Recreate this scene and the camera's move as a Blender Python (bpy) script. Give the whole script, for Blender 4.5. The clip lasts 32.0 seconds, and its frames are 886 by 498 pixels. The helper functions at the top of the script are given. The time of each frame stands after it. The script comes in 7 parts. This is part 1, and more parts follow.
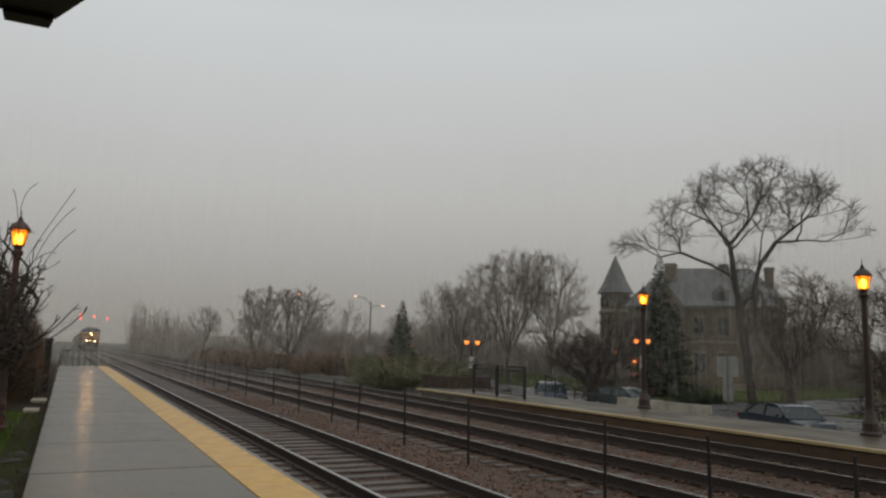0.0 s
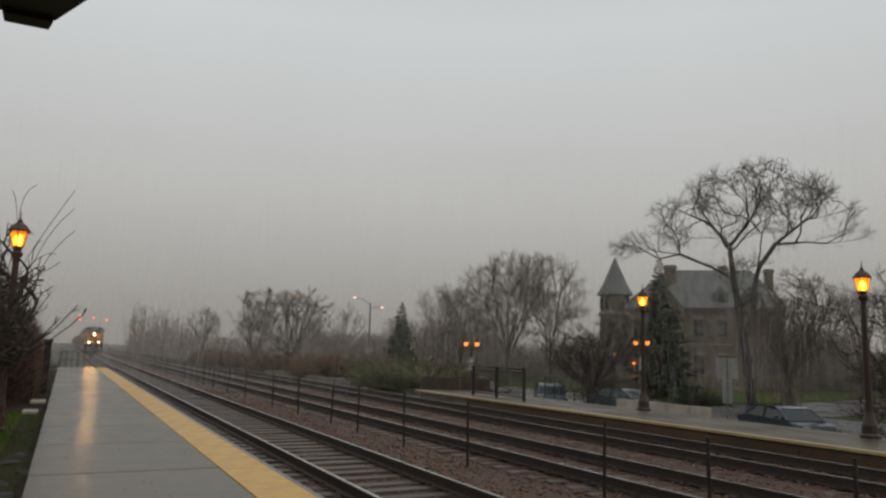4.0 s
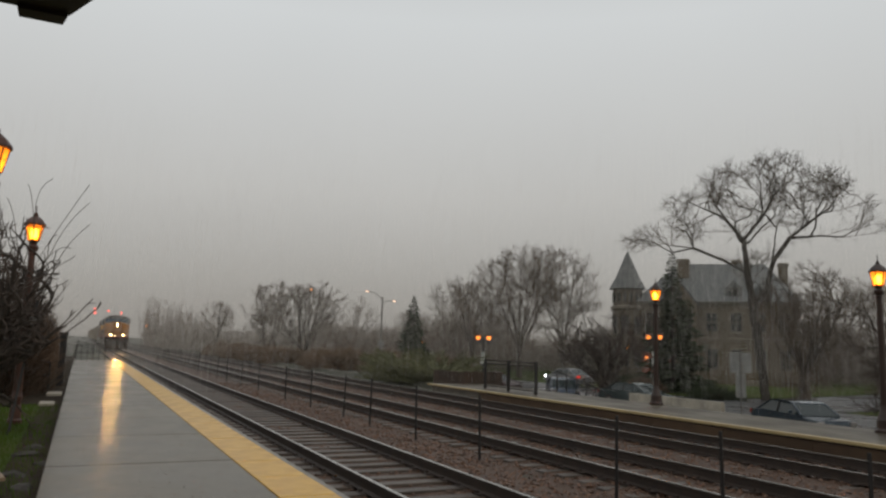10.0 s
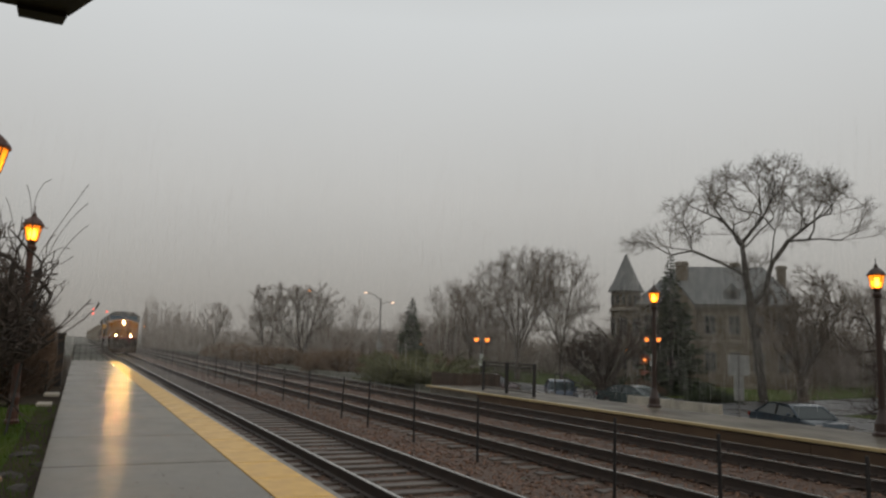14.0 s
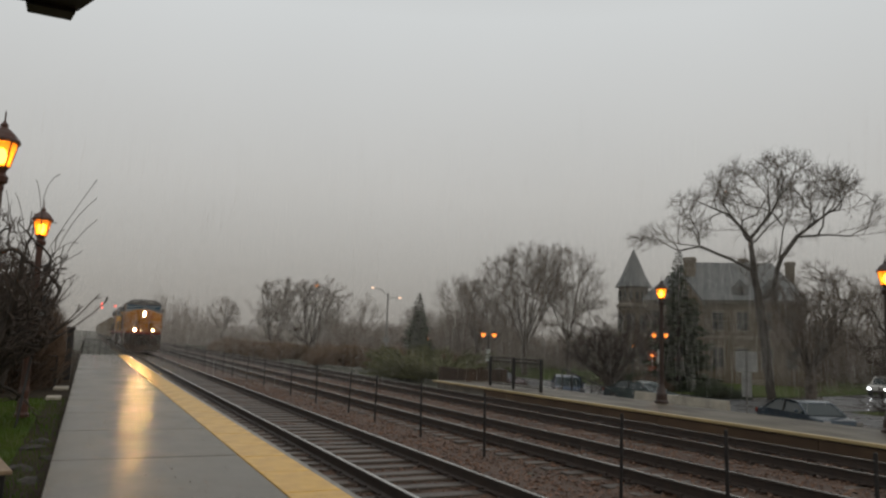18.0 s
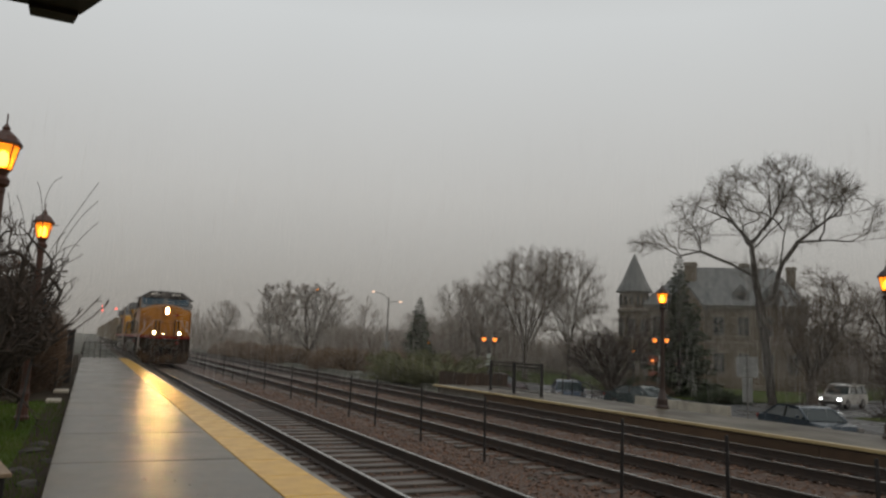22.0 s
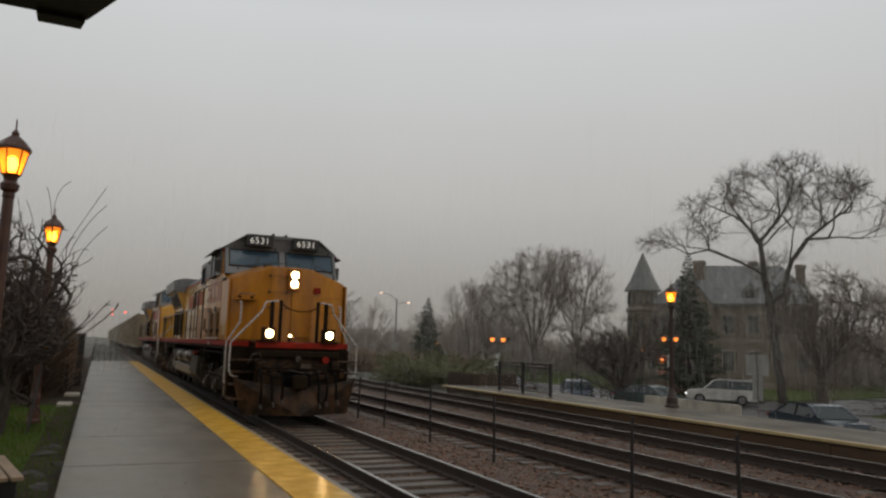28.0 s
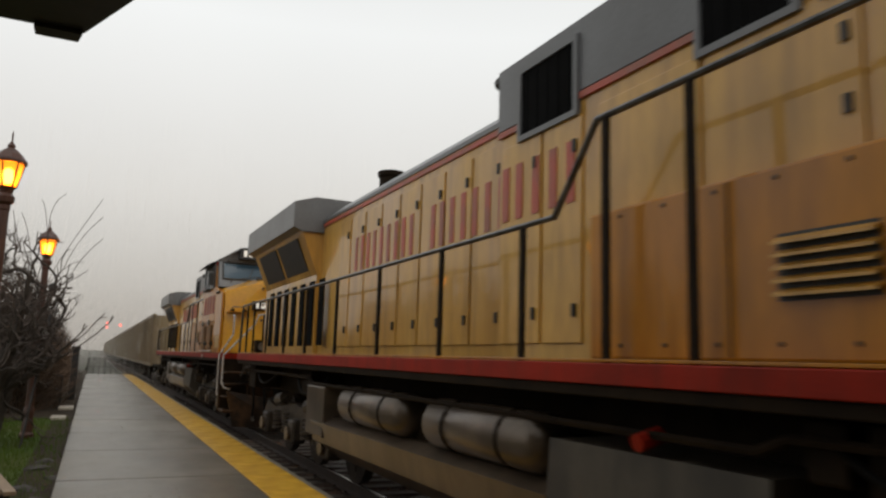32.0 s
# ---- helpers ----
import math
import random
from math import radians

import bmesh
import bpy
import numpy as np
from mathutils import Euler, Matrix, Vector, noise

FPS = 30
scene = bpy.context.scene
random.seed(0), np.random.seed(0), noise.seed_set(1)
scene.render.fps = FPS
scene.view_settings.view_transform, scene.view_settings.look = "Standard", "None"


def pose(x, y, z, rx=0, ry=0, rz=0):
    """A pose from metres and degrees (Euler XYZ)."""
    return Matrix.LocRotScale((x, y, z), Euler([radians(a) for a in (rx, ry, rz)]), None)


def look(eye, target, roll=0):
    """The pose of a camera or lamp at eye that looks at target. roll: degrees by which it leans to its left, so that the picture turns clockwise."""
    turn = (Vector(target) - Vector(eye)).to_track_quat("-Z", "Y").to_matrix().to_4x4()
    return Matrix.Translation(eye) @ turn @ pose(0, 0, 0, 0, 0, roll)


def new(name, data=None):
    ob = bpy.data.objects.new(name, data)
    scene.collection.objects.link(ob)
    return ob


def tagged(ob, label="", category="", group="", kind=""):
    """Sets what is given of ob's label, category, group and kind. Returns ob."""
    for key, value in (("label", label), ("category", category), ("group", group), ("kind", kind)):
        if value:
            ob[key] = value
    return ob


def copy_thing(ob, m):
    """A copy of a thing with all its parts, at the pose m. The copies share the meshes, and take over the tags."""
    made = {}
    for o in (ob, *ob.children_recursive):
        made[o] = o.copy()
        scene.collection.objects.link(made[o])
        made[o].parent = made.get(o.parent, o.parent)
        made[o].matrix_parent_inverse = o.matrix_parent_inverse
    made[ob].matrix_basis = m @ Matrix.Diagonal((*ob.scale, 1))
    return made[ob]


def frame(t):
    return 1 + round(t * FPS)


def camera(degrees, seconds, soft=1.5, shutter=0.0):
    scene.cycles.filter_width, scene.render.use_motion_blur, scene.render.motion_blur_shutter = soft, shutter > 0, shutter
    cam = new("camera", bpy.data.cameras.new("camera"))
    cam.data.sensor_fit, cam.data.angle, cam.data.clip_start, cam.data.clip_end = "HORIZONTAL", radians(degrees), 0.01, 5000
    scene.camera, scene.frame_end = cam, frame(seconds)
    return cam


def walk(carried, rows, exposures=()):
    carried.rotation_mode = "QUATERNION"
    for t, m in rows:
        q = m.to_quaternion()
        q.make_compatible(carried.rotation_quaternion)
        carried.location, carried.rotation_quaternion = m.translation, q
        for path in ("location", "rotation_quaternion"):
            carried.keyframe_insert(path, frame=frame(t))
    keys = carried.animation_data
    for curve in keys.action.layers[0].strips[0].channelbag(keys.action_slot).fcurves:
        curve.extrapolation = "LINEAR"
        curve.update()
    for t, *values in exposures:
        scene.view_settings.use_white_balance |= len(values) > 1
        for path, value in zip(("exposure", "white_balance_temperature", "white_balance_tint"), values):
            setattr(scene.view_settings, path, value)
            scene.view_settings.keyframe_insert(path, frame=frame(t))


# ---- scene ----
EYE = (0.0, 0.0, 1.626)
TURNS = [
    (0, 98.01, -1.57, -27.17), (0.5, 98.00, -1.74, -27.02), (1, 97.98, -1.84, -27.00), (1.5, 97.92, -1.85, -27.31),
    (2, 97.93, -1.72, -27.38), (2.5, 98.04, -1.45, -27.51), (3, 98.12, -1.33, -27.61), (3.5, 98.15, -1.48, -27.39),
    (5.5, 98.06, -1.74, -27.05), (6, 98.07, -1.80, -26.94), (6.5, 98.08, -1.85, -26.85), (7, 98.04, -1.81, -26.87),
    (7.5, 97.73, -1.87, -26.81), (8, 97.77, -1.65, -26.74), (8.5, 97.63, -1.75, -26.66), (9, 97.41, -1.66, -26.28),
    (9.5, 97.45, -1.80, -26.22), (10, 97.62, -1.74, -26.28), (10.5, 97.63, -1.68, -26.24), (11, 97.63, -1.85, -26.13),
    (11.5, 97.68, -1.85, -26.10), (12, 97.66, -2.00, -26.14), (12.5, 97.56, -2.04, -26.12), (13, 97.55, -2.02, -26.08),
    (13.5, 97.64, -1.95, -26.30), (14, 97.76, -1.93, -26.41), (14.5, 97.77, -2.05, -26.44), (16.5, 97.73, -2.25, -25.92),
    (17, 97.64, -2.18, -25.83), (17.5, 97.53, -2.05, -25.84), (18, 97.37, -2.10, -25.87), (18.5, 97.21, -2.13, -25.85),
    (19, 97.24, -2.09, -25.81), (19.5, 97.26, -2.13, -25.79), (20, 97.49, -2.18, -25.76), (20.5, 97.63, -2.33, -25.77),
    (21, 97.75, -2.30, -25.76), (21.5, 97.72, -2.29, -25.79), (22, 97.69, -2.31, -25.83), (22.5, 97.68, -2.31, -25.87),
    (23, 97.67, -2.15, -25.87), (23.5, 97.71, -2.16, -25.89), (24, 97.73, -1.87, -25.75), (24.5, 97.79, -1.85, -25.60),
    (25, 97.90, -1.85, -25.53), (25.5, 97.97, -1.69, -25.55), (27.5, 97.65, -1.85, -25.29), (28, 97.72, -1.85, -25.17),
    (28.5, 97.75, -1.65, -25.04), (29, 97.57, -1.55, -24.94), (29.5, 97.16, -1.48, -24.87), (30, 97.17, -1.46, -25.09),
    (30.5, 97.63, -1.86, -25.29), (31, 98.10, -1.85, -25.20), (31.5, 98.44, -1.84, -25.39), (32, 98.72, -1.83, -25.47),
]
cam = camera(62.57, 32.0, soft=2.4, shutter=0.3)
walk(cam, [(t, pose(*EYE, rx, ry, rz)) for t, rx, ry, rz in TURNS],
     exposures=[(0, 0.05, 6670, 10), (6, 0.09, 6690, 10), (13, 0.13, 6710, 10), (20, 0.1, 6730, 10), (25, 0.07, 6730, 10), (28, 0.07, 6730, 11), (29.4, 0.08, 6860, 15), (30.1, 0.14, 6910, 16), (30.6, 0.2, 6910, 13), (31.2, 0.26, 6910, 12), (32, 0.62, 6860, 11)])

# ---- light: heavy overcast, rain at dusk ----
world = bpy.data.worlds.new("sky")
scene.world = world
world.use_nodes = True
wn, wl = world.node_tree.nodes, world.node_tree.links
wn.clear()
w_out, w_bg = wn.new("ShaderNodeOutputWorld"), wn.new("ShaderNodeBackground")
w_sky = wn.new("ShaderNodeTexSky")
w_sky.sky_type, w_sky.sun_disc = "NISHITA", False
w_sky.sun_elevation, w_sky.sun_rotation = radians(35), radians(150)
w_sky.air_density, w_sky.dust_density = 1.0, 6.0
w_co, w_sep = wn.new("ShaderNodeTexCoord"), wn.new("ShaderNodeSeparateXYZ")
w_ramp = wn.new("ShaderNodeValToRGB")
w_ramp.color_ramp.elements[0].position, w_ramp.color_ramp.elements[0].color = 0.0, (0.295, 0.282, 0.265, 1)
w_ramp.color_ramp.elements[1].position, w_ramp.color_ramp.elements[1].color = 0.95, (0.34, 0.36, 0.37, 1)
w_mid = w_ramp.color_ramp.elements.new(0.2)
w_mid.color = (0.5, 0.5, 0.488, 1)
w_top = w_ramp.color_ramp.elements.new(0.42)
w_top.color = (0.62, 0.65, 0.665, 1)
w_noise = wn.new("ShaderNodeTexNoise")
w_noise.inputs["Scale"].default_value, w_noise.inputs["Detail"].default_value = 1.6, 3.0
w_cloud = wn.new("ShaderNodeMapRange")
w_cloud.inputs["To Min"].default_value, w_cloud.inputs["To Max"].default_value = 0.93, 1.06
w_mul = wn.new("ShaderNodeMix")
w_mul.data_type, w_mul.blend_type = "RGBA", "MULTIPLY"
w_mul.inputs["Factor"].default_value = 1.0
w_scale = wn.new("ShaderNodeMix")
w_scale.data_type, w_scale.blend_type = "RGBA", "MULTIPLY"
w_scale.inputs["Factor"].default_value = 1.0
w_scale.inputs["B"].default_value = (0.07, 0.07, 0.07, 1)
w_mix = wn.new("ShaderNodeMix")
w_mix.data_type = "RGBA"
w_mix.inputs["Factor"].default_value = 0.12
wl.new(w_co.outputs["Generated"], w_sep.inputs[0])
wl.new(w_sep.outputs["Z"], w_ramp.inputs["Fac"])
wl.new(w_co.outputs["Generated"], w_noise.inputs["Vector"])
wl.new(w_noise.outputs["Fac"], w_cloud.inputs["Value"])
wl.new(w_ramp.outputs["Color"], w_mul.inputs["A"])
wl.new(w_cloud.outputs["Result"], w_mul.inputs["B"])
wl.new(w_sky.outputs["Color"], w_scale.inputs["A"])
wl.new(w_mul.outputs["Result"], w_mix.inputs["A"])
wl.new(w_scale.outputs["Result"], w_mix.inputs["B"])
wl.new(w_mix.outputs["Result"], w_bg.inputs["Color"])
w_bg.inputs["Strength"].default_value = 1.0
wl.new(w_bg.outputs[0], w_out.inputs[0])

sun = new("overcast_sun", bpy.data.lights.new("overcast_sun", "SUN"))
sun.data.energy, sun.data.angle, sun.data.color = 0.35, radians(40), (1.0, 0.98, 0.95)
sun.matrix_world = look((0, 0, 60), (2, 16, 0))


# ---- materials ----
def mat(name, col, rough=0.6, metal=0.0, col2=None, scale=3.0, amount=0.5, fine=60.0, bump=0.1, dist=0.01,
        rough2=None, random=0.0, emit=None, power=0.0, spec=0.5, coat=0.0, stretch=(1, 1, 1), streak=None, film=None):
    """A surface with two scales of variation: broad stains from col to col2, and fine grain with relief."""
    m = bpy.data.materials.new(name)
    m.use_nodes = True
    n, l = m.node_tree.nodes, m.node_tree.links
    b = n["Principled BSDF"]
    b.inputs["Metallic"].default_value, b.inputs["Roughness"].default_value = metal, rough
    b.inputs["Specular IOR Level"].default_value, b.inputs["Coat Weight"].default_value, b.inputs["Coat Roughness"].default_value = spec, coat, 0.09
    if col2 is None:
        col2 = tuple(c * 0.6 for c in col)
    co, mp = n.new("ShaderNodeTexCoord"), n.new("ShaderNodeMapping")
    mp.inputs["Scale"].default_value = stretch
    l.new(co.outputs["Object"], mp.inputs["Vector"])
    big, small = n.new("ShaderNodeTexNoise"), n.new("ShaderNodeTexNoise")
    big.inputs["Scale"].default_value, big.inputs["Detail"].default_value = scale, 5.0
    small.inputs["Scale"].default_value, small.inputs["Detail"].default_value = fine, 3.0
    l.new(mp.outputs[0], big.inputs["Vector"])
    l.new(mp.outputs[0], small.inputs["Vector"])
    ramp = n.new("ShaderNodeMapRange")
    ramp.inputs["From Min"].default_value, ramp.inputs["From Max"].default_value = 0.5 - 0.3 * (1.1 - amount), 0.5 + 0.35 * (1.1 - amount)
    l.new(big.outputs["Fac"], ramp.inputs["Value"])
    mix = n.new("ShaderNodeMix")
    mix.data_type = "RGBA"
    mix.inputs["A"].default_value, mix.inputs["B"].default_value = (*col, 1), (*col2, 1)
    l.new(ramp.outputs[0], mix.inputs["Factor"])
    grain = n.new("ShaderNodeMapRange")
    grain.inputs["To Min"].default_value, grain.inputs["To Max"].default_value = 0.8, 1.2
    l.new(small.outputs["Fac"], grain.inputs["Value"])
    mul = n.new("ShaderNodeMix")
    mul.data_type, mul.blend_type = "RGBA", "MULTIPLY"
    mul.inputs["Factor"].default_value = 1.0
    l.new(mix.outputs["Result"], mul.inputs["A"])
    l.new(grain.outputs[0], mul.inputs["B"])
    last = mul.outputs["Result"]
    if streak:
        # rain-washed vertical runs of grime
        m2, run, rr2, mx = n.new("ShaderNodeMapping"), n.new("ShaderNodeTexNoise"), n.new("ShaderNodeMapRange"), n.new("ShaderNodeMix")
        m2.inputs["Scale"].default_value = (3.2, 3.2, 0.28)
        run.inputs["Scale"].default_value, run.inputs["Detail"].default_value = 1.6, 6.0
        rr2.inputs["From Min"].default_value, rr2.inputs["From Max"].default_value = 0.47, 0.72
        rr2.inputs["To Max"].default_value = streak[3]
        mx.data_type = "RGBA"
        mx.inputs["B"].default_value = (*streak[:3], 1)
        l.new(co.outputs["Object"], m2.inputs["Vector"])
        l.new(m2.outputs[0], run.inputs["Vector"])
        l.new(run.outputs["Fac"], rr2.inputs["Value"])
        l.new(rr2.outputs[0], mx.inputs["Factor"])
        l.new(last, mx.inputs["A"])
        last = mx.outputs["Result"]
    if random:
        info, rr, mm = n.new("ShaderNodeObjectInfo"), n.new("ShaderNodeMapRange"), n.new("ShaderNodeMix")
        rr.inputs["To Min"].default_value, rr.inputs["To Max"].default_value = 1 - random, 1 + random
        mm.data_type, mm.blend_type = "RGBA", "MULTIPLY"
        mm.inputs["Factor"].default_value = 1.0
        l.new(info.outputs["Random"], rr.inputs["Value"])
        l.new(last, mm.inputs["A"])
        l.new(rr.outputs[0], mm.inputs["B"])
        last = mm.outputs["Result"]
    l.new(last, b.inputs["Base Color"])
    if rough2 is not None:
        rm = n.new("ShaderNodeMapRange")
        rm.inputs["To Min"].default_value, rm.inputs["To Max"].default_value = rough, rough2
        rm.inputs["From Min"].default_value, rm.inputs["From Max"].default_value = 0.35, 0.65
        l.new(big.outputs["Fac"], rm.inputs["Value"])
        l.new(rm.outputs[0], b.inputs["Roughness"])
    if bump:
        bp = n.new("ShaderNodeBump")
        bp.inputs["Strength"].default_value, bp.inputs["Distance"].default_value = bump, dist
        l.new(small.outputs["Fac"], bp.inputs["Height"])
        l.new(bp.outputs[0], b.inputs["Normal"])
    if film:
        # a film of rain water: patchy, smooth, faintly rippled
        weight, smooth, ripple, lift = film
        wm, rip, wb = n.new("ShaderNodeMapRange"), n.new("ShaderNodeTexNoise"), n.new("ShaderNodeBump")
        wm.inputs["From Min"].default_value, wm.inputs["From Max"].default_value = 0.38, 0.6
        wm.inputs["To Min"].default_value, wm.inputs["To Max"].default_value = weight * 0.45, weight
        rip.inputs["Detail"].default_value = 2.0
        wb.inputs["Strength"].default_value, wb.inputs["Distance"].default_value = lift, 0.01
        if isinstance(ripple, tuple):
            rm3 = n.new("ShaderNodeMapping")
            rm3.inputs["Scale"].default_value = ripple
            rip.inputs["Scale"].default_value = 1.0
            l.new(co.outputs["Object"], rm3.inputs["Vector"])
            l.new(rm3.outputs[0], rip.inputs["Vector"])
        else:
            rip.inputs["Scale"].default_value = ripple
            l.new(co.outputs["Object"], rip.inputs["Vector"])
        l.new(big.outputs["Fac"], wm.inputs["Value"])
        l.new(wm.outputs[0], b.inputs["Coat Weight"])
        l.new(rip.outputs["Fac"], wb.inputs["Height"])
        l.new(wb.outputs[0], b.inputs["Coat Normal"])
        b.inputs["Coat Roughness"].default_value = smooth
    if emit:
        b.inputs["Emission Color"].default_value, b.inputs["Emission Strength"].default_value = (*emit, 1), power
    return m


def glass(name, col, rough=0.05):
    m = bpy.data.materials.new(name)
    m.use_nodes = True
    b = m.node_tree.nodes["Principled BSDF"]
    b.inputs["Base Color"].default_value, b.inputs["Roughness"].default_value = (*col, 1), rough
    b.inputs["Specular IOR Level"].default_value = 0.5
    return m


CONCRETE = mat("wet_concrete", (0.128, 0.108, 0.075), 0.4, col2=(0.072, 0.06, 0.041), scale=0.9, fine=75, bump=0.45, dist=0.006, rough2=0.55, random=0.08, spec=0.25, stretch=(1, 0.5, 1), film=(0.55, 0.2, (5.0, 20.0, 5.0), 0.42))
CONCRETE_DRY = mat("pale_concrete", (0.5, 0.45, 0.36), 0.55, col2=(0.3, 0.27, 0.22), scale=1.5, fine=40)
EDGE = mat("curb_concrete", (0.2, 0.18, 0.15), 0.4, scale=2, fine=50)
YELLOW = mat("tactile_yellow", (0.72, 0.4, 0.02), 0.36, col2=(0.58, 0.3, 0.018), scale=2.5, fine=60, bump=0.12, rough2=0.55, spec=0.28, random=0.04, film=(0.5, 0.14, 14.0, 0.06))
YELLOW_FAR = mat("platform_edge_yellow", (0.5, 0.38, 0.19), 0.4, col2=(0.4, 0.3, 0.15), scale=2)
RAIL_SIDE = mat("rusty_rail", (0.05, 0.033, 0.024), 0.6, col2=(0.03, 0.022, 0.018), scale=6, fine=80)
RAIL_TOP = mat("polished_rail", (0.5, 0.49, 0.47), 0.25, 0.9, scale=5, fine=90, bump=0.02)
TIE = mat("weathered_tie", (0.115, 0.091, 0.072), 0.46, col2=(0.06, 0.046, 0.037), scale=4, fine=45, bump=0.5, random=0.25, stretch=(1, 6, 1))
BALLAST = mat("ballast_bed", (0.1, 0.053, 0.03), 0.65, col2=(0.05, 0.027, 0.016), scale=1.2, fine=22, bump=1.0, dist=0.05)
STONE = mat("ballast_stone", (0.185, 0.094, 0.052), 0.45, col2=(0.063, 0.034, 0.021), scale=14, amount=0.8, fine=40, bump=0.2)
LEAF = mat("fallen_leaves", (0.2, 0.085, 0.04), 0.5, col2=(0.11, 0.05, 0.03), scale=9, amount=0.9, fine=30)
GRASS = mat("lawn", (0.05, 0.085, 0.018), 0.85, spec=0.12, col2=(0.075, 0.075, 0.025), scale=0.7, fine=35, bump=0.6, dist=0.04)
BLADE = mat("grass_blade", (0.07, 0.135, 0.014), 0.75, spec=0.12, col2=(0.09, 0.11, 0.025), scale=1.2)
SOIL = mat("wet_soil_and_core", (0.05, 0.038, 0.025), 0.85, spec=0.1, col2=(0.035, 0.027, 0.02), scale=1.5, fine=25, bump=0.8, dist=0.05)
ASPHALT = mat("wet_asphalt", (0.055, 0.055, 0.056), 0.18, col2=(0.042, 0.042, 0.043), scale=0.4, fine=70, bump=0.12, rough2=0.4)
EARTH = mat("far_ground", (0.06, 0.055, 0.04), 0.8, col2=(0.045, 0.05, 0.03), scale=0.05, fine=2)
BROWN_WALL = mat("brown_platform_face", (0.105, 0.062, 0.032), 0.55, col2=(0.07, 0.04, 0.022), scale=2, fine=40, random=0.15)
BARK = mat("bark", (0.075, 0.06, 0.048), 0.85, col2=(0.045, 0.036, 0.03), scale=4, fine=30, bump=0.8, dist=0.03, stretch=(3, 3, 1))
TWIG = mat("bare_twigs", (0.085, 0.065, 0.052), 0.85, col2=(0.06, 0.045, 0.037), scale=1, bump=0)
# bark and twigs lightened with distance: haze put into the base colour
BARK_FAR = mat("haze_greyed_bark", (0.115, 0.094, 0.076), 0.9, col2=(0.08, 0.065, 0.053), scale=2, bump=0)
TWIG_FAR = mat("haze_paled_brown_twigs", (0.15, 0.115, 0.088), 0.9, col2=(0.11, 0.084, 0.064), scale=0.4, bump=0)
TWIG_MIST = mat("haze_paled_twigs", (0.2, 0.162, 0.13), 0.95, col2=(0.15, 0.12, 0.098), scale=0.3, bump=0)
ELM_BARK = mat("grey_elm_bark", (0.085, 0.073, 0.06), 0.9, col2=(0.055, 0.047, 0.039), scale=3, fine=20, bump=0.6, dist=0.03)
ELM_TWIG = mat("elm_twigs", (0.165, 0.14, 0.115), 0.9, col2=(0.12, 0.1, 0.083), scale=1, bump=0)
NEEDLE = mat("conifer_needles", (0.075, 0.09, 0.058), 0.9, spec=0.05, col2=(0.05, 0.062, 0.04), scale=2, bump=0)
JUNIPER = mat("juniper_foliage", (0.2, 0.205, 0.115), 0.9, spec=0.15, col2=(0.125, 0.13, 0.075), scale=1.5, bump=0)
HEDGE = mat("dormant_hedge", (0.2, 0.135, 0.085), 0.85, col2=(0.13, 0.09, 0.06), scale=0.8, bump=0)
WET_ROCK = mat("wet_dark_rock", (0.045, 0.037, 0.028), 0.7, col2=(0.025, 0.02, 0.015), scale=8, fine=30, bump=0.3)
HOSE = mat("black_rubber_hose", (0.008, 0.007, 0.006), 0.7, scale=5, spec=0.08)
HEDGE_DARK = mat("wet_dark_hedge", (0.15, 0.09, 0.054), 0.85, col2=(0.07, 0.05, 0.034), scale=0.8, bump=0)
POST_BROWN = mat("brown_lamp_post_paint", (0.04, 0.02, 0.013), 0.4, col2=(0.028, 0.014, 0.01), scale=6, fine=60)
POST_RED = mat("rust_red_post_paint", (0.085, 0.03, 0.016), 0.4, col2=(0.05, 0.02, 0.012), scale=6)
BLACK = mat("black_iron", (0.022, 0.02, 0.019), 0.45, scale=5, fine=60)
EAVE = mat("dark_eave_metal", (0.04, 0.031, 0.024), 0.5, scale=5, fine=30)
GLOW = mat("lantern_glass", (0.8, 0.5, 0.15), 0.4, emit=(1.0, 0.25, 0.012), power=1.7, bump=0)
gn, gl = GLOW.node_tree.nodes, GLOW.node_tree.links
g_clear, g_mix = gn.new("ShaderNodeBsdfTransparent"), gn.new("ShaderNodeMixShader")
g_clear.inputs["Color"].default_value, g_mix.inputs["Fac"].default_value = (1.0, 0.6, 0.16, 1), 0.6
gl.new(g_clear.outputs[0], g_mix.inputs[1])
gl.new(gn["Principled BSDF"].outputs[0], g_mix.inputs[2])
gl.new(g_mix.outputs[0], gn["Material Output"].inputs[0])
GLOW_CORE = mat("lantern_bulb", (1, 0.8, 0.4), 0.4, emit=(1.0, 0.5, 0.12), power=40.0, bump=0)
GLOW_SMALL = mat("sodium_lamp", (1, 0.6, 0.2), 0.4, emit=(1.0, 0.25, 0.03), power=1.7, bump=0)
RED_SIGNAL = mat("red_signal_lens", (1, 0.1, 0.08), 0.4, emit=(1.0, 0.1, 0.06), power=4.0, bump=0)
HEADLIGHT = mat("headlight_reflector", (1, 0.9, 0.7), 0.3, emit=(1.0, 0.66, 0.3), power=25.0, bump=0)
BEAM = mat("headlight_filament", (1, 0.9, 0.7), 0.3, emit=(1.0, 0.56, 0.19), power=52000.0, bump=0)
CAR_LIGHT = mat("car_headlamp", (1, 1, 1), 0.3, emit=(0.9, 0.95, 1.0), power=8.0, bump=0)
TAIL_LIGHT = mat("tail_lamp", (0.6, 0.03, 0.02), 0.3, emit=(1.0, 0.05, 0.03), power=0.5, bump=0)
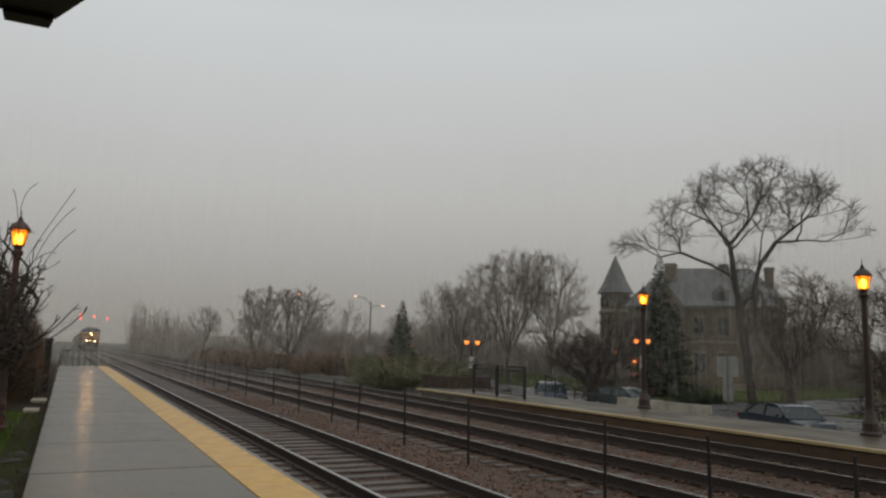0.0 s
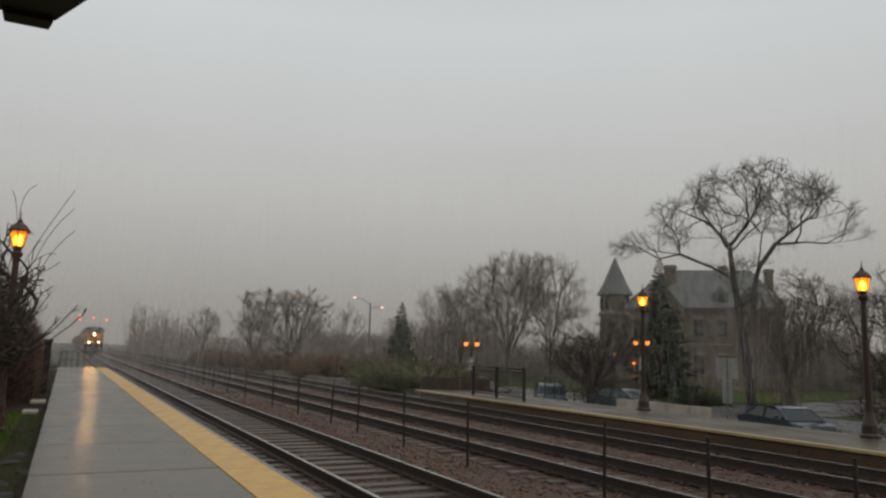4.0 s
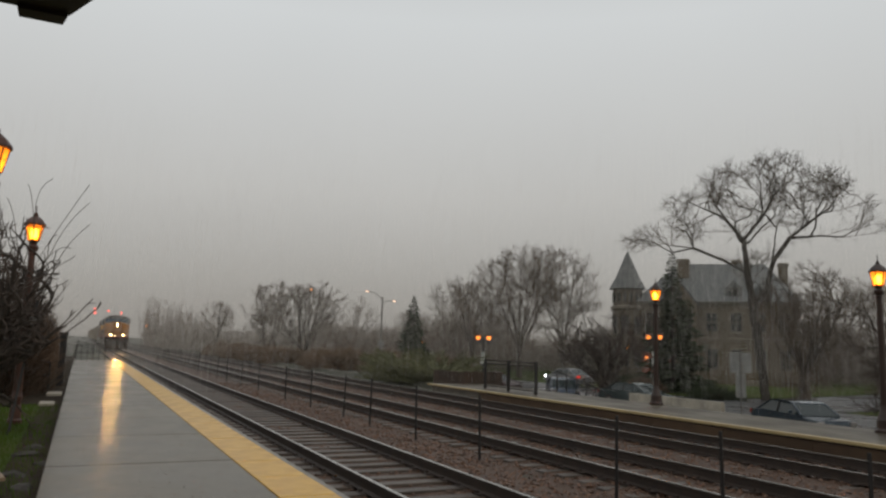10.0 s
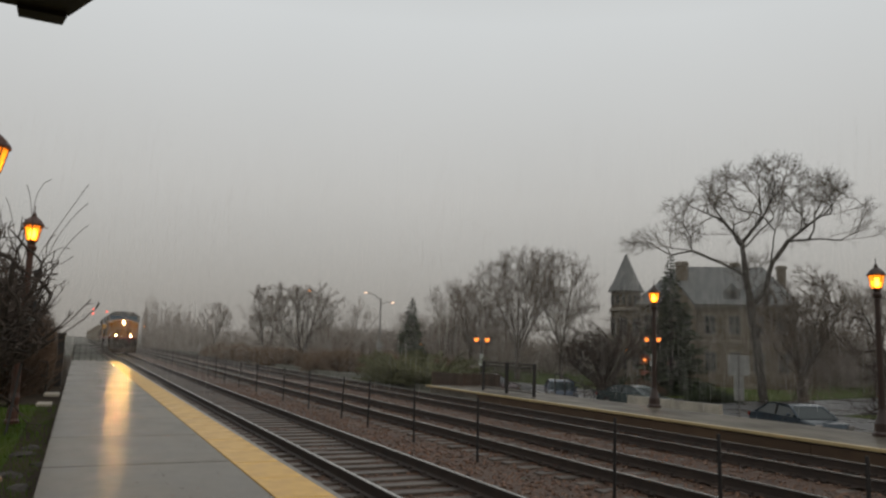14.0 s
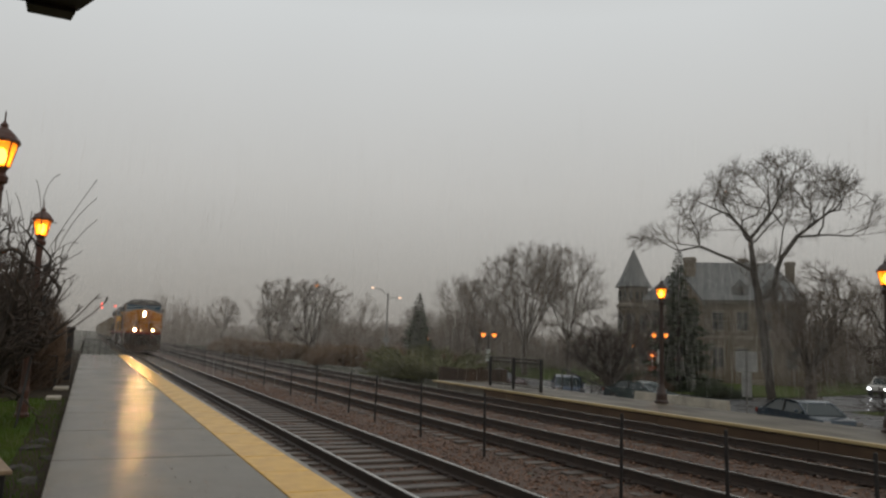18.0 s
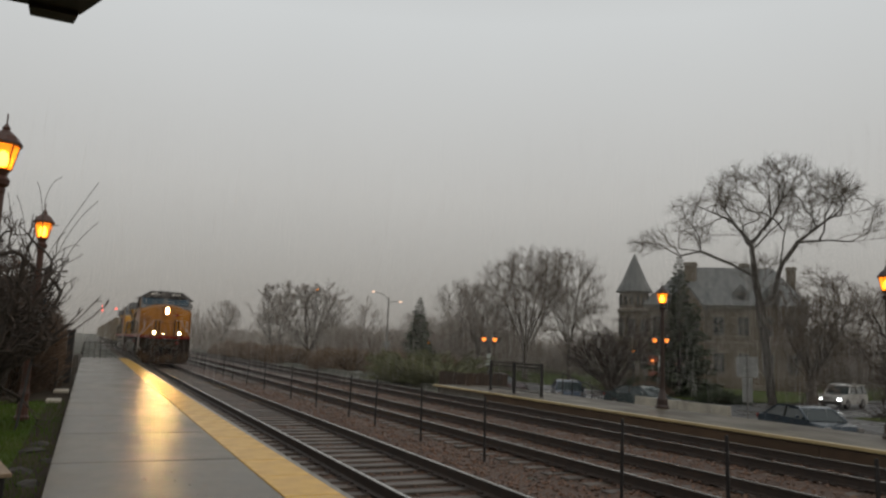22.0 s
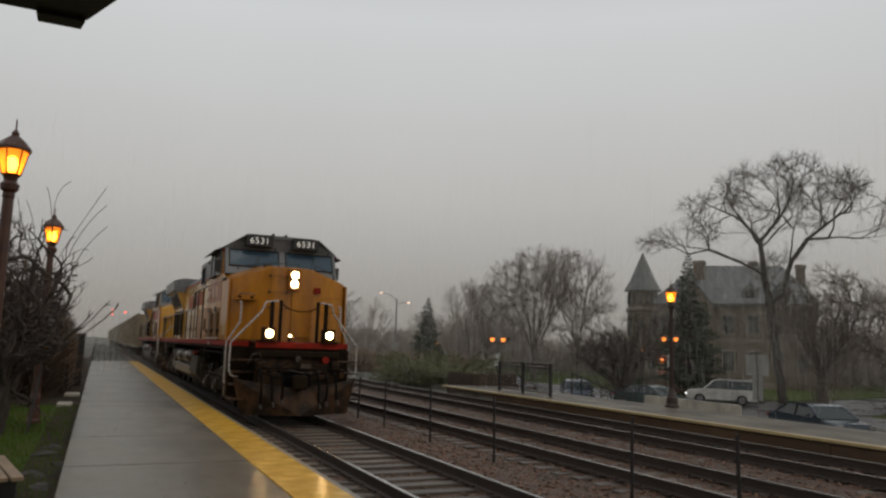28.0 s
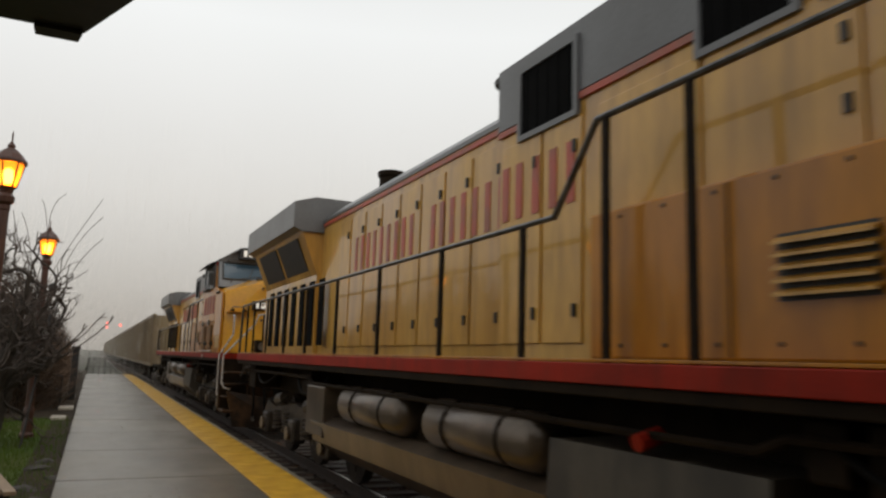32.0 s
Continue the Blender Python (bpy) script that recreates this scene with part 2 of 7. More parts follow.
ARMOUR = mat("armour_yellow", (0.5, 0.195, 0.008), 0.4, col2=(0.36, 0.13, 0.006), scale=1.4, amount=0.7, fine=12, bump=0.03, stretch=(1, 1, 0.35), spec=0.25, streak=(0.12, 0.046, 0.01, 0.5), film=(0.55, 0.04, 4.0, 0.03))
CLEAN_YELLOW = mat("clean_yellow_paint", (0.78, 0.38, 0.012), 0.35, col2=(0.66, 0.3, 0.01), scale=1.5, fine=12, bump=0.02, film=(1.0, 0.04, 4.0, 0.03))
SLAT_YELLOW = mat("grimy_louvre_yellow", (0.3, 0.125, 0.012), 0.5, col2=(0.18, 0.075, 0.01), scale=6, amount=0.8)
ARMOUR_PALE = mat("faded_yellow", (0.62, 0.35, 0.07), 0.4, col2=(0.5, 0.255, 0.047), scale=0.9, amount=0.6, fine=12, bump=0.03, stretch=(1, 1, 0.3), spec=0.25, streak=(0.22, 0.11, 0.03, 0.5), film=(0.8, 0.04, 4.0, 0.03))
LOCO_GREY = mat("harbour_grey", (0.16, 0.165, 0.17), 0.4, col2=(0.11, 0.11, 0.11), scale=1.2, fine=30)
LOCO_RED = mat("signal_red", (0.34, 0.02, 0.007), 0.5, col2=(0.2, 0.014, 0.006), scale=2, spec=0.15, streak=(0.12, 0.02, 0.01, 0.45))
TRUCK = mat("wet_grimy_truck", (0.045, 0.033, 0.023), 0.42, col2=(0.016, 0.012, 0.009), scale=4, amount=0.8, fine=25, bump=0.3, spec=0.35)
UNDER = mat("grimy_underframe", (0.024, 0.015, 0.008), 0.6, col2=(0.012, 0.008, 0.005), scale=3, fine=30, bump=0.3, spec=0.06)
PATCH = mat("faded_stencil_patch", (0.44, 0.29, 0.12), 0.5, col2=(0.36, 0.2, 0.05), scale=4, amount=0.8)
PILOT = mat("wet_grimy_pilot", (0.062, 0.03, 0.012), 0.5, col2=(0.014, 0.008, 0.004), scale=3, amount=0.8, fine=25, bump=0.3, spec=0.2)
GRIMY_STEEL = mat("grimy_worn_steel", (0.07, 0.058, 0.045), 0.45, 0.4, col2=(0.02, 0.016, 0.012), scale=9, amount=0.8)
RAIL_STEEL = mat("worn_grey_handrail", (0.11, 0.105, 0.1), 0.3, 0.4, col2=(0.05, 0.045, 0.04), scale=7, amount=0.7)
TANK = mat("grimy_grey_tank", (0.12, 0.088, 0.06), 0.3, col2=(0.06, 0.043, 0.03), scale=1.5, amount=0.7, fine=20, metal=0.2, streak=(0.03, 0.022, 0.015, 0.7))
STEEL = mat("worn_steel", (0.3, 0.29, 0.28), 0.35, 0.7, scale=5)
WHITE = mat("white_handrail_paint", (0.68, 0.65, 0.6), 0.45, col2=(0.24, 0.19, 0.15), scale=26, amount=0.8)
NUMERAL_RED = mat("numeral_red", (0.36, 0.03, 0.022), 0.4, col2=(0.27, 0.028, 0.02), scale=3)
LETTER_RED = mat("faded_red_lettering", (0.45, 0.07, 0.035), 0.45, col2=(0.3, 0.09, 0.05), scale=2, amount=0.8)
NUMERAL_EDGE = mat("numeral_outline", (0.03, 0.03, 0.05), 0.4, scale=3)
LOUVRE = mat("dark_louvre", (0.03, 0.026, 0.02), 0.5, scale=5)
NUMBER_WHITE = mat("number_white", (0.85, 0.85, 0.8), 0.5, bump=0, emit=(1, 0.95, 0.85), power=0.25)
BOARD_BLACK = mat("number_board_black", (0.012, 0.012, 0.012), 0.3, bump=0)
SCREEN = mat("matt_black_mesh", (0.008, 0.008, 0.008), 0.9, bump=0, spec=0.05)
# darker, browner copy of the tank colour, for the forward fuel tank alone
TANK_DARK = mat("dark_brown_fuel_tank", (0.062, 0.05, 0.035), 0.45, col2=(0.03, 0.023, 0.016), scale=1.5, amount=0.8, fine=20, streak=(0.02, 0.015, 0.01, 0.7))
# bluish base colour carries part of the sky's reflection in the panes
CAB_GLASS = glass("sky_blued_cab_glass", (0.04, 0.075, 0.105))
# mansion glass lightened, its trim dulled: haze put into the colours
HOUSE_GLASS = mat("haze_lightened_window_glass", (0.075, 0.075, 0.068), 0.2, col2=(0.05, 0.05, 0.047), scale=1, bump=0)
CAR_GLASS = glass("car_glass", (0.02, 0.03, 0.03))
HOPPER_A = mat("hopper_brown_grey", (0.24, 0.18, 0.1), 0.5, col2=(0.15, 0.11, 0.065), scale=1.0, amount=0.7, stretch=(1, 1, 0.3))
HOUSE_STONE = mat("yellow_grey_stone", (0.15, 0.118, 0.078), 0.8, col2=(0.12, 0.095, 0.065), scale=0.6, fine=6, bump=0.4)
HOUSE_TRIM = mat("pale_stone_trim", (0.25, 0.215, 0.165), 0.7, scale=1)
BRICK_RED = mat("red_brick", (0.26, 0.095, 0.06), 0.8, col2=(0.17, 0.065, 0.045), scale=1.5, fine=12, bump=0.3)
SLATE = mat("slate_roof", (0.12, 0.125, 0.12), 0.55, col2=(0.085, 0.09, 0.09), scale=0.8, fine=8, bump=0.3)
# grey of sign backs; on the far gantry it stands in for haze
SIGN_HAZE_GREY = mat("sign_back_and_haze_grey", (0.33, 0.33, 0.31), 0.5, scale=2)
NOTICE = mat("pale_notice_plate", (0.6, 0.64, 0.58), 0.5, scale=6)
TYRE = mat("tyre_rubber", (0.02, 0.02, 0.02), 0.7, scale=5)
DARK_WOOD = mat("dark_stained_timber", (0.07, 0.042, 0.026), 0.6, scale=3, random=0.2)
COB_GLOW = mat("pale_street_light", (1, 0.8, 0.7), 0.4, emit=(1.0, 0.62, 0.42), power=1.6, bump=0)
RAIN = mat("rain_drops", (0.9, 0.87, 0.82), 0.5, col2=(0.84, 0.81, 0.77), scale=0.2, bump=0)
WOOD = mat("weathered_plank", (0.3, 0.21, 0.13), 0.5, col2=(0.2, 0.14, 0.09), scale=3, stretch=(6, 1, 1))


# ---- mesh helpers ----
def thing(name, at=(0, 0, 0), rz=0.0):
    ob = new(name)
    ob.empty_display_size = 0.2
    ob.matrix_basis = pose(*at, 0, 0, rz)
    return ob


def part(name, bm, material, parent=None, label="", smooth=False):
    me = bpy.data.meshes.new(name)
    bmesh.ops.recalc_face_normals(bm, faces=bm.faces)
    bm.to_mesh(me)
    bm.free()
    me.materials.append(material)
    if smooth:
        me.shade_smooth()
    ob = new(name, me)
    if parent:
        ob.parent = parent
    return tagged(ob, label) if label else ob


def raw(name, verts, faces, material, parent=None, smooth=False):
    me = bpy.data.meshes.new(name)
    me.from_pydata(verts, [], faces)
    me.materials.append(material)
    if smooth:
        me.shade_smooth()
    ob = new(name, me)
    if parent:
        ob.parent = parent
    return ob


def box(bm, x0, x1, y0, y1, z0, z1, bevel=0.0):
    r = bmesh.ops.create_cube(bm, size=1.0)
    for v in r["verts"]:
        v.co = Vector(((x0 + x1) / 2 + v.co.x * (x1 - x0), (y0 + y1) / 2 + v.co.y * (y1 - y0), (z0 + z1) / 2 + v.co.z * (z1 - z0)))
    if bevel:
        es = list({e for v in r["verts"] for e in v.link_edges})
        bmesh.ops.bevel(bm, geom=es, offset=bevel, segments=2, affect="EDGES", profile=0.5)
    return bm


def new_box(x0, x1, y0, y1, z0, z1, bevel=0.0):
    return box(bmesh.new(), x0, x1, y0, y1, z0, z1, bevel)


def rod(bm, a, b, r0, r1=None, seg=8):
    a, b = Vector(a), Vector(b)
    d = b - a
    m = Matrix.Translation((a + b) / 2) @ d.to_track_quat("Z", "Y").to_matrix().to_4x4()
    bmesh.ops.create_cone(bm, cap_ends=True, segments=seg, radius1=r0, radius2=r0 if r1 is None else r1, depth=d.length, matrix=m)
    return bm


def pipe(bm, pts, r, seg=8):
    """One bent tube along the points, mitred at the bends."""
    P = [Vector(p) for p in pts]
    d = [(b - a).normalized() for a, b in zip(P, P[1:])]
    u = d[0].orthogonal().normalized()
    rings = []
    for i, p in enumerate(P):
        t = (d[max(0, i - 1)] + d[min(i, len(d) - 1)]).normalized()
        u = (u - t * u.dot(t)).normalized()
        w = t.cross(u)
        rings.append([bm.verts.new(p + (u * math.cos(2 * math.pi * k / seg) + w * math.sin(2 * math.pi * k / seg)) * r) for k in range(seg)])
    for A, B in zip(rings, rings[1:]):
        for k in range(seg):
            bm.faces.new((A[k], A[(k + 1) % seg], B[(k + 1) % seg], B[k]))
    bm.faces.new(rings[0][::-1])
    bm.faces.new(rings[-1])
    return bm


def prism(bm, profile, a, b, axis="y"):
    """A closed profile of (u, w) pairs swept from a to b: along y it lies in x and z, along x in y and z, along z in x and y."""
    put = {"y": lambda u, w, s: (u, s, w), "x": lambda u, w, s: (s, u, w), "z": lambda u, w, s: (u, w, s)}[axis]
    lo = [bm.verts.new(put(u, w, a)) for u, w in profile]
    hi = [bm.verts.new(put(u, w, b)) for u, w in profile]
    n = len(profile)
    bm.faces.new(lo)
    bm.faces.new(hi[::-1])
    for i in range(n):
        bm.faces.new((lo[i], hi[i], hi[(i + 1) % n], lo[(i + 1) % n]))
    return bm


def lathe(bm, profile, seg=16, at=(0, 0, 0)):
    """(radius, height) pairs turned round the upright axis."""
    rings = []
    for r, z in profile:
        rings.append([bm.verts.new((at[0] + max(r, 1e-4) * math.cos(2 * math.pi * k / seg), at[1] + max(r, 1e-4) * math.sin(2 * math.pi * k / seg), at[2] + z)) for k in range(seg)])
    for p, q in zip(rings, rings[1:]):
        for k in range(seg):
            bm.faces.new((p[k], p[(k + 1) % seg], q[(k + 1) % seg], q[k]))
    bm.faces.new(rings[0][::-1])
    bm.faces.new(rings[-1])
    return bm


def hexa(bm, lo, hi):
    """A solid between two quads of four corners each."""
    a = [bm.verts.new(p) for p in lo]
    b = [bm.verts.new(p) for p in hi]
    bm.faces.new(a[::-1])
    bm.faces.new(b)
    for i in range(4):
        bm.faces.new((a[i], a[(i + 1) % 4], b[(i + 1) % 4], b[i]))
    return bm


# ---- ground, ballast, tracks ----
RAIL_Z = -0.19
TRACKS = (4.43, 8.47, 12.2)


def ground_z(x):
    xs = (-3000, -60, -9, -0.5, -0.35, 2.6, 2.7, 13.8, 13.95, 16.7, 17.0, 18.3, 19.6, 60, 3000)
    zs = (-0.3, -0.3, -0.2, -0.16, -0.6, -0.6, -0.46, -0.46, -0.6, -0.6, -0.35, -0.45, -1.33, -1.33, -0.6)
    return float(np.interp(x, xs, zs))


gx = [-3000, -400, -60, -20, -9, -4, -0.5, -0.35, 2.6, 2.7, 8, 13.8, 13.95, 16.7, 17.0, 18.3, 19.6, 30, 45, 60, 120, 500, 3000]
gy = [-600, -60, -10, 0, 10, 20, 30, 45, 60, 90, 140, 250, 600, 3000]
gv = [(x, y, ground_z(x)) for y in gy for x in gx]
gf = [(j * len(gx) + i, j * len(gx) + i + 1, (j + 1) * len(gx) + i + 1, (j + 1) * len(gx) + i) for j in range(len(gy) - 1) for i in range(len(gx) - 1)]
tagged(raw("ground", gv, gf, EARTH), "damp dull earth and dormant grass reaching the horizon", "ground", kind="structure")

# ballast bed with an uneven top
rng = random.Random(4)
bx = np.linspace(2.76, 13.78, 56)
by = np.concatenate([np.arange(-6, 30, 0.25), np.arange(30, 90, 2.0), np.arange(90, 421, 30)])
bz = lambda x, y: -0.40 + 0.035 * noise.noise((x * 1.7, y * 1.7, 0)) + 0.02 * noise.noise((x * 6, y * 6, 3)) - 0.05 * (abs(x - 6.8) < 0.9) * (1 - abs(x - 6.8) / 0.9)
bv = [(x, y, bz(x, y)) for y in by for x in bx]
bf = [(j * 56 + i, j * 56 + i + 1, (j + 1) * 56 + i + 1, (j + 1) * 56 + i) for j in range(len(by) - 1) for i in range(55)]
tagged(raw("ballast", bv, bf, BALLAST, smooth=True), "dark wet brown crushed stone ballast between the rails", "ballast", kind="structure")


def shards(name, count, area, size, material, flat=0.6, seed=1, level=None):
    """Many loose angular stones or leaves, joined."""
    r = np.random.RandomState(seed)
    base = np.array([(1, 0, 0), (-1, 0, 0), (0, 1, 0), (0, -1, 0), (0, 0, 1), (0, 0, -1)], float)
    tri = np.array([(0, 2, 4), (2, 1, 4), (1, 3, 4), (3, 0, 4), (2, 0, 5), (1, 2, 5), (3, 1, 5), (0, 3, 5)])
    x = r.uniform(area[0], area[1], count)
    y = area[2] + (area[3] - area[2]) * r.uniform(0, 1, count) ** 1.8
    s = size * r.uniform(0.5, 1.3, count)
    vs, fs = [], []
    for k in range(count):
        q = Euler((r.uniform(-0.5, 0.5), r.uniform(-0.5, 0.5), r.uniform(0, 6.28))).to_matrix()
        b = base * (r.uniform(0.6, 1.3, (6, 1)) * s[k]) * (1, 1, flat)
        b = b @ np.array(q).T + (x[k], y[k], (bz(x[k], y[k]) if level is None else level) + s[k] * flat * 0.35)
        vs.append(b)
        fs.append(tri + 6 * k)
    return raw(name, np.concatenate(vs).tolist(), np.concatenate(fs).tolist(), material)


tagged(shards("ballast_stones", 22000, (5.2, 13.6, 0, 36), 0.036, STONE, 0.7, 2), "loose angular brown ballast stones", "stones", kind="stuff")
tagged(shards("ballast_stones", 5000, (2.8, 5.2, 1.5, 30), 0.03, STONE, 0.7, 5), "loose angular brown ballast stones", "stones", kind="stuff")
tagged(shards("leaf_litter", 2600, (5.4, 7.6, 3, 30), 0.04, LEAF, 0.15, 3), "wet reddish fallen leaves on the ballast", "leaves", kind="stuff")
tagged(shards("leaf_litter", 260, (-0.22, 1.95, 4.5, 24), 0.013, LEAF, 0.2, 9, level=0.0), "small dark scraps of wet leaves on the platform", "leaves", kind="stuff")

RAIL_PROFILE = [(-0.07, -0.175), (0.07, -0.175), (0.07, -0.16), (0.012, -0.14), (0.012, -0.045), (0.036, -0.035), (0.036, -0.004), (-0.036, -0.004), (-0.036, -0.035), (-0.012, -0.045), (-0.012, -0.14), (-0.07, -0.16)]
tie_me = {}
for ti, tx in enumerate(TRACKS):
    track = tagged(thing("railway_track", (tx, 0, RAIL_Z)), "railway track of worn steel rails on weathered timber ties", "railway track", "parallel tracks", kind="structure")
    for sx in (-0.7525, 0.7525):
        rail = part("rail", prism(bmesh.new(), [(sx + u, w) for u, w in RAIL_PROFILE], -12, 420), RAIL_SIDE, track)
        part("rail_head", new_box(sx - 0.03, sx + 0.03, -12, 420, -0.004, 0.0), RAIL_TOP, rail, "polished running surface")
    tb = bmesh.new()
    box(tb, -1.3, 1.3, -0.115, 0.115, -0.33, -0.175, 0.012)
    me = bpy.data.meshes.new("tie")
    tb.to_mesh(me)
    tb.free()
    me.materials.append(TIE)
    first, count = (-9.1, 132) if ti == 0 else (-8.6, 92)
    for k in range(count):
        tie = new("tie", me)
        tie.parent = track
        tie.matrix_basis = pose(rng.uniform(-0.04, 0.04), first + 0.55 * k + rng.uniform(-0.03, 0.03), rng.uniform(-0.012, 0.004) - (0.03 if ti else 0.0), 0, 0, rng.uniform(-1, 1))
    rest = bmesh.new()
    y = first + 0.55 * count
    while y < 200:
        prism(rest, [(-1.3, -0.33), (1.3, -0.33), (1.3, -0.18), (-1.3, -0.18)], y - 0.115, y + 0.115)
        y += 0.55
    tagged(part("far_ties", rest, TIE, track), kind="stuff")
    plates = bmesh.new()
    for k in range(82 if ti == 0 else 62):
        for sx in (-0.7525, 0.7525):
            yy = first + 0.55 * k
            prism(plates, [(sx - 0.15, -0.176), (sx + 0.15, -0.176), (sx + 0.15, -0.163), (sx - 0.15, -0.163)], yy - 0.09, yy + 0.09)
            for ux in (-0.1, 0.1):
                prism(plates, [(sx + ux - 0.02, -0.164), (sx + ux + 0.02, -0.164), (sx + ux + 0.02, -0.135), (sx + ux - 0.02, -0.135)], yy + 0.03, yy + 0.065)
    tagged(part("tie_plates", plates, RAIL_SIDE, track, "rusty tie plates and spikes"), kind="stuff")

# ---- near platform: slabs, tactile strip, edge ----
near = tagged(thing("platform_near"), "wet grey concrete railway platform with a yellow tactile edge", "platform", kind="structure")
part("platform_base", new_box(-0.26, 2.70, -8, 55.5, -0.62, -0.09), EDGE, near)
part("platform_edge", new_box(2.645, 2.735, -8, 55.5, -0.3, -0.006, 0.01), EDGE, near, "bare concrete nosing outside the yellow strip")
joints = [-8, -5.0, -2.0, 1.0, 4.2, 7.4, 10.5, 13.5, 16.4, 19.35, 20.7, 23.7, 26.7, 29.7, 32.7, 35.7, 38.7, 41.7, 44.7, 47.7, 50.7, 53.0, 55.5]
for y0, y1 in zip(joints, joints[1:]):
    part("slab", new_box(-0.265, 2.015, y0 + 0.018, y1 - 0.018, -0.1, 0.0 - 0.002 * rng.random(), 0.008), CONCRETE, near)
tile = new_box(2.022, 2.642, 0.006, 1.214, -0.09, 0.004, 0.005)
tile_me = bpy.data.meshes.new("tactile_tile")
tile.to_mesh(tile_me)
tile.free()
tile_me.materials.append(YELLOW)
for k in range(52):
    t_ob = new("tactile_tile", tile_me)
    t_ob.parent = near
    t_ob.matrix_basis = pose(0, -8 + 1.22 * k, rng.uniform(-0.001, 0.001))

# ---- far platform ----
far = tagged(thing("platform_far"), "low concrete platform across the tracks with a yellow edge and brown timber face", "platform", kind="structure")
part("platform_base", new_box(14.0, 16.8, -30, 29.3, -0.75, -0.09), EDGE, far)
for k in range(15):
    y1 = 29.5 - 3.8 * k
    part("slab", new_box(14.045, 16.85, y1 - 3.79, y1 - 0.01, -0.1, 0.0, 0.01), CONCRETE, far)
part("edge_strip", new_box(13.86, 14.04, -30, 29.5, -0.06, 0.006, 0.006), YELLOW_FAR, far, "wet yellow edge strip")
for k in range(24):
    y1 = 25.0 - 2.4 * k
    part("face_board", new_box(13.93, 13.99, y1 - 2.39, y1, -0.68, -0.1, 0.008), BROWN_WALL, far)
for k, y in enumerate((25.3, 26.2, 27.0)):
    part("support_post", new_box(14.1, 14.25, y - 0.07, y + 0.07, -0.7, -0.1), EDGE, far)

# ---- fence between the tracks ----
fence = tagged(thing("intertrack_fence", (6.85, 0, -0.42)), "low fence of thin dark iron posts and wires between tracks", "fence")
post_y = [-1.5, 2.6, 4.6, 6.4, 8.3, 12.2, 15.1, 18.0, 20.1, 23.4, 26.7, 31.2, 35.0, 38.7, 41.5, 44.1, 48.7, 53.3, 58, 62, 66, 70, 75, 80, 86, 92, 100]
for k, y in enumerate(post_y):
    p = rod(bmesh.new(), (0, 0, -0.1), (0, 0, 1.16), 0.026, 0.022, 6)
    ob = part("post", p, BLACK, fence)
    ob.matrix_basis = pose(0, y, 0, 8 if k == 12 else rng.uniform(-1.5, 1.5), rng.uniform(-1.5, 1.5), 0)
for z in (1.1,):
    part("top_wire", pipe(bmesh.new(), [(0, y, z) for y in post_y[6:]], 0.006, 4), BLACK, fence)


# ---- street lamps ----
def lantern_lamp(at, rz=0.0, post=POST_BROWN, top=4.3, foot=1.0):
    s = thing("platform_lamp", at, rz)
    up = lambda pairs: [(r * 0.84, top - (4.3 - z) * 0.8) for r, z in pairs]
    neck = top - 0.96
    part("base", lathe(bmesh.new(), [(r * foot, z) for r, z in ((0.22, 0), (0.22, 0.06), (0.18, 0.1), (0.17, 0.28), (0.14, 0.36))] + [(0.1, 0.5), (0.08, 0.6)], 12), post, s)
    part("shaft", lathe(bmesh.new(), [(0.08, 0.55), (0.074, 1.5), (0.062, neck - 0.06), (0.07, neck - 0.04), (0.07, neck), (0.055, neck + 0.02)], 12), post, s)
    part("collar", lathe(bmesh.new(), up([(0.06, 3.1), (0.12, 3.16), (0.13, 3.24), (0.085, 3.3), (0.1, 3.36), (0.13, 3.4)]), 12), post, s)
    part("globe", lathe(bmesh.new(), up([(0.12, 3.4), (0.2, 3.78)]), 6), GLOW, s, "glowing amber glass panes")
    part("bulb", lathe(bmesh.new(), up([(0.02, 3.45), (0.06, 3.47), (0.075, 3.56), (0.06, 3.66), (0.02, 3.69)]), 10), GLOW_CORE, s, "bright lamp behind the glass")
    for k in range(6):
        c, n = math.cos(math.pi / 3 * k), math.sin(math.pi / 3 * k)
        (r0, z0), (r1, z1) = up([(0.125, 3.4), (0.208, 3.79)])
        part("cage_bar", rod(bmesh.new(), (r0 * c, r0 * n, z0), (r1 * c, r1 * n, z1), 0.01, seg=5), post, s)
    part("rim", lathe(bmesh.new(), up([(0.235, 3.77), (0.24, 3.8), (0.235, 3.83), (0.2, 3.84)]), 12), post, s)
    part("cap", lathe(bmesh.new(), up([(0.235, 3.82), (0.17, 3.92), (0.08, 4.0), (0.05, 4.02), (0.055, 4.06), (0.03, 4.1), (0.012, 4.13), (0.012, 4.25), (0.002, 4.3)]), 8), post, s)
    return s


L1 = tagged(lantern_lamp((-1.15, 10.3, 0.0), 10, post=POST_RED, foot=0.6), "rust-brown lamp post with a lit amber lantern beside the platform", "lamp post", "lamp posts")
L2 = tagged(lantern_lamp((-1.01, 16.6, -0.1), 25, post=POST_RED, foot=0.6), "rust-brown lamp post with a lit amber lantern among bare trees", "lamp post", "lamp posts")
part("loudspeaker", lathe(bmesh.new(), [(0.02, 2.82), (0.075, 2.83), (0.085, 2.9), (0.07, 3.0), (0.03, 3.03)], 10, (0.19, 0, 0)), BLACK, L2, "small dark loudspeaker")
part("bracket", rod(bmesh.new(), (0.05, 0, 2.97), (0.16, 0, 2.97), 0.015, seg=6), BLACK, L2)
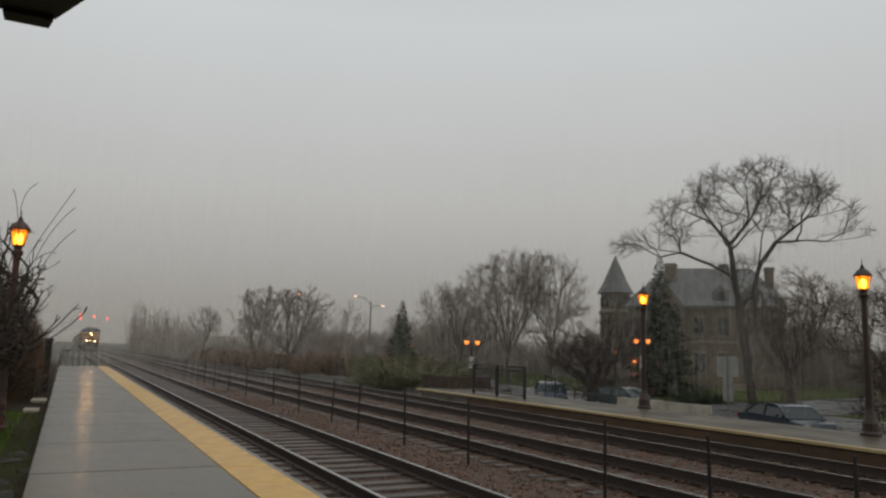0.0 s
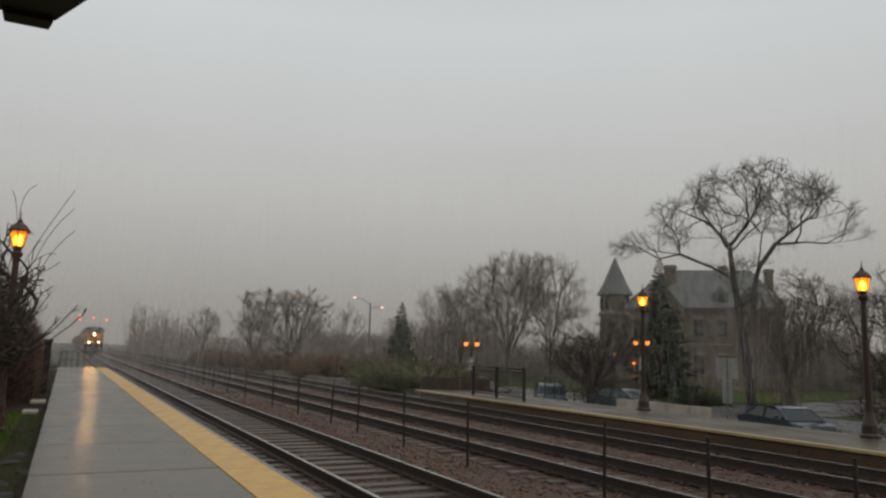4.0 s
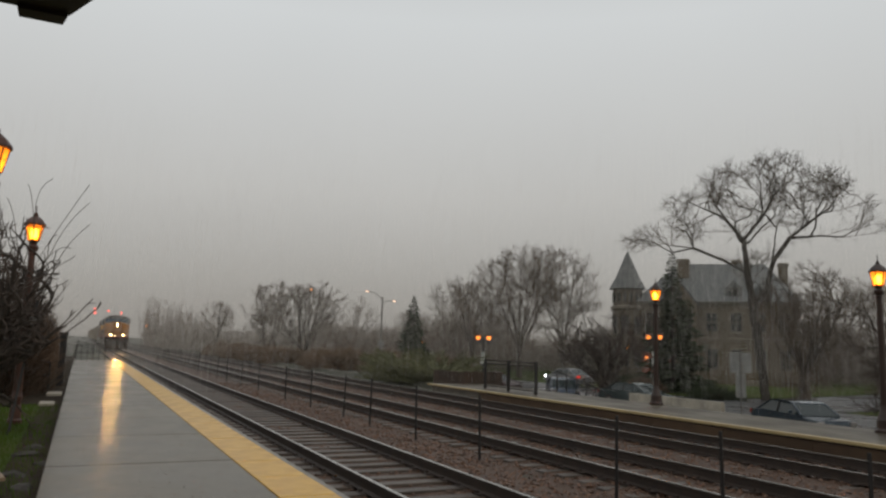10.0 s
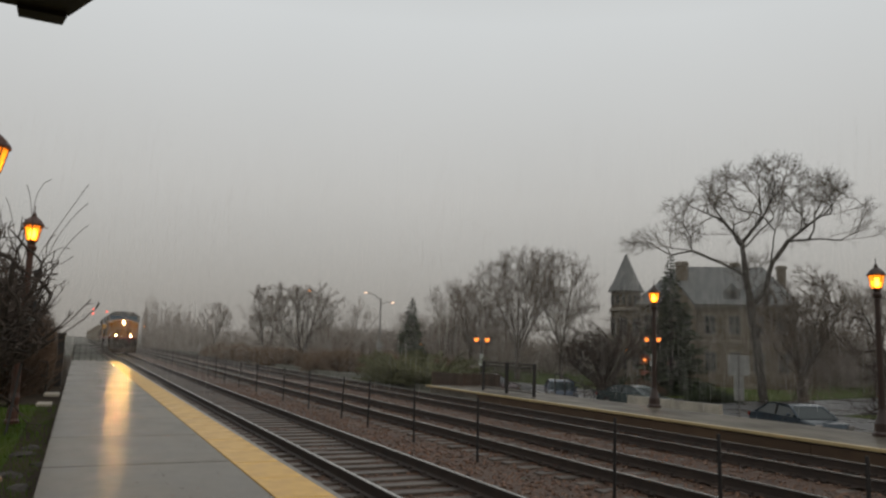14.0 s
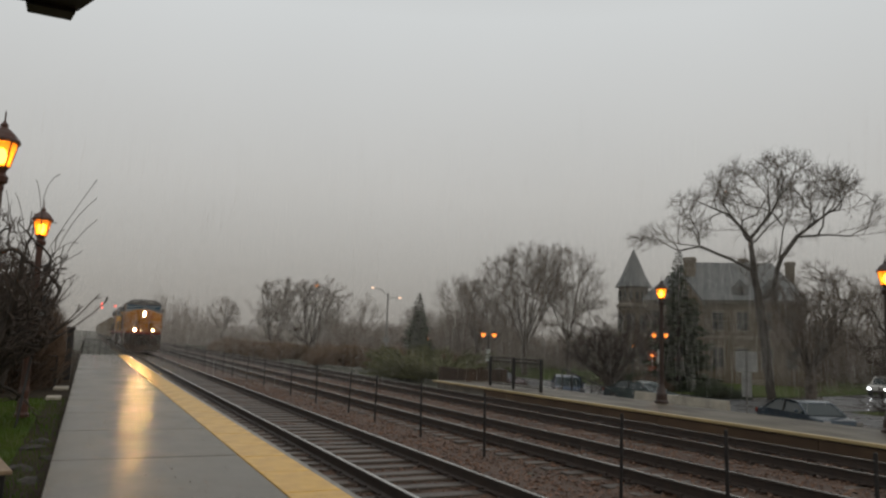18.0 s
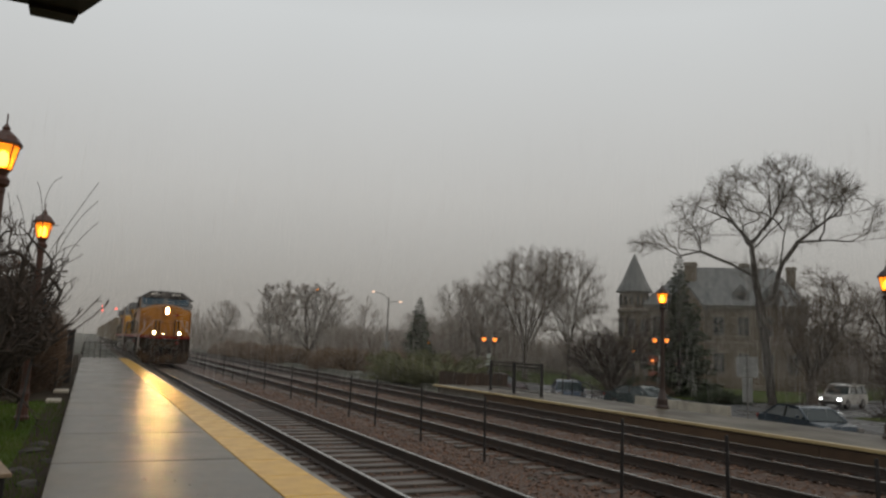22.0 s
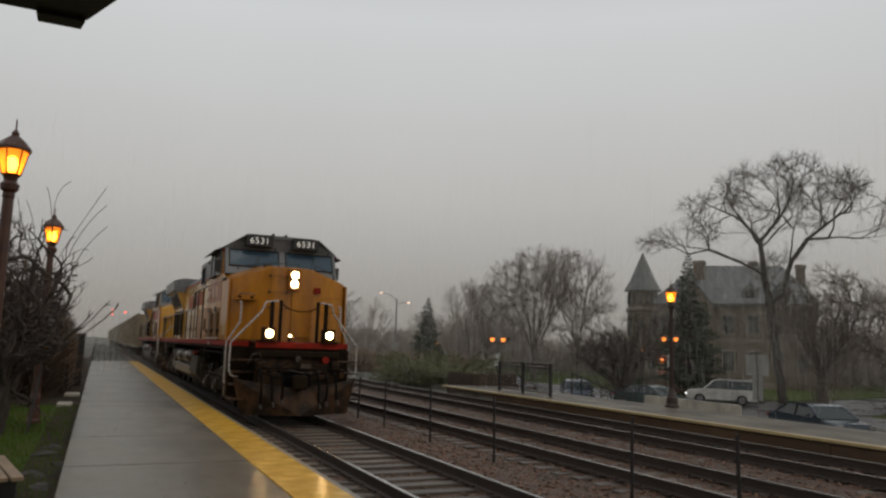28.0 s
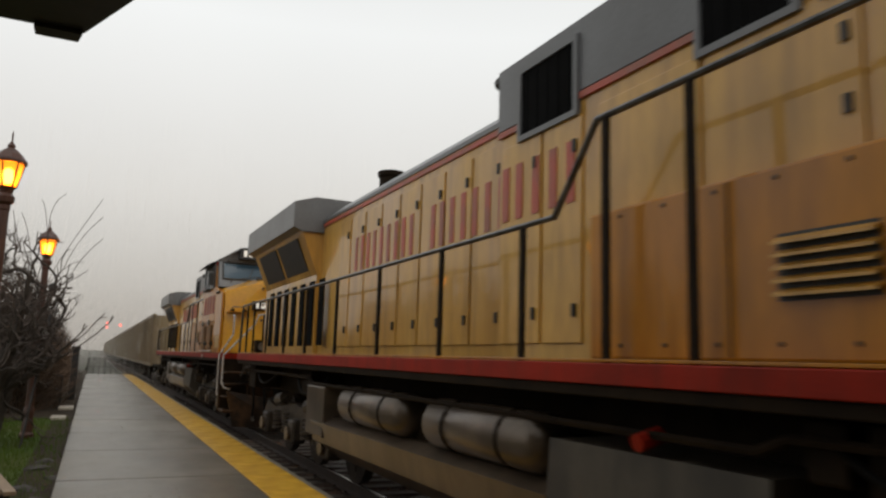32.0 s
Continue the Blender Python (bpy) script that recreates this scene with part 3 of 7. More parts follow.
L3 = tagged(lantern_lamp((16.6, 18.17, 0.0), 5, top=4.05), "dark brown far-platform lamp post with lit amber lantern", "lamp post", "lamp posts")
L4 = tagged(lantern_lamp((16.4, 10.62, 0.0), 15, top=4.05), "dark brown far-platform lamp post with lit amber lantern", "lamp post", "lamp posts")

# ---- station eave overhead ----
eave = tagged(thing("station_eave", (0, 0, 0)), "dark station roof corner with gutter overhead", "roof", kind="structure")
ebm = hexa(bmesh.new(), [(-0.165, 3.47, 3.015), (-3.2, 3.5, 3.015), (-3.2, 0.3, 2.995), (1.12, 0.3, 2.995)], [(-0.165, 3.47, 3.36), (-3.2, 3.5, 3.36), (-3.2, 0.3, 3.34), (1.12, 0.3, 3.34)])
part("soffit", ebm, EAVE, eave)
part("gutter", hexa(bmesh.new(), [(-0.19, 3.54, 2.995), (-0.36, 3.54, 2.995), (-0.36, 3.44, 2.995), (-0.17, 3.44, 2.995)], [(-0.19, 3.56, 3.3), (-0.36, 3.56, 3.3), (-0.36, 3.44, 3.3), (-0.17, 3.44, 3.3)]), EAVE, eave, "dark gutter end box")
# unseen deck, widened to cut sky light on the train and platform
part("roof_deck", new_box(-3.4, 2.7, -30, 0.295, 3.06, 3.4), EAVE, eave)
# assumed building out of view, plain walls that block sky light
station = tagged(thing("station_building"), "dark station building behind the platform canopy, unseen, blocks sky light", "building", kind="structure")
part("wall", new_box(-3.9, -3.45, -30, 1.6, -0.2, 5.2), BROWN_WALL, station)
part("wall", new_box(-9.5, -3.9, 1.2, 1.6, -0.2, 5.2), BROWN_WALL, station)
part("roof", prism(bmesh.new(), [(-9.8, 5.2), (-6.6, 7.4), (-3.2, 5.2)], -30, 1.9), SLATE, station)
# posts assumed under the unseen deck
for y in (-2.5, -7.5, -12.5):
    part("canopy_post", new_box(1.55, 1.75, y - 0.1, y + 0.1, 0.0, 3.08, 0.02), POST_BROWN, eave)


# ---- locomotives ----
def hood_profile(w, z0, z1, chamfer):
    return [(-w, z0), (-w, z1 - chamfer), (-w + chamfer * 1.3, z1), (w - chamfer * 1.3, z1), (w, z1 - chamfer), (w, z0)]


def wheelset(parent, y):
    """Axle with two wheels, a part that turns on its loco."""
    b = rod(bmesh.new(), (-0.8, 0, 0), (0.8, 0, 0), 0.09, seg=10)
    for sx in (-0.75, 0.75):
        rod(b, (sx - 0.065, 0, 0), (sx + 0.065, 0, 0), 0.52, seg=24)
        for k in range(6):
            a = k * math.pi / 3
            rod(b, (sx * 1.1, 0.3 * math.cos(a), 0.3 * math.sin(a)), (sx * 1.12, 0.3 * math.cos(a), 0.3 * math.sin(a)), 0.05, seg=6)
    w = part("wheelset", b, TRUCK, parent, "steel wheels on an axle")
    w.matrix_basis = pose(0, y, 0.53)
    return w


def lamp_bowl(name, x, y, z, parent, label, lit=True):
    """A sealed-beam lamp facing -y: a glowing reflector bowl with the lamp at its bottom, and a rim."""
    b = bmesh.new()
    seg = 24
    rings = [[b.verts.new((x + r * math.cos(2 * math.pi * k / seg), y + d, z + r * math.sin(2 * math.pi * k / seg))) for k in range(seg)] for r, d in ((0.095, 0.0), (0.08, 0.018), (0.03, 0.02), (0.0165, 0.021), (0.0165, 0.14))]
    for p, q in zip(rings, rings[1:]):
        for k in range(seg):
            b.faces.new((p[k], p[(k + 1) % seg], q[(k + 1) % seg], q[k]))
    bowl = part(name, b, HEADLIGHT if lit else STEEL, parent, label)
    part("filament", rod(bmesh.new(), (x, y + 0.13, z), (x, y + 0.139, z), 0.016, seg=12), BEAM if lit else STEEL, bowl)
    rim = bmesh.new()
    pipe(rim, [(x + 0.1 * math.cos(0.2618 * k), y, z + 0.1 * math.sin(0.2618 * k)) for k in range(25)], 0.011, 5)
    part("rim", rim, LOUVRE, bowl)
    return bowl


def letters(body, size, depth, material, name, parent, m, swell=0.0):
    c = bpy.data.curves.new(name, "FONT")
    c.body, c.size, c.extrude, c.align_x, c.offset = body, size, depth, "LEFT", swell
    tmp = bpy.data.objects.new("tmp_text", c)
    scene.collection.objects.link(tmp)
    me = bpy.data.meshes.new_from_object(tmp.evaluated_get(bpy.context.evaluated_depsgraph_get()))
    bpy.data.objects.remove(tmp)
    me.materials.clear()
    me.materials.append(material)
    ob = new(name, me)
    ob.parent = parent
    ob.matrix_basis = m
    return ob


# a text plane on the side that faces the platform: reads towards the front
SIDE = lambda x, y, z: Matrix(((0, 0, -1, x), (-1, 0, 0, y), (0, 1, 0, z), (0, 0, 0, 1)))
FRONT = lambda x, y, z: Matrix(((1, 0, 0, x), (0, 0, -1, y), (0, 1, 0, z), (0, 0, 0, 1)))


def locomotive(name, readable):
    s = thing(name)
    nose_paint = ARMOUR if readable else CLEAN_YELLOW
    # frame, sill and deck
    part("underframe", new_box(-0.8, 0.8, 0.35, 21.4, 1.1, 1.62, 0.03), UNDER, s)
    part("deck", new_box(-1.52, 1.52, 0.93, 21.5, 1.62, 1.70, 0.01), UNDER, s)
    part("front_porch", new_box(-1.02, 1.02, 0.12, 0.925, 1.62, 1.70, 0.01), UNDER, s)
    for sx in (-1, 1):
        part("sill_stripe", new_box(min(sx * 1.5, sx * 1.545), max(sx * 1.5, sx * 1.545), 0.98, 21.5, 1.7, 1.835, 0.008), LOCO_RED, s, "dull red sill stripe")
        part("deck_ledge", new_box(min(sx * 1.36, sx * 1.53), max(sx * 1.36, sx * 1.53), 5.2, 21.4, 1.84, 1.86, 0.004), ARMOUR, s)
    part("front_stripe", new_box(-1.02, 1.02, 0.06, 0.12, 1.68, 1.83, 0.01), LOCO_RED, s, "red stripe over the pilot")
    for sx in (-1, 1):
        part("stairwell_stripe", new_box(min(sx * 1.03, sx * 1.54), max(sx * 1.03, sx * 1.54), 0.93, 0.97, 1.7, 1.835, 0.006), LOCO_RED, s)
        part("stairwell_back", new_box(min(sx * 1.0, sx * 1.5), max(sx * 1.0, sx * 1.5), 0.86, 0.9, 0.5, 1.62), UNDER, s)
        part("porch_side", new_box(min(sx * 0.98, sx * 1.02), max(sx * 0.98, sx * 1.02), 0.13, 0.9, 0.6, 1.6), UNDER, s)
    # nose: flat middle panel, cheeks swept back, top sloping up to the windscreen
    nb = bmesh.new()
    plan = [(-1.5, 1.36), (-0.5, 0.95), (0.5, 0.95), (1.5, 1.36), (1.5, 2.9), (-1.5, 2.9)]
    zt = [3.42, 3.72, 3.72, 3.42, 3.62, 3.62]
    lo = [nb.verts.new((x, y, 1.84)) for x, y in plan]
    hi = [nb.verts.new((x * 0.995, y + 0.05, z)) for (x, y), z in zip(plan, zt)]
    nb.faces.new(lo[::-1])
    for i in range(6):
        nb.faces.new((lo[i], lo[(i + 1) % 6], hi[(i + 1) % 6], hi[i]))
    c1v, c2v = nb.verts.new((-0.5, 2.2, 3.88)), nb.verts.new((0.5, 2.2, 3.88))
    for f in ((hi[0], hi[1], c1v), (hi[1], hi[2], c2v, c1v), (hi[2], hi[3], c2v), (hi[3], hi[4], c2v), (hi[4], hi[5], c1v, c2v), (hi[5], hi[0], c1v)):
        nb.faces.new(f)
    bmesh.ops.bevel(nb, geom=nb.edges[:], offset=0.03, segments=2, affect="EDGES")
    nose = part("nose", nb, nose_paint, s, "yellow wide nose with swept cheeks")
    part("nose_door", new_box(-0.02, 0.5, 0.915, 0.98, 1.95, 3.1, 0.012), nose_paint, nose)
    hh = bmesh.new()
    box(hh, -0.15, -0.118, 0.805, 1.0, 3.15, 3.69, 0.01)
    box(hh, 0.118, 0.15, 0.805, 1.0, 3.15, 3.69, 0.01)
    box(hh, -0.15, 0.15, 0.805, 1.0, 3.66, 3.69, 0.01)
    box(hh, -0.15, 0.15, 0.805, 1.0, 3.15, 3.18, 0.01)
    part("headlight_housing", hh, ARMOUR, nose)
    plate = bmesh.new()
    loops = [[(-0.12, 3.18), (0.12, 3.18), (0.12, 3.66), (-0.12, 3.66)]] + [[(0.094 * math.cos(0.2618 * k), zc + 0.094 * math.sin(0.2618 * k)) for k in range(24)] for zc in (3.31, 3.53)]
    for loop in loops:
        vs = [plate.verts.new((u, 0.812, w)) for u, w in loop]
        for p, q in zip(vs, vs[1:] + vs[:1]):
            plate.edges.new((p, q))
    bmesh.ops.triangle_fill(plate, use_beauty=True, use_dissolve=False, edges=plate.edges[:])
    part("headlight_plate", plate, LOUVRE, nose)
    for z in (3.31, 3.53):
        lamp_bowl("headlight", 0, 0.80, z, nose, "glowing warm headlight", readable)
    for k, (x0, z) in enumerate(((0.85, 2.62), (0.85, 3.0))):
        yv = 0.95 + (abs(x0) - 0.5) * 0.41
        part("grab_iron", pipe(bmesh.new(), [(x0, yv + 0.02, z), (x0, yv - 0.07, z), (x0 + 0.4, yv - 0.2, z), (x0 + 0.4, yv - 0.12, z)], 0.014, 6), ARMOUR, nose)
    for z in (2.69, 3.09, 3.5):
        rung = part("rung", pipe(bmesh.new(), [(-0.6, 0.93, z), (-0.6, 0.84, z), (-0.17, 0.84, z), (-0.17, 0.93, z)], 0.012, 6), SLAT_YELLOW, nose)
        for x in (-0.6, -0.17):
            part("bracket", new_box(x - 0.022, x + 0.022, 0.88, 1.0, z - 0.03, z + 0.03, 0.008), GRIMY_STEEL, rung)
    for z in (2.2, 2.6, 3.0):
        part("door_hinge", new_box(0.46, 0.54, 0.9, 0.93, z, z + 0.09, 0.006), ARMOUR, nose)
    part("roof_grab", pipe(bmesh.new(), [(0.6, 1.2, 3.72), (0.62, 1.15, 3.86), (1.2, 1.45, 3.66), (1.22, 1.5, 3.52)], 0.014, 6), LOUVRE, nose)
    part("red_marker", rod(bmesh.new(), (0.66, -0.1, 1.42), (0.66, 0.1, 1.42), 0.085, seg=16), LOCO_RED, s, "round dull red marker")
    part("grey_marker", rod(bmesh.new(), (-0.02, -0.1, 1.44), (-0.02, 0.1, 1.44), 0.07, seg=16), GRIMY_STEEL, s)
    step = part("nose_step", new_box(-1.42, -0.9, 1.0, 1.32, 2.86, 2.89, 0.005), ARMOUR, nose)
    part("grab_iron", pipe(bmesh.new(), [(-1.32, 1.25, 2.89), (-1.32, 1.02, 3.0), (-0.98, 0.9, 3.0), (-0.98, 1.1, 2.89)], 0.015, 6), RAIL_STEEL, step)
    for x in (-1.3, -1.0):
        part("bracket", new_box(x - 0.03, x + 0.03, 1.02, 1.3, 2.89, 2.95, 0.008), UNDER, step)
    part("windscreen_rail", pipe(bmesh.new(), [(-1.25, 2.05, 3.7), (-1.25, 2.0, 3.78), (-0.4, 1.7, 3.9), (0.3, 1.7, 3.92), (0.3, 1.75, 3.84)], 0.013, 6), LOUVRE, nose)
    part("bell", new_box(-0.62, -0.38, 1.75, 1.95, 3.74, 3.86, 0.02), GRIMY_STEEL, nose)
    part("emblem", new_box(0.56, 0.74, 0.96, 1.03, 3.1, 3.26, 0.01), LOCO_RED, nose, "small red shield-like emblem")
    # cab
    cb = bmesh.new()
    prism(cb, [(-1.54, 1.84), (-1.54, 4.32), (-0.98, 4.66), (0.98, 4.66), (1.54, 4.32), (1.54, 1.84)], 2.75, 4.98)
    cab = part("cab", cb, ARMOUR, s)
    # side wall from the nose to the cab, slightly proud
    for sx in (-1, 1):
        sb = bmesh.new()
        prof = [(1.28, 1.84), (1.34, 3.36), (2.55, 3.62), (2.7, 4.36), (4.99, 4.36), (4.99, 1.84)]
        prism(sb, prof, sx * 1.515, sx * 1.555, "x")
        part("cab_side", sb, ARMOUR, cab)
        part("cab_roof_side", hexa(bmesh.new(), [(sx * 1.56, 2.6, 4.3), (sx * 1.56, 4.9, 4.3), (sx * 1.0, 4.9, 4.67), (sx * 1.0, 2.35, 4.67)], [(sx * 1.58, 2.6, 4.34), (sx * 1.58, 4.9, 4.34), (sx * 1.0, 4.9, 4.71), (sx * 1.0, 2.35, 4.71)]), LOCO_GREY, cab, "grey roof flank")
        # side windows with frames, mirror glass and an arm rest
        for y0, y1 in ((3.5, 4.6), (2.82, 3.3)):
            part("side_window", new_box(min(sx * 1.55, sx * 1.565), max(sx * 1.55, sx * 1.565), y0, y1, 3.66, 4.26, 0.004), CAB_GLASS, cab, "dark cab side window")
            fb = bmesh.new()
            a0, a1 = min(sx * 1.55, sx * 1.59), max(sx * 1.55, sx * 1.59)
            for q in ((y0 - 0.05, y0, 3.62, 4.3), (y1, y1 + 0.05, 3.62, 4.3), (y0 - 0.05, y1 + 0.05, 3.61, 3.66), (y0 - 0.05, y1 + 0.05, 4.26, 4.31), ((y0 + y1) / 2 - 0.025, (y0 + y1) / 2 + 0.025, 3.66, 4.26)):
                box(fb, a0, a1, *q)
            part("window_frame", fb, LOCO_GREY, cab)
        part("sunshade", hexa(bmesh.new(), [(sx * 1.55, 2.75, 4.33), (sx * 1.55, 4.8, 4.33), (sx * 1.78, 4.8, 4.22), (sx * 1.78, 2.75, 4.22)], [(sx * 1.55, 2.75, 4.36), (sx * 1.55, 4.8, 4.36), (sx * 1.78, 4.8, 4.245), (sx * 1.78, 2.75, 4.245)]), LOUVRE, cab)
        part("mirror", new_box(min(sx * 1.6, sx * 1.72), max(sx * 1.6, sx * 1.72), 2.7, 2.74, 3.66, 4.0, 0.01), LOUVRE, cab)
        part("armrest", new_box(min(sx * 1.55, sx * 1.66), max(sx * 1.55, sx * 1.66), 3.5, 4.4, 3.58, 3.63, 0.01), LOUVRE, cab)
        # louvred doors under the window
        for y0, y1 in ((2.64, 3.37), (3.79, 4.59)):
            lv = part("louvre_backing", new_box(min(sx * 1.55, sx * 1.565), max(sx * 1.55, sx * 1.565), y0, y1, 1.93, 2.58), LOUVRE, cab)
            for k in range(17):
                z = 1.945 + 0.0375 * k
                a, b2 = sx * 1.562, sx * 1.60
                part("slat", hexa(bmesh.new(), [(a, y0 + 0.01, z + 0.03), (a, y1 - 0.01, z + 0.03), (b2, y1 - 0.01, z), (b2, y0 + 0.01, z)], [(a, y0 + 0.01, z + 0.04), (a, y1 - 0.01, z + 0.04), (b2, y1 - 0.01, z + 0.01), (b2, y0 + 0.01, z + 0.01)]), SLAT_YELLOW, lv)
            for yy in (y0 - 0.1, y1 + 0.1):
                part("latch", rod(bmesh.new(), (sx * 1.55, yy, 2.05), (sx * 1.6, yy, 2.12), 0.05, seg=10), LOUVRE, cab)
        part("cab_rail", pipe(bmesh.new(), [(sx * 1.56, 4.7, 2.655), (sx * 1.61, 4.7, 2.655), (sx * 1.61, 2.5, 2.655), (sx * 1.56, 2.5, 2.655)], 0.011, 6), LOUVRE, cab)
        part("cab_rear_panel", new_box(min(sx * 1.555, sx * 1.56), max(sx * 1.555, sx * 1.56), 4.68, 4.99, 3.76, 4.34), LOCO_GREY, cab, "grey panel behind the cab window")
        for y0, y1, z0 in ((4.68, 4.99, 3.69), (2.5, 2.76, 4.22)):
            part("red_dash", new_box(min(sx * 1.555, sx * 1.561), max(sx * 1.555, sx * 1.561), y0, y1, z0, z0 + 0.07), LOCO_RED, cab)
        part("cab_ledge", new_box(min(sx * 1.54, sx * 1.6), max(sx * 1.54, sx * 1.6), 2.4, 4.75, 1.865, 1.895, 0.005), WHITE, cab)
        # seams, bolts and small fittings on the cab wall
        for y0, y1, z0, z1 in ((2.52, 4.72, 2.60, 2.612), (4.975, 4.987, 1.9, 4.3), (2.46, 2.472, 1.9, 3.55), (3.6, 3.612, 1.9, 2.6)):
            part("panel_seam", new_box(min(sx * 1.555, sx * 1.558), max(sx * 1.555, sx * 1.558), y0, y1, z0, z1), LOUVRE, cab)
        for yy in (3.25, 4.4):
            part("rail_bracket", new_box(min(sx * 1.555, sx * 1.61), max(sx * 1.555, sx * 1.61), yy - 0.02, yy + 0.02, 2.58, 2.74, 0.008), STEEL, cab)
        for k in range(10):
            part("bolt", rod(bmesh.new(), (sx * 1.355, 5.0 + 0.41 * k, 1.95), (sx * 1.37, 5.0 + 0.41 * k, 1.95), 0.014, seg=6), LOUVRE, s)
            part("bolt", rod(bmesh.new(), (sx * 1.355, 5.0 + 0.41 * k, 2.8), (sx * 1.37, 5.0 + 0.41 * k, 2.8), 0.014, seg=6), LOUVRE, s)
        for yy in (6.35, 7.78):
            part("cabinet_seam", new_box(min(sx * 1.358, sx * 1.362), max(sx * 1.358, sx * 1.362), yy - 0.008, yy + 0.008, 1.88, 2.84), LOUVRE, s)
        part("door_handle", rod(bmesh.new(), (sx * 1.14, 5.9, 3.3), (sx * 1.19, 5.9, 3.3), 0.04, seg=10), STEEL, s)
        part("placard", new_box(min(sx * 1.545, sx * 1.552), max(sx * 1.545, sx * 1.552), 4.24, 4.46, 1.70, 1.79), WHITE, cab, "small white stencil plate")
        part("grey_patch", new_box(min(sx * 1.555, sx * 1.559), max(sx * 1.555, sx * 1.559), 1.38, 2.05, 1.96, 2.27), PATCH, cab, "pale faded stencil panel")
        for yy in (2.1, 1.85):
            part("vent_cap", new_box(min(sx * 1.55, sx * 1.6), max(sx * 1.55, sx * 1.6), yy - 0.06, yy + 0.06, 3.38, 3.45, 0.012), LOUVRE, cab)
    roof = bmesh.new()
    prism(roof, [(-1.0, 4.655), (-0.92, 4.74), (0.92, 4.74), (1.0, 4.655)], 2.45, 4.95)
    part("cab_roof", roof, LOCO_GREY, cab, "flat grey cab roof")
    part("roof_front", hexa(bmesh.new(), [(-1.53, 2.55, 4.3), (1.53, 2.55, 4.3), (1.53, 2.75, 4.3), (-1.53, 2.75, 4.3)], [(-1.0, 2.5, 4.7), (1.0, 2.5, 4.7), (1.0, 2.78, 4.7), (-1.0, 2.78, 4.7)]), LOCO_GREY, cab)
    for cx in (-0.75, 0.75):
        part("visor_rail", pipe(bmesh.new(), [(cx - 0.55, 2.5, 4.33), (cx - 0.55, 2.4, 4.38), (cx + 0.55, 2.4, 4.38), (cx + 0.55, 2.5, 4.33)], 0.014, 6), LOUVRE, cab)
    ws = bmesh.new()
    hexa(ws, [(-1.52, 2.2, 3.6), (1.52, 2.2, 3.6), (1.52, 2.76, 3.6), (-1.52, 2.76, 3.6)], [(-1.52, 2.56, 4.33), (1.52, 2.56, 4.33), (1.52, 2.76, 4.33), (-1.52, 2.76, 4.33)])
    part("windscreen_wall", ws, LOCO_GREY, cab, "grey windscreen surround")
    for x0, x1 in ((-1.42, -0.1), (0.1, 1.42)):
        g = hexa(bmesh.new(), [(x0, 2.305, 3.84), (x1, 2.305, 3.84), (x1, 2.36, 3.84), (x0, 2.36, 3.84)], [(x0, 2.52, 4.28), (x1, 2.52, 4.28), (x1, 2.58, 4.28), (x0, 2.58, 4.28)])
        bmesh.ops.bevel(g, geom=g.edges[:], offset=0.012, segments=2, affect="EDGES")
        ps = part("windscreen", g, CAB_GLASS, cab, "bluish windscreen pane, sky reflection in its colour")
        fr = bmesh.new()
        pipe(fr, [(x0, 2.29, 3.83), (x1, 2.29, 3.83), (x1, 2.51, 4.29), (x0, 2.51, 4.29), (x0, 2.29, 3.83)], 0.022, 6)
        part("gasket", fr, LOUVRE, ps)
        part("wiper", rod(bmesh.new(), ((x0 + x1) / 2, 2.27, 3.8), ((x0 + x1) / 2 + 0.15, 2.43, 4.18), 0.01, seg=5), LOUVRE, ps)
    for cx in (-0.66, 0.62):
        nbx = part("number_board", hexa(bmesh.new(), [(cx - 0.36, 2.3, 4.40), (cx + 0.36, 2.3, 4.40), (cx + 0.36, 2.5, 4.40), (cx - 0.36, 2.5, 4.40)], [(cx - 0.36, 2.3, 4.70), (cx + 0.36, 2.3, 4.70), (cx + 0.36, 2.5, 4.72), (cx - 0.36, 2.5, 4.72)]), BOARD_BLACK, cab, "black number board with white numerals")
        if readable:
            for k, ch in enumerate("6531"):
                letters(ch, 0.24, 0.003, NUMBER_WHITE, "number_digit", nbx, FRONT(cx - 0.27 + 0.137 * k, 2.293, 4.465))
        else:
            for k in range(4):
                part("numeral_bar", new_box(cx - 0.26 + 0.14 * k, cx - 0.17 + 0.14 * k, 2.292, 2.3, 4.47, 4.64), NUMBER_WHITE, nbx)
    if readable:
        for ch, y in (("6", 4.65), ("5", 3.98), ("3", 3.36), ("1", 2.86)):
            letters(ch, 0.82, 0.002, NUMERAL_EDGE, "numeral_outline", cab, SIDE(-1.558, y, 2.89), 0.024)
            letters(ch, 0.82, 0.002, NUMERAL_RED, "cab_numeral", cab, SIDE(-1.562, y, 2.89), 0.004)
    else:
        for k in range(4):
            part("numeral_bar", new_box(-1.562, -1.556, 4.2 - 0.52 * k, 4.5 - 0.52 * k, 2.9, 3.4), LOCO_RED, cab)
        nn = part("nose_number_board", new_box(-0.85, -0.1, 0.92, 1.1, 2.95, 3.17, 0.01), BOARD_BLACK, nose)
        for k in range(4):
            part("numeral_bar", new_box(-0.8 + 0.17 * k, -0.69 + 0.17 * k, 0.912, 0.92, 2.99, 3.13), NUMBER_WHITE, nn)
    for x in (-0.25, 0.1):
        part("horn", rod(bmesh.new(), (x, 2.6, 4.77), (x, 2.9, 4.78), 0.05, 0.02, 8), LOUVRE, cab)
    part("roof_antenna", new_box(-0.35, 0.15, 3.4, 3.9, 4.72, 4.80, 0.02), LOCO_GREY, cab)
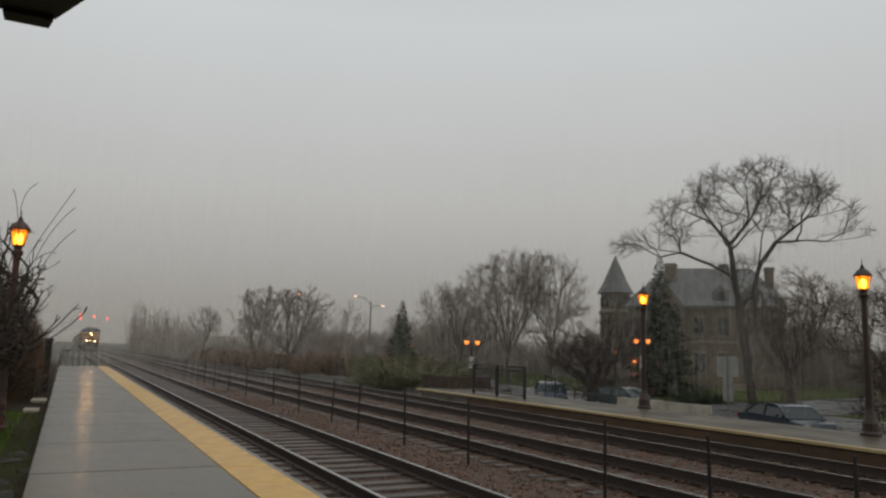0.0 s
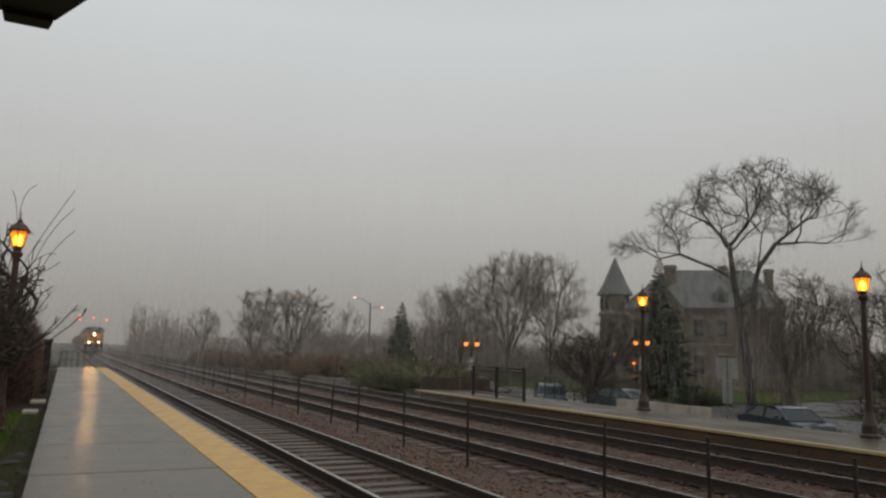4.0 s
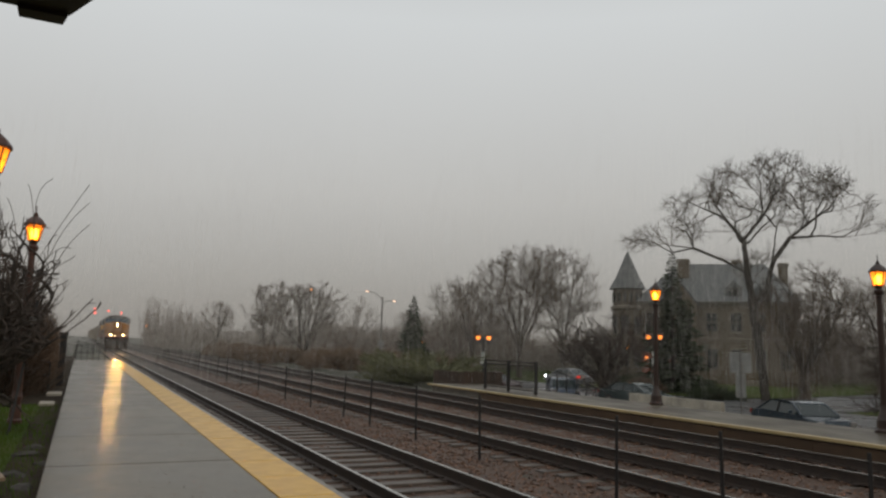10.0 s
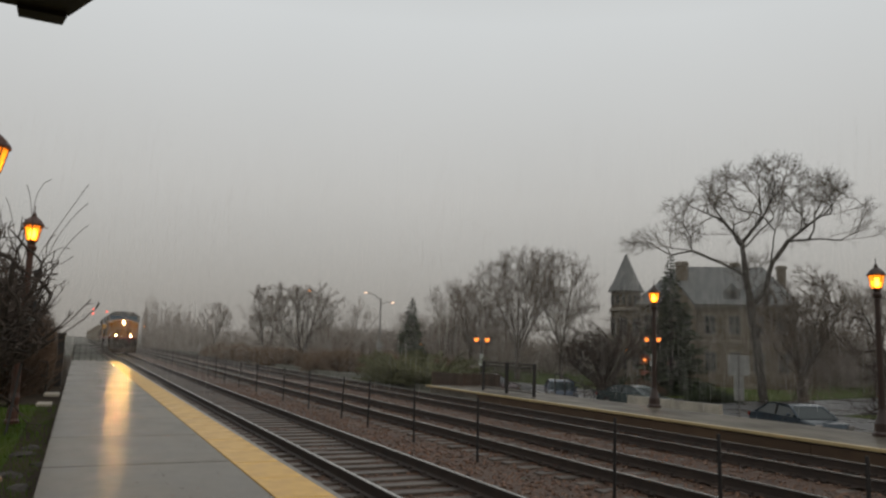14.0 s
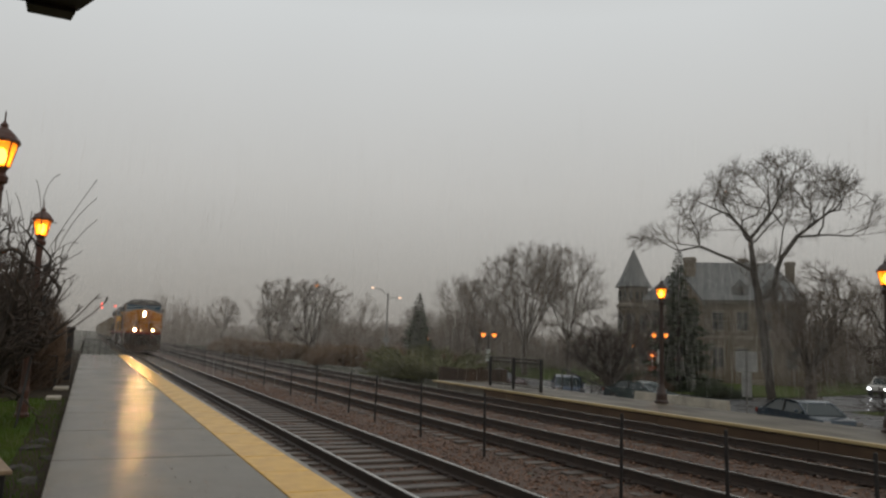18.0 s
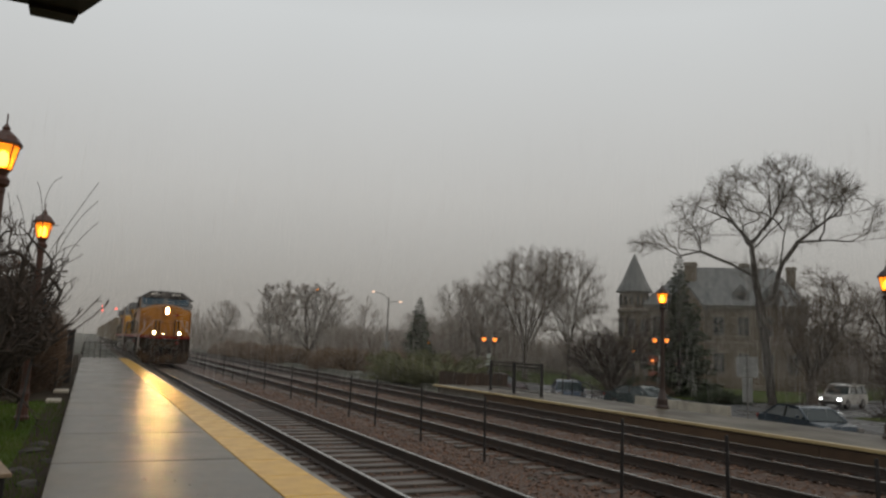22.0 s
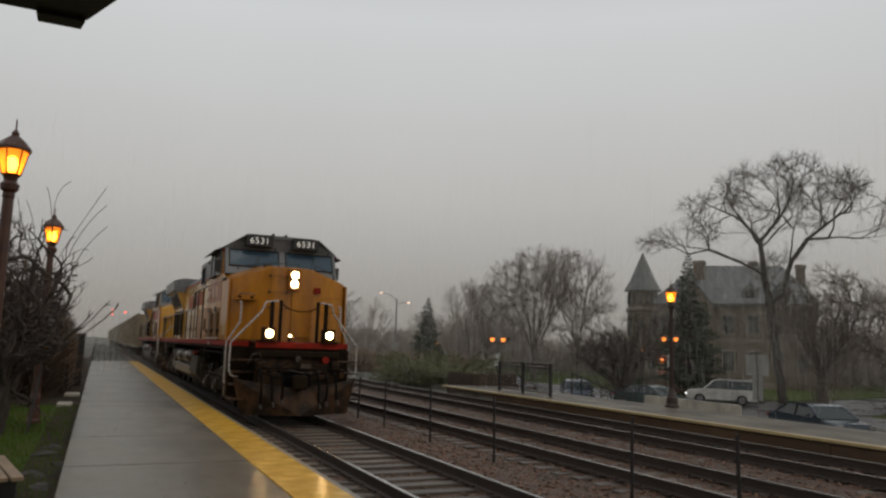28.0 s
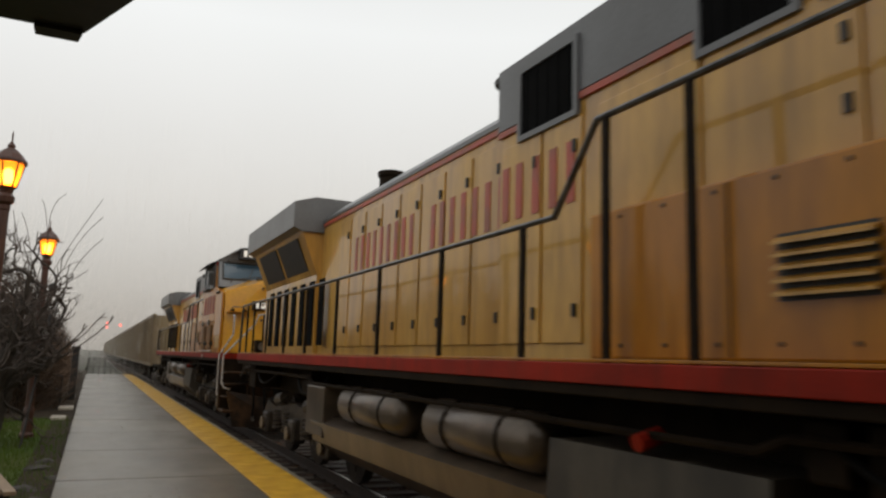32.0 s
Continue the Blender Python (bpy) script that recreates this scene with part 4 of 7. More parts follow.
    # electrical cabinet behind the cab, hood, radiator
    part("blower_cabinet", prism(bmesh.new(), hood_profile(1.12, 1.84, 4.62, 0.08), 5.0, 10.72), ARMOUR_PALE, s, "yellow equipment cabinet")
    part("cabinet_top", prism(bmesh.new(), [(-1.14, 3.97), (-1.14, 4.57), (-1.02, 4.66), (1.02, 4.66), (1.14, 4.57), (1.14, 3.97)], 5.0, 10.74), LOCO_GREY, s, "grey upper panel")
    part("engine_hood", prism(bmesh.new(), hood_profile(1.02, 1.84, 4.34, 0.2), 10.5, 17.2), ARMOUR_PALE, s, "pale yellow engine hood with access doors")
    part("hood_top", prism(bmesh.new(), [(-1.035, 4.1), (-1.035, 4.15), (-0.78, 4.365), (0.78, 4.365), (1.035, 4.15), (1.035, 4.1)], 10.75, 17.2), LOCO_GREY, s)
    for sx in (-1, 1):
        part("upper_red_stripe", new_box(min(sx * 1.12, sx * 1.145), max(sx * 1.12, sx * 1.145), 5.0, 10.74, 3.9, 3.955), LETTER_RED, s)
        part("upper_red_stripe", new_box(min(sx * 1.02, sx * 1.04), max(sx * 1.02, sx * 1.04), 10.75, 17.1, 4.02, 4.075), LETTER_RED, s)
        # side boxes lower behind the cab
        part("lower_cabinet", new_box(min(sx * 1.1, sx * 1.36), max(sx * 1.1, sx * 1.36), 4.9, 9.02, 1.86, 2.86, 0.02), ARMOUR, s, "deeper yellow lower cabinet")
        for y0 in (5.38, 6.92):
            lb = part("vent_backing", new_box(min(sx * 1.36, sx * 1.37), max(sx * 1.36, sx * 1.37), y0, y0 + 0.54, 2.16, 2.5), LOUVRE, s)
            for k in range(5):
                z = 2.18 + 0.065 * k
                part("vent_slat", hexa(bmesh.new(), [(sx * 1.365, y0, z + 0.03), (sx * 1.365, y0 + 0.54, z + 0.03), (sx * 1.42, y0 + 0.54, z), (sx * 1.42, y0, z)], [(sx * 1.365, y0, z + 0.045), (sx * 1.365, y0 + 0.54, z + 0.045), (sx * 1.42, y0 + 0.54, z + 0.015), (sx * 1.42, y0, z + 0.015)]), ARMOUR_PALE, lb)
        # intake screens
        for y0, y1, z0, z1 in ((6.6, 7.25, 3.8, 4.42), (7.48, 8.15, 3.8, 4.42), (9.5, 10.3, 3.82, 4.4)):
            scr = part("intake_screen", new_box(min(sx * 1.13, sx * 1.15), max(sx * 1.13, sx * 1.15), y0, y1, z0, z1), SCREEN, s, "black intake screen")
            for q in ((y0 - 0.05, y0, z0 - 0.05, z1 + 0.05), (y1, y1 + 0.05, z0 - 0.05, z1 + 0.05), (y0, y1, z0 - 0.05, z0), (y0, y1, z1, z1 + 0.05)):
                part("screen_frame", new_box(min(sx * 1.13, sx * 1.17), max(sx * 1.13, sx * 1.17), *q), LOCO_GREY, scr)
            for q in range(5):
                yy = y0 + (y1 - y0) * (q + 0.5) / 5
                part("screen_bar", new_box(min(sx * 1.15, sx * 1.158), max(sx * 1.15, sx * 1.158), yy - 0.012, yy + 0.012, z0, z1), SCREEN, scr)
        part("lifting_eye", rod(bmesh.new(), (sx * 1.1, 8.3, 4.45), (sx * 1.22, 8.3, 4.45), 0.06, seg=10), LOUVRE, s)
        part("lifting_eye", rod(bmesh.new(), (sx * 1.05, 10.76, 4.52), (sx * 1.05, 10.88, 4.52), 0.07, seg=10), LOUVRE, s)
        # cabinet doors with hinge lines and latches
        for y0, y1, z0, z1, xw in [(4.95 + 1.08 * k, 5.98 + 1.08 * k, 2.9, 3.78, 1.12) for k in range(4)] + [(9.42, 9.95, 1.98, 3.78, 1.12), (10.0, 10.65, 1.98, 3.78, 1.12)] + [(10.8 + 0.66 * k, 11.41 + 0.66 * k, 1.98, 3.92, 1.02) for k in range(8)]:
            dr = part("access_door", new_box(min(sx * xw, sx * (xw + 0.022)), max(sx * xw, sx * (xw + 0.022)), y0, y1, z0, z1, 0.008), ARMOUR_PALE, s)
            for zz in (z0 + 0.25, z1 - 0.25):
                part("latch", new_box(min(sx * (xw + 0.02), sx * (xw + 0.045)), max(sx * (xw + 0.02), sx * (xw + 0.045)), y0 + 0.06, y0 + 0.1, zz - 0.05, zz + 0.05), LOUVRE, dr)
        # lettering on the hood stands as plain upright bars of the words' widths
        y = 9.5
        for k, wide in enumerate((0.36, 0.12, 0.34, 0.12, 0.38, 0.38, 0.34, 0.0, 0.36, 0.38, 0.12, 0.36, 0.36)):
            if wide:
                lx = 1.144 if y + wide < 10.72 else 1.042
                for y2 in ((y, y + wide - 0.11) if wide > 0.2 else (y,)):
                    part("lettering_bar", new_box(min(sx * lx, sx * (lx + 0.008)), max(sx * lx, sx * (lx + 0.008)), y2, y2 + 0.11, 3.08, 3.58), LETTER_RED, s, "plain red bar of lettering")
            y += wide + (0.15 if wide else 0.38)
        # radiator grilles below the overhang
        for k in range(7):
            part("radiator_door", new_box(min(sx * 1.1, sx * 1.125), max(sx * 1.1, sx * 1.125), 16.45 + 0.62 * k, 16.75 + 0.62 * k, 2.0, 3.1, 0.01), SCREEN, s, "dark slotted radiator door")
        for k in range(2):
            part("fan_screen", hexa(bmesh.new(), [(sx * 1.12, 17.4 + 1.7 * k, 3.3), (sx * 1.12, 18.9 + 1.7 * k, 3.3), (sx * 1.15, 18.9 + 1.7 * k, 3.3), (sx * 1.15, 17.4 + 1.7 * k, 3.3)], [(sx * 1.36, 17.4 + 1.7 * k, 3.85), (sx * 1.36, 18.9 + 1.7 * k, 3.85), (sx * 1.39, 18.9 + 1.7 * k, 3.85), (sx * 1.39, 17.4 + 1.7 * k, 3.85)]), LOUVRE, s, "black radiator screen")
        # handrail: high beside the cabinet, stepping down to the rear
        part("handrail", pipe(bmesh.new(), [(sx * 1.5, 4.86, 3.46), (sx * 1.5, 8.75, 3.46), (sx * 1.5, 9.25, 2.87), (sx * 1.5, 21.4, 2.87), (sx * 1.5, 21.55, 1.75)], 0.026, 8), RAIL_STEEL, s)
        for y, zt2 in [(6.65, 3.46), (7.9, 3.46), (8.66, 3.46), (9.68, 2.87), (11.15, 2.87), (12.83, 2.87), (14.46, 2.87), (16.01, 2.87), (17.4, 2.87), (18.84, 2.87), (20.1, 2.87), (20.8, 2.87)]:
            part("stanchion", new_box(min(sx * 1.485, sx * 1.515), max(sx * 1.485, sx * 1.515), y - 0.03, y + 0.03, 1.7, zt2), UNDER, s)
        # air tanks, fuel tank
        part("tank_rack", new_box(min(sx * 0.9, sx * 1.2), max(sx * 0.9, sx * 1.2), 9.4, 15.9, 0.95, 1.1), UNDER, s)
        for y0, y1 in ((9.55, 11.6), (12.2, 14.3)):
            at = bmesh.new()
            r0 = 0.235
            prof = [(0.05, 0), (0.16, 0.03), (r0, 0.12), (r0, y1 - y0 - 0.12), (0.16, y1 - y0 - 0.03), (0.05, y1 - y0)]
            lathe(at, prof, 18)
            a_ob = part("air_tank", at, TANK, s, "grimy grey air reservoir", smooth=True)
            a_ob.matrix_basis = pose(sx * 1.27, y0, 1.22, -90, 0, 0)
            for q in (0.5, 1.5):
                part("tank_strap", rod(bmesh.new(), (sx * 1.27, y0 + q - 0.03, 1.22), (sx * 1.27, y0 + q + 0.03, 1.22), 0.243, seg=18), UNDER, s)
    part("fuel_tank", prism(bmesh.new(), [(-1.42, 1.3), (-1.46, 0.72), (-1.2, 0.4), (1.2, 0.4), (1.46, 0.72), (1.42, 1.3)], 7.5, 9.4), TANK_DARK, s, "grimy grey fuel tank")
    part("fuel_tank", prism(bmesh.new(), [(-1.3, 0.98), (-1.46, 0.9), (-1.4, 0.62), (-1.15, 0.42), (1.15, 0.42), (1.4, 0.62), (1.46, 0.9), (1.3, 0.98)], 9.4, 15.6), TANK, s)
    part("battery_box", new_box(-1.45, -0.9, 15.0, 15.9, 0.7, 1.4, 0.02), TANK, s)
    part("fuel_filler", rod(bmesh.new(), (-1.3, 8.4, 1.42), (-1.48, 8.4, 1.37), 0.055, seg=10), LOCO_RED, s)
    rh = bmesh.new()
    prism(rh, [(-1.1, 1.84), (-1.1, 3.2), (-1.38, 3.9), (-1.52, 4.0), (-1.52, 4.4), (-1.2, 4.5), (1.2, 4.5), (1.52, 4.4), (1.52, 4.0), (1.38, 3.9), (1.1, 3.2), (1.1, 1.84)], 17.0, 21.0)
    part("radiator", rh, ARMOUR_PALE, s)
    ro = bmesh.new()
    prism(ro, [(-1.56, 3.98), (-1.56, 4.42), (-1.2, 4.53), (1.2, 4.53), (1.56, 4.42), (1.56, 3.98), (1.4, 3.92), (-1.4, 3.92)], 16.95, 21.05)
    part("radiator_overhang", ro, LOCO_GREY, s, "wide grey winged radiator")
    part("exhaust_pipe", lathe(bmesh.new(), [(0.19, 4.3), (0.19, 4.64), (0.22, 4.67), (0.22, 4.74), (0.17, 4.74), (0.15, 4.5)], 18, (-0.4, 15.47, 0)), UNDER, s, "round sooty exhaust pipe")
    part("dynamic_brake_hump", new_box(-0.6, 0.6, 11.6, 13.4, 4.33, 4.42, 0.03), LOCO_GREY, s)
    # trucks
    sets = []
    for cy in (4.15, 17.35):
        for sx in (-1, 1):
            tf = bmesh.new()
            prism(tf, [(cy - 2.55, 0.75), (cy - 2.3, 0.95), (cy - 1.6, 0.86), (cy - 0.9, 1.0), (cy + 0.9, 1.0), (cy + 1.6, 0.86), (cy + 2.3, 0.95), (cy + 2.55, 0.75), (cy + 2.2, 0.58), (cy + 1.3, 0.7), (cy + 0.6, 0.55), (cy - 0.6, 0.55), (cy - 1.3, 0.7), (cy - 2.2, 0.58)], sx * 1.05, sx * 1.2, "x")
            fr2 = part("truck_frame", tf, TRUCK, s, "grimy cast truck frame")
            for dy in (-2.0, 0, 2.0):
                part("journal_box", new_box(min(sx * 1.08, sx * 1.32), max(sx * 1.08, sx * 1.32), cy + dy - 0.2, cy + dy + 0.2, 0.36, 0.76, 0.05), TRUCK, fr2)
                part("bearing_cap", rod(bmesh.new(), (sx * 1.3, cy + dy, 0.54), (sx * 1.38, cy + dy, 0.54), 0.12, seg=12), TANK, fr2)
            for dy in (-1.35, -0.65, 0.65, 1.35):
                sp = bmesh.new()
                for q in range(5):
                    rod(sp, (sx * 1.2, cy + dy, 0.5 + 0.07 * q), (sx * 1.2, cy + dy, 0.545 + 0.07 * q), 0.1, seg=10)
                part("spring", sp, TRUCK, fr2)
            for dy in (-1.0, 1.0):
                part("brake_cylinder", rod(bmesh.new(), (sx * 1.22, cy + dy - 0.25, 1.08), (sx * 1.22, cy + dy + 0.2, 1.02), 0.12, seg=12), TRUCK, fr2)
                part("brake_pipe", pipe(bmesh.new(), [(sx * 1.3, cy + dy - 0.7, 1.12), (sx * 1.3, cy + dy - 0.2, 0.98), (sx * 1.3, cy + dy + 0.6, 1.02)], 0.018, 5), HOSE, fr2)
        for dy in (-2.0, 0, 2.0):
            sets.append((wheelset(s, cy + dy), cy + dy))
    # pilot, plough, steps, couplers, front handrails
    part("pilot", hexa(bmesh.new(), [(-1.0, 0.1, 0.55), (1.0, 0.1, 0.55), (1.0, 0.5, 0.55), (-1.0, 0.5, 0.55)], [(-1.0, 0.12, 1.62), (1.0, 0.12, 1.62), (1.0, 0.5, 1.62), (-1.0, 0.5, 1.62)]), PILOT, s, "dark pilot plate")
    for sx in (-1, 1):
        part("plough_blade", hexa(bmesh.new(), [(0, -0.42, 0.12), (sx * 1.3, 0.05, 0.12), (sx * 1.3, 0.1, 0.12), (0, -0.36, 0.12)], [(0, -0.25, 0.72), (sx * 1.48, 0.08, 0.95), (sx * 1.48, 0.14, 0.95), (0, -0.18, 0.72)]), PILOT, s, "grimy snow plough blade")
        st = part("step_box", new_box(min(sx * 1.05, sx * 1.55), max(sx * 1.05, sx * 1.55), 0.02, 0.75, 0.45, 0.5, 0.01), PILOT, s)
        for z in (0.78, 1.08, 1.36):
            part("step", new_box(min(sx * 1.05, sx * 1.52), max(sx * 1.05, sx * 1.52), 0.06, 0.7, z, z + 0.035, 0.006), PILOT, st)
        part("step_side", new_box(min(sx * 1.5, sx * 1.54), max(sx * 1.5, sx * 1.54), 0.84, 0.96, 0.45, 1.65), PILOT, st)
        part("front_handrail", pipe(bmesh.new(), [(sx * 1.5, 0.98, 0.72), (sx * 1.57, 0.98, 0.85), (sx * 1.57, 0.98, 1.78), (sx * 1.28, 0.9, 2.3), (sx * 1.28, 0.9, 2.75), (sx * 1.28, 1.02, 2.8)], 0.023, 7), WHITE, s, "chipped white handrail")
        part("front_handrail", pipe(bmesh.new(), [(sx * 1.38, 0.2, 0.98), (sx * 1.52, 0.28, 1.02), (sx * 1.57, 0.32, 1.14), (sx * 1.57, 0.32, 1.78), (sx * 0.9, 0.2, 2.55), (sx * 0.82, 0.16, 2.78), (sx * 0.52, 0.12, 2.82)], 0.023, 7), WHITE, s, "chipped white handrail")
        part("gate_post", new_box(min(sx * 0.42, sx * 0.5), max(sx * 0.42, sx * 0.5), 0.1, 0.16, 1.7, 2.84, 0.01), UNDER, s)
        part("gate_post", new_box(min(sx * 0.62, sx * 0.72), max(sx * 0.62, sx * 0.72), 0.1, 0.16, 1.7, 2.8, 0.01), UNDER, s)
        dl = part("ditch_light", new_box(sx * 0.74 - 0.14, sx * 0.74 + 0.14, 0.1, 0.28, 1.87, 2.17, 0.02), UNDER, s)
        hood = bmesh.new()
        box(hood, sx * 0.74 - 0.14, sx * 0.74 - 0.115, -0.06, 0.1, 1.88, 2.16)
        box(hood, sx * 0.74 + 0.115, sx * 0.74 + 0.14, -0.06, 0.1, 1.88, 2.16)
        box(hood, sx * 0.74 - 0.14, sx * 0.74 + 0.14, -0.06, 0.1, 2.14, 2.17)
        part("light_hood", hood, UNDER, dl)
        lamp_bowl("lens", sx * 0.74, -0.05, 2.02, dl, "glowing warm ditch light", readable)
        part("ditch_light_shelf", new_box(min(sx * 0.55, sx * 0.98), max(sx * 0.55, sx * 0.98), -0.05, 0.3, 1.83, 1.87), UNDER, s)
    part("marker_light", rod(bmesh.new(), (-0.22, 0.02, 1.98), (-0.22, 0.1, 1.98), 0.022, seg=12), HEADLIGHT if readable else STEEL, s, "small lit lamp above the pilot")
    part("marker_bracket", new_box(-0.25, -0.19, 0.08, 0.14, 1.7, 1.98, 0.006), UNDER, s)
    part("gate_chain", pipe(bmesh.new(), [(-0.46, 0.13, 2.76), (-0.25, 0.13, 2.63), (0, 0.13, 2.58), (0.25, 0.13, 2.6), (0.46, 0.13, 2.7)], 0.017, 5), UNDER, s)
    part("anticlimber", new_box(-1.0, 1.0, -0.06, 0.15, 1.46, 1.62, 0.03), UNDER, s)
    for y0, y1 in ((-0.55, 0.3), (21.3, 22.35)):
        cp = bmesh.new()
        box(cp, -0.1, 0.1, y0 + 0.2, y1, 0.78, 1.0, 0.02)
        box(cp, -0.2, 0.14, y0, y0 + 0.28, 0.72, 1.06, 0.05)
        part("coupler", cp, UNDER, s)
    for k, x in enumerate((-0.95, -0.7, -0.45, 0.42, 0.62, 0.85)):
        part("air_hose", pipe(bmesh.new(), [(x, 0.06, 1.12), (x + 0.01, -0.12, 1.14), (x + 0.03, -0.26, 1.02), (x + 0.05, -0.3, 0.8), (x + 0.06, -0.27, 0.6), (x + 0.05 + 0.04 * (k % 2), -0.24, 0.36 + 0.05 * (k % 3))], 0.028, 7), HOSE, s, "hanging rubber brake hose")
        part("hose_coupling", rod(bmesh.new(), (x + 0.05 + 0.04 * (k % 2), -0.24, 0.38 + 0.05 * (k % 3)), (x + 0.07 + 0.04 * (k % 2), -0.26, 0.27 + 0.05 * (k % 3)), 0.034, seg=8), GRIMY_STEEL, s)
    part("cut_lever", pipe(bmesh.new(), [(-1.3, 0.02, 1.15), (-0.6, -0.1, 1.2), (0.6, -0.1, 1.2), (1.3, 0.02, 1.15)], 0.016, 5), HOSE, s)
    # pipes, hoses and boxes hung along the frame
    for sx in (-1, 1):
        for y0, y1, dip in ((1.4, 3.2, 0.3), (4.4, 5.6, 0.22), (5.9, 7.3, 0.26), (15.2, 17.0, 0.3), (18.2, 20.2, 0.25)):
            line = [(sx * (1.32 + 0.1 * math.sin(math.pi * q / 10)), y0 + (y1 - y0) * q / 10, 1.54 - dip * math.sin(math.pi * q / 10)) for q in range(11)]
            part("sag_hose", pipe(bmesh.new(), line, 0.02, 6), HOSE, s)
        part("train_line", pipe(bmesh.new(), [(sx * 1.4, 0.9, 1.5), (sx * 1.4, 7.4, 1.5), (sx * 1.4, 7.6, 1.42), (sx * 1.4, 15.8, 1.42), (sx * 1.4, 16.0, 1.5), (sx * 1.4, 21.0, 1.5)], 0.028, 6), UNDER, s)
        for y0, w0, h0 in ((6.55, 0.5, 0.42), (7.15, 0.22, 0.3), (16.1, 0.5, 0.4), (20.4, 0.6, 0.45)):
            part("frame_box", new_box(min(sx * 0.82, sx * 1.34), max(sx * 0.82, sx * 1.34), y0, y0 + w0, 1.6 - h0, 1.6, 0.02), UNDER, s)
        part("sand_hose", pipe(bmesh.new(), [(sx * 1.2, 1.35, 1.5), (sx * 1.25, 1.3, 0.9), (sx * 1.0, 1.45, 0.3)], 0.02, 6), HOSE, s)
        part("compressor_head", rod(bmesh.new(), (sx * 1.05, 6.95, 1.02), (sx * 1.36, 6.95, 1.02), 0.11, seg=14), TANK, s)
        part("brake_rod", rod(bmesh.new(), (sx * 1.33, 1.8, 0.86), (sx * 1.33, 6.4, 0.84), 0.02, seg=6), HOSE, s)
        loop = [(sx * 1.44, 4.0 + 0.42 * math.cos(math.pi * (1 + q / 8)), 1.3 + 0.36 * math.sin(math.pi * (1 + q / 8))) for q in range(9)]
        part("cable_loop", pipe(bmesh.new(), [(sx * 1.42, 3.58, 1.5)] + loop + [(sx * 1.42, 4.42, 1.5)], 0.018, 6), HOSE, s)
    for k, (x0, x1, z0, sag) in enumerate(((-1.15, -0.2, 1.36, 0.16), (-0.3, 0.75, 1.2, 0.1), (0.35, 1.35, 1.28, 0.08), (-0.9, 0.1, 1.12, 0.14))):
        part("pilot_cable", pipe(bmesh.new(), [(x0 + (x1 - x0) * q / 8, -0.04 - 0.08 * math.sin(math.pi * q / 8), z0 - sag * math.sin(math.pi * q / 8) + 0.12 * (x1 > 1) * q / 8) for q in range(9)], 0.014, 5), GRIMY_STEEL if k == 1 else HOSE, s)
    for x0, y0, z0, w0, h0 in ((-0.98, -0.02, 1.1, 0.2, 0.26), (-0.6, -0.04, 0.8, 0.16, 0.3), (0.5, -0.04, 0.95, 0.3, 0.1), (0.84, -0.02, 1.2, 0.2, 0.2), (1.05, 0.0, 0.98, 0.14, 0.22)):
        part("pilot_bracket", new_box(x0, x0 + w0, y0, 0.14, z0, z0 + h0, 0.02), PILOT, s)
    part("coupler_pocket", new_box(-0.34, 0.34, 0.04, 0.12, 0.62, 1.12, 0.01), SCREEN, s)
    for sx in (-1, 1):
        part("deck_brace", rod(bmesh.new(), (sx * 0.96, 0.04, 1.62), (sx * 0.96, 0.0, 0.75), 0.03, seg=6), UNDER, s)
    part("uncoupling_handle", pipe(bmesh.new(), [(-1.2, -0.05, 1.3), (-1.12, -0.12, 1.52), (-0.96, -0.12, 1.55), (-0.9, -0.1, 1.42), (-1.05, -0.1, 1.38)], 0.02, 6), GRIMY_STEEL, s)
    part("road_plate", new_box(0.05, 0.3, -0.1, 0.1, 1.18, 1.31), TANK, s)
    return s, sets


LOCO_1, SETS_1 = locomotive("locomotive", True)
tagged(LOCO_1, "yellow and grey diesel freight locomotive with lit headlights", "locomotive", "train")
LOCO_2, SETS_2 = locomotive("locomotive", False)
tagged(LOCO_2, "second yellow and grey diesel freight locomotive coupled behind the first", "locomotive", "train")


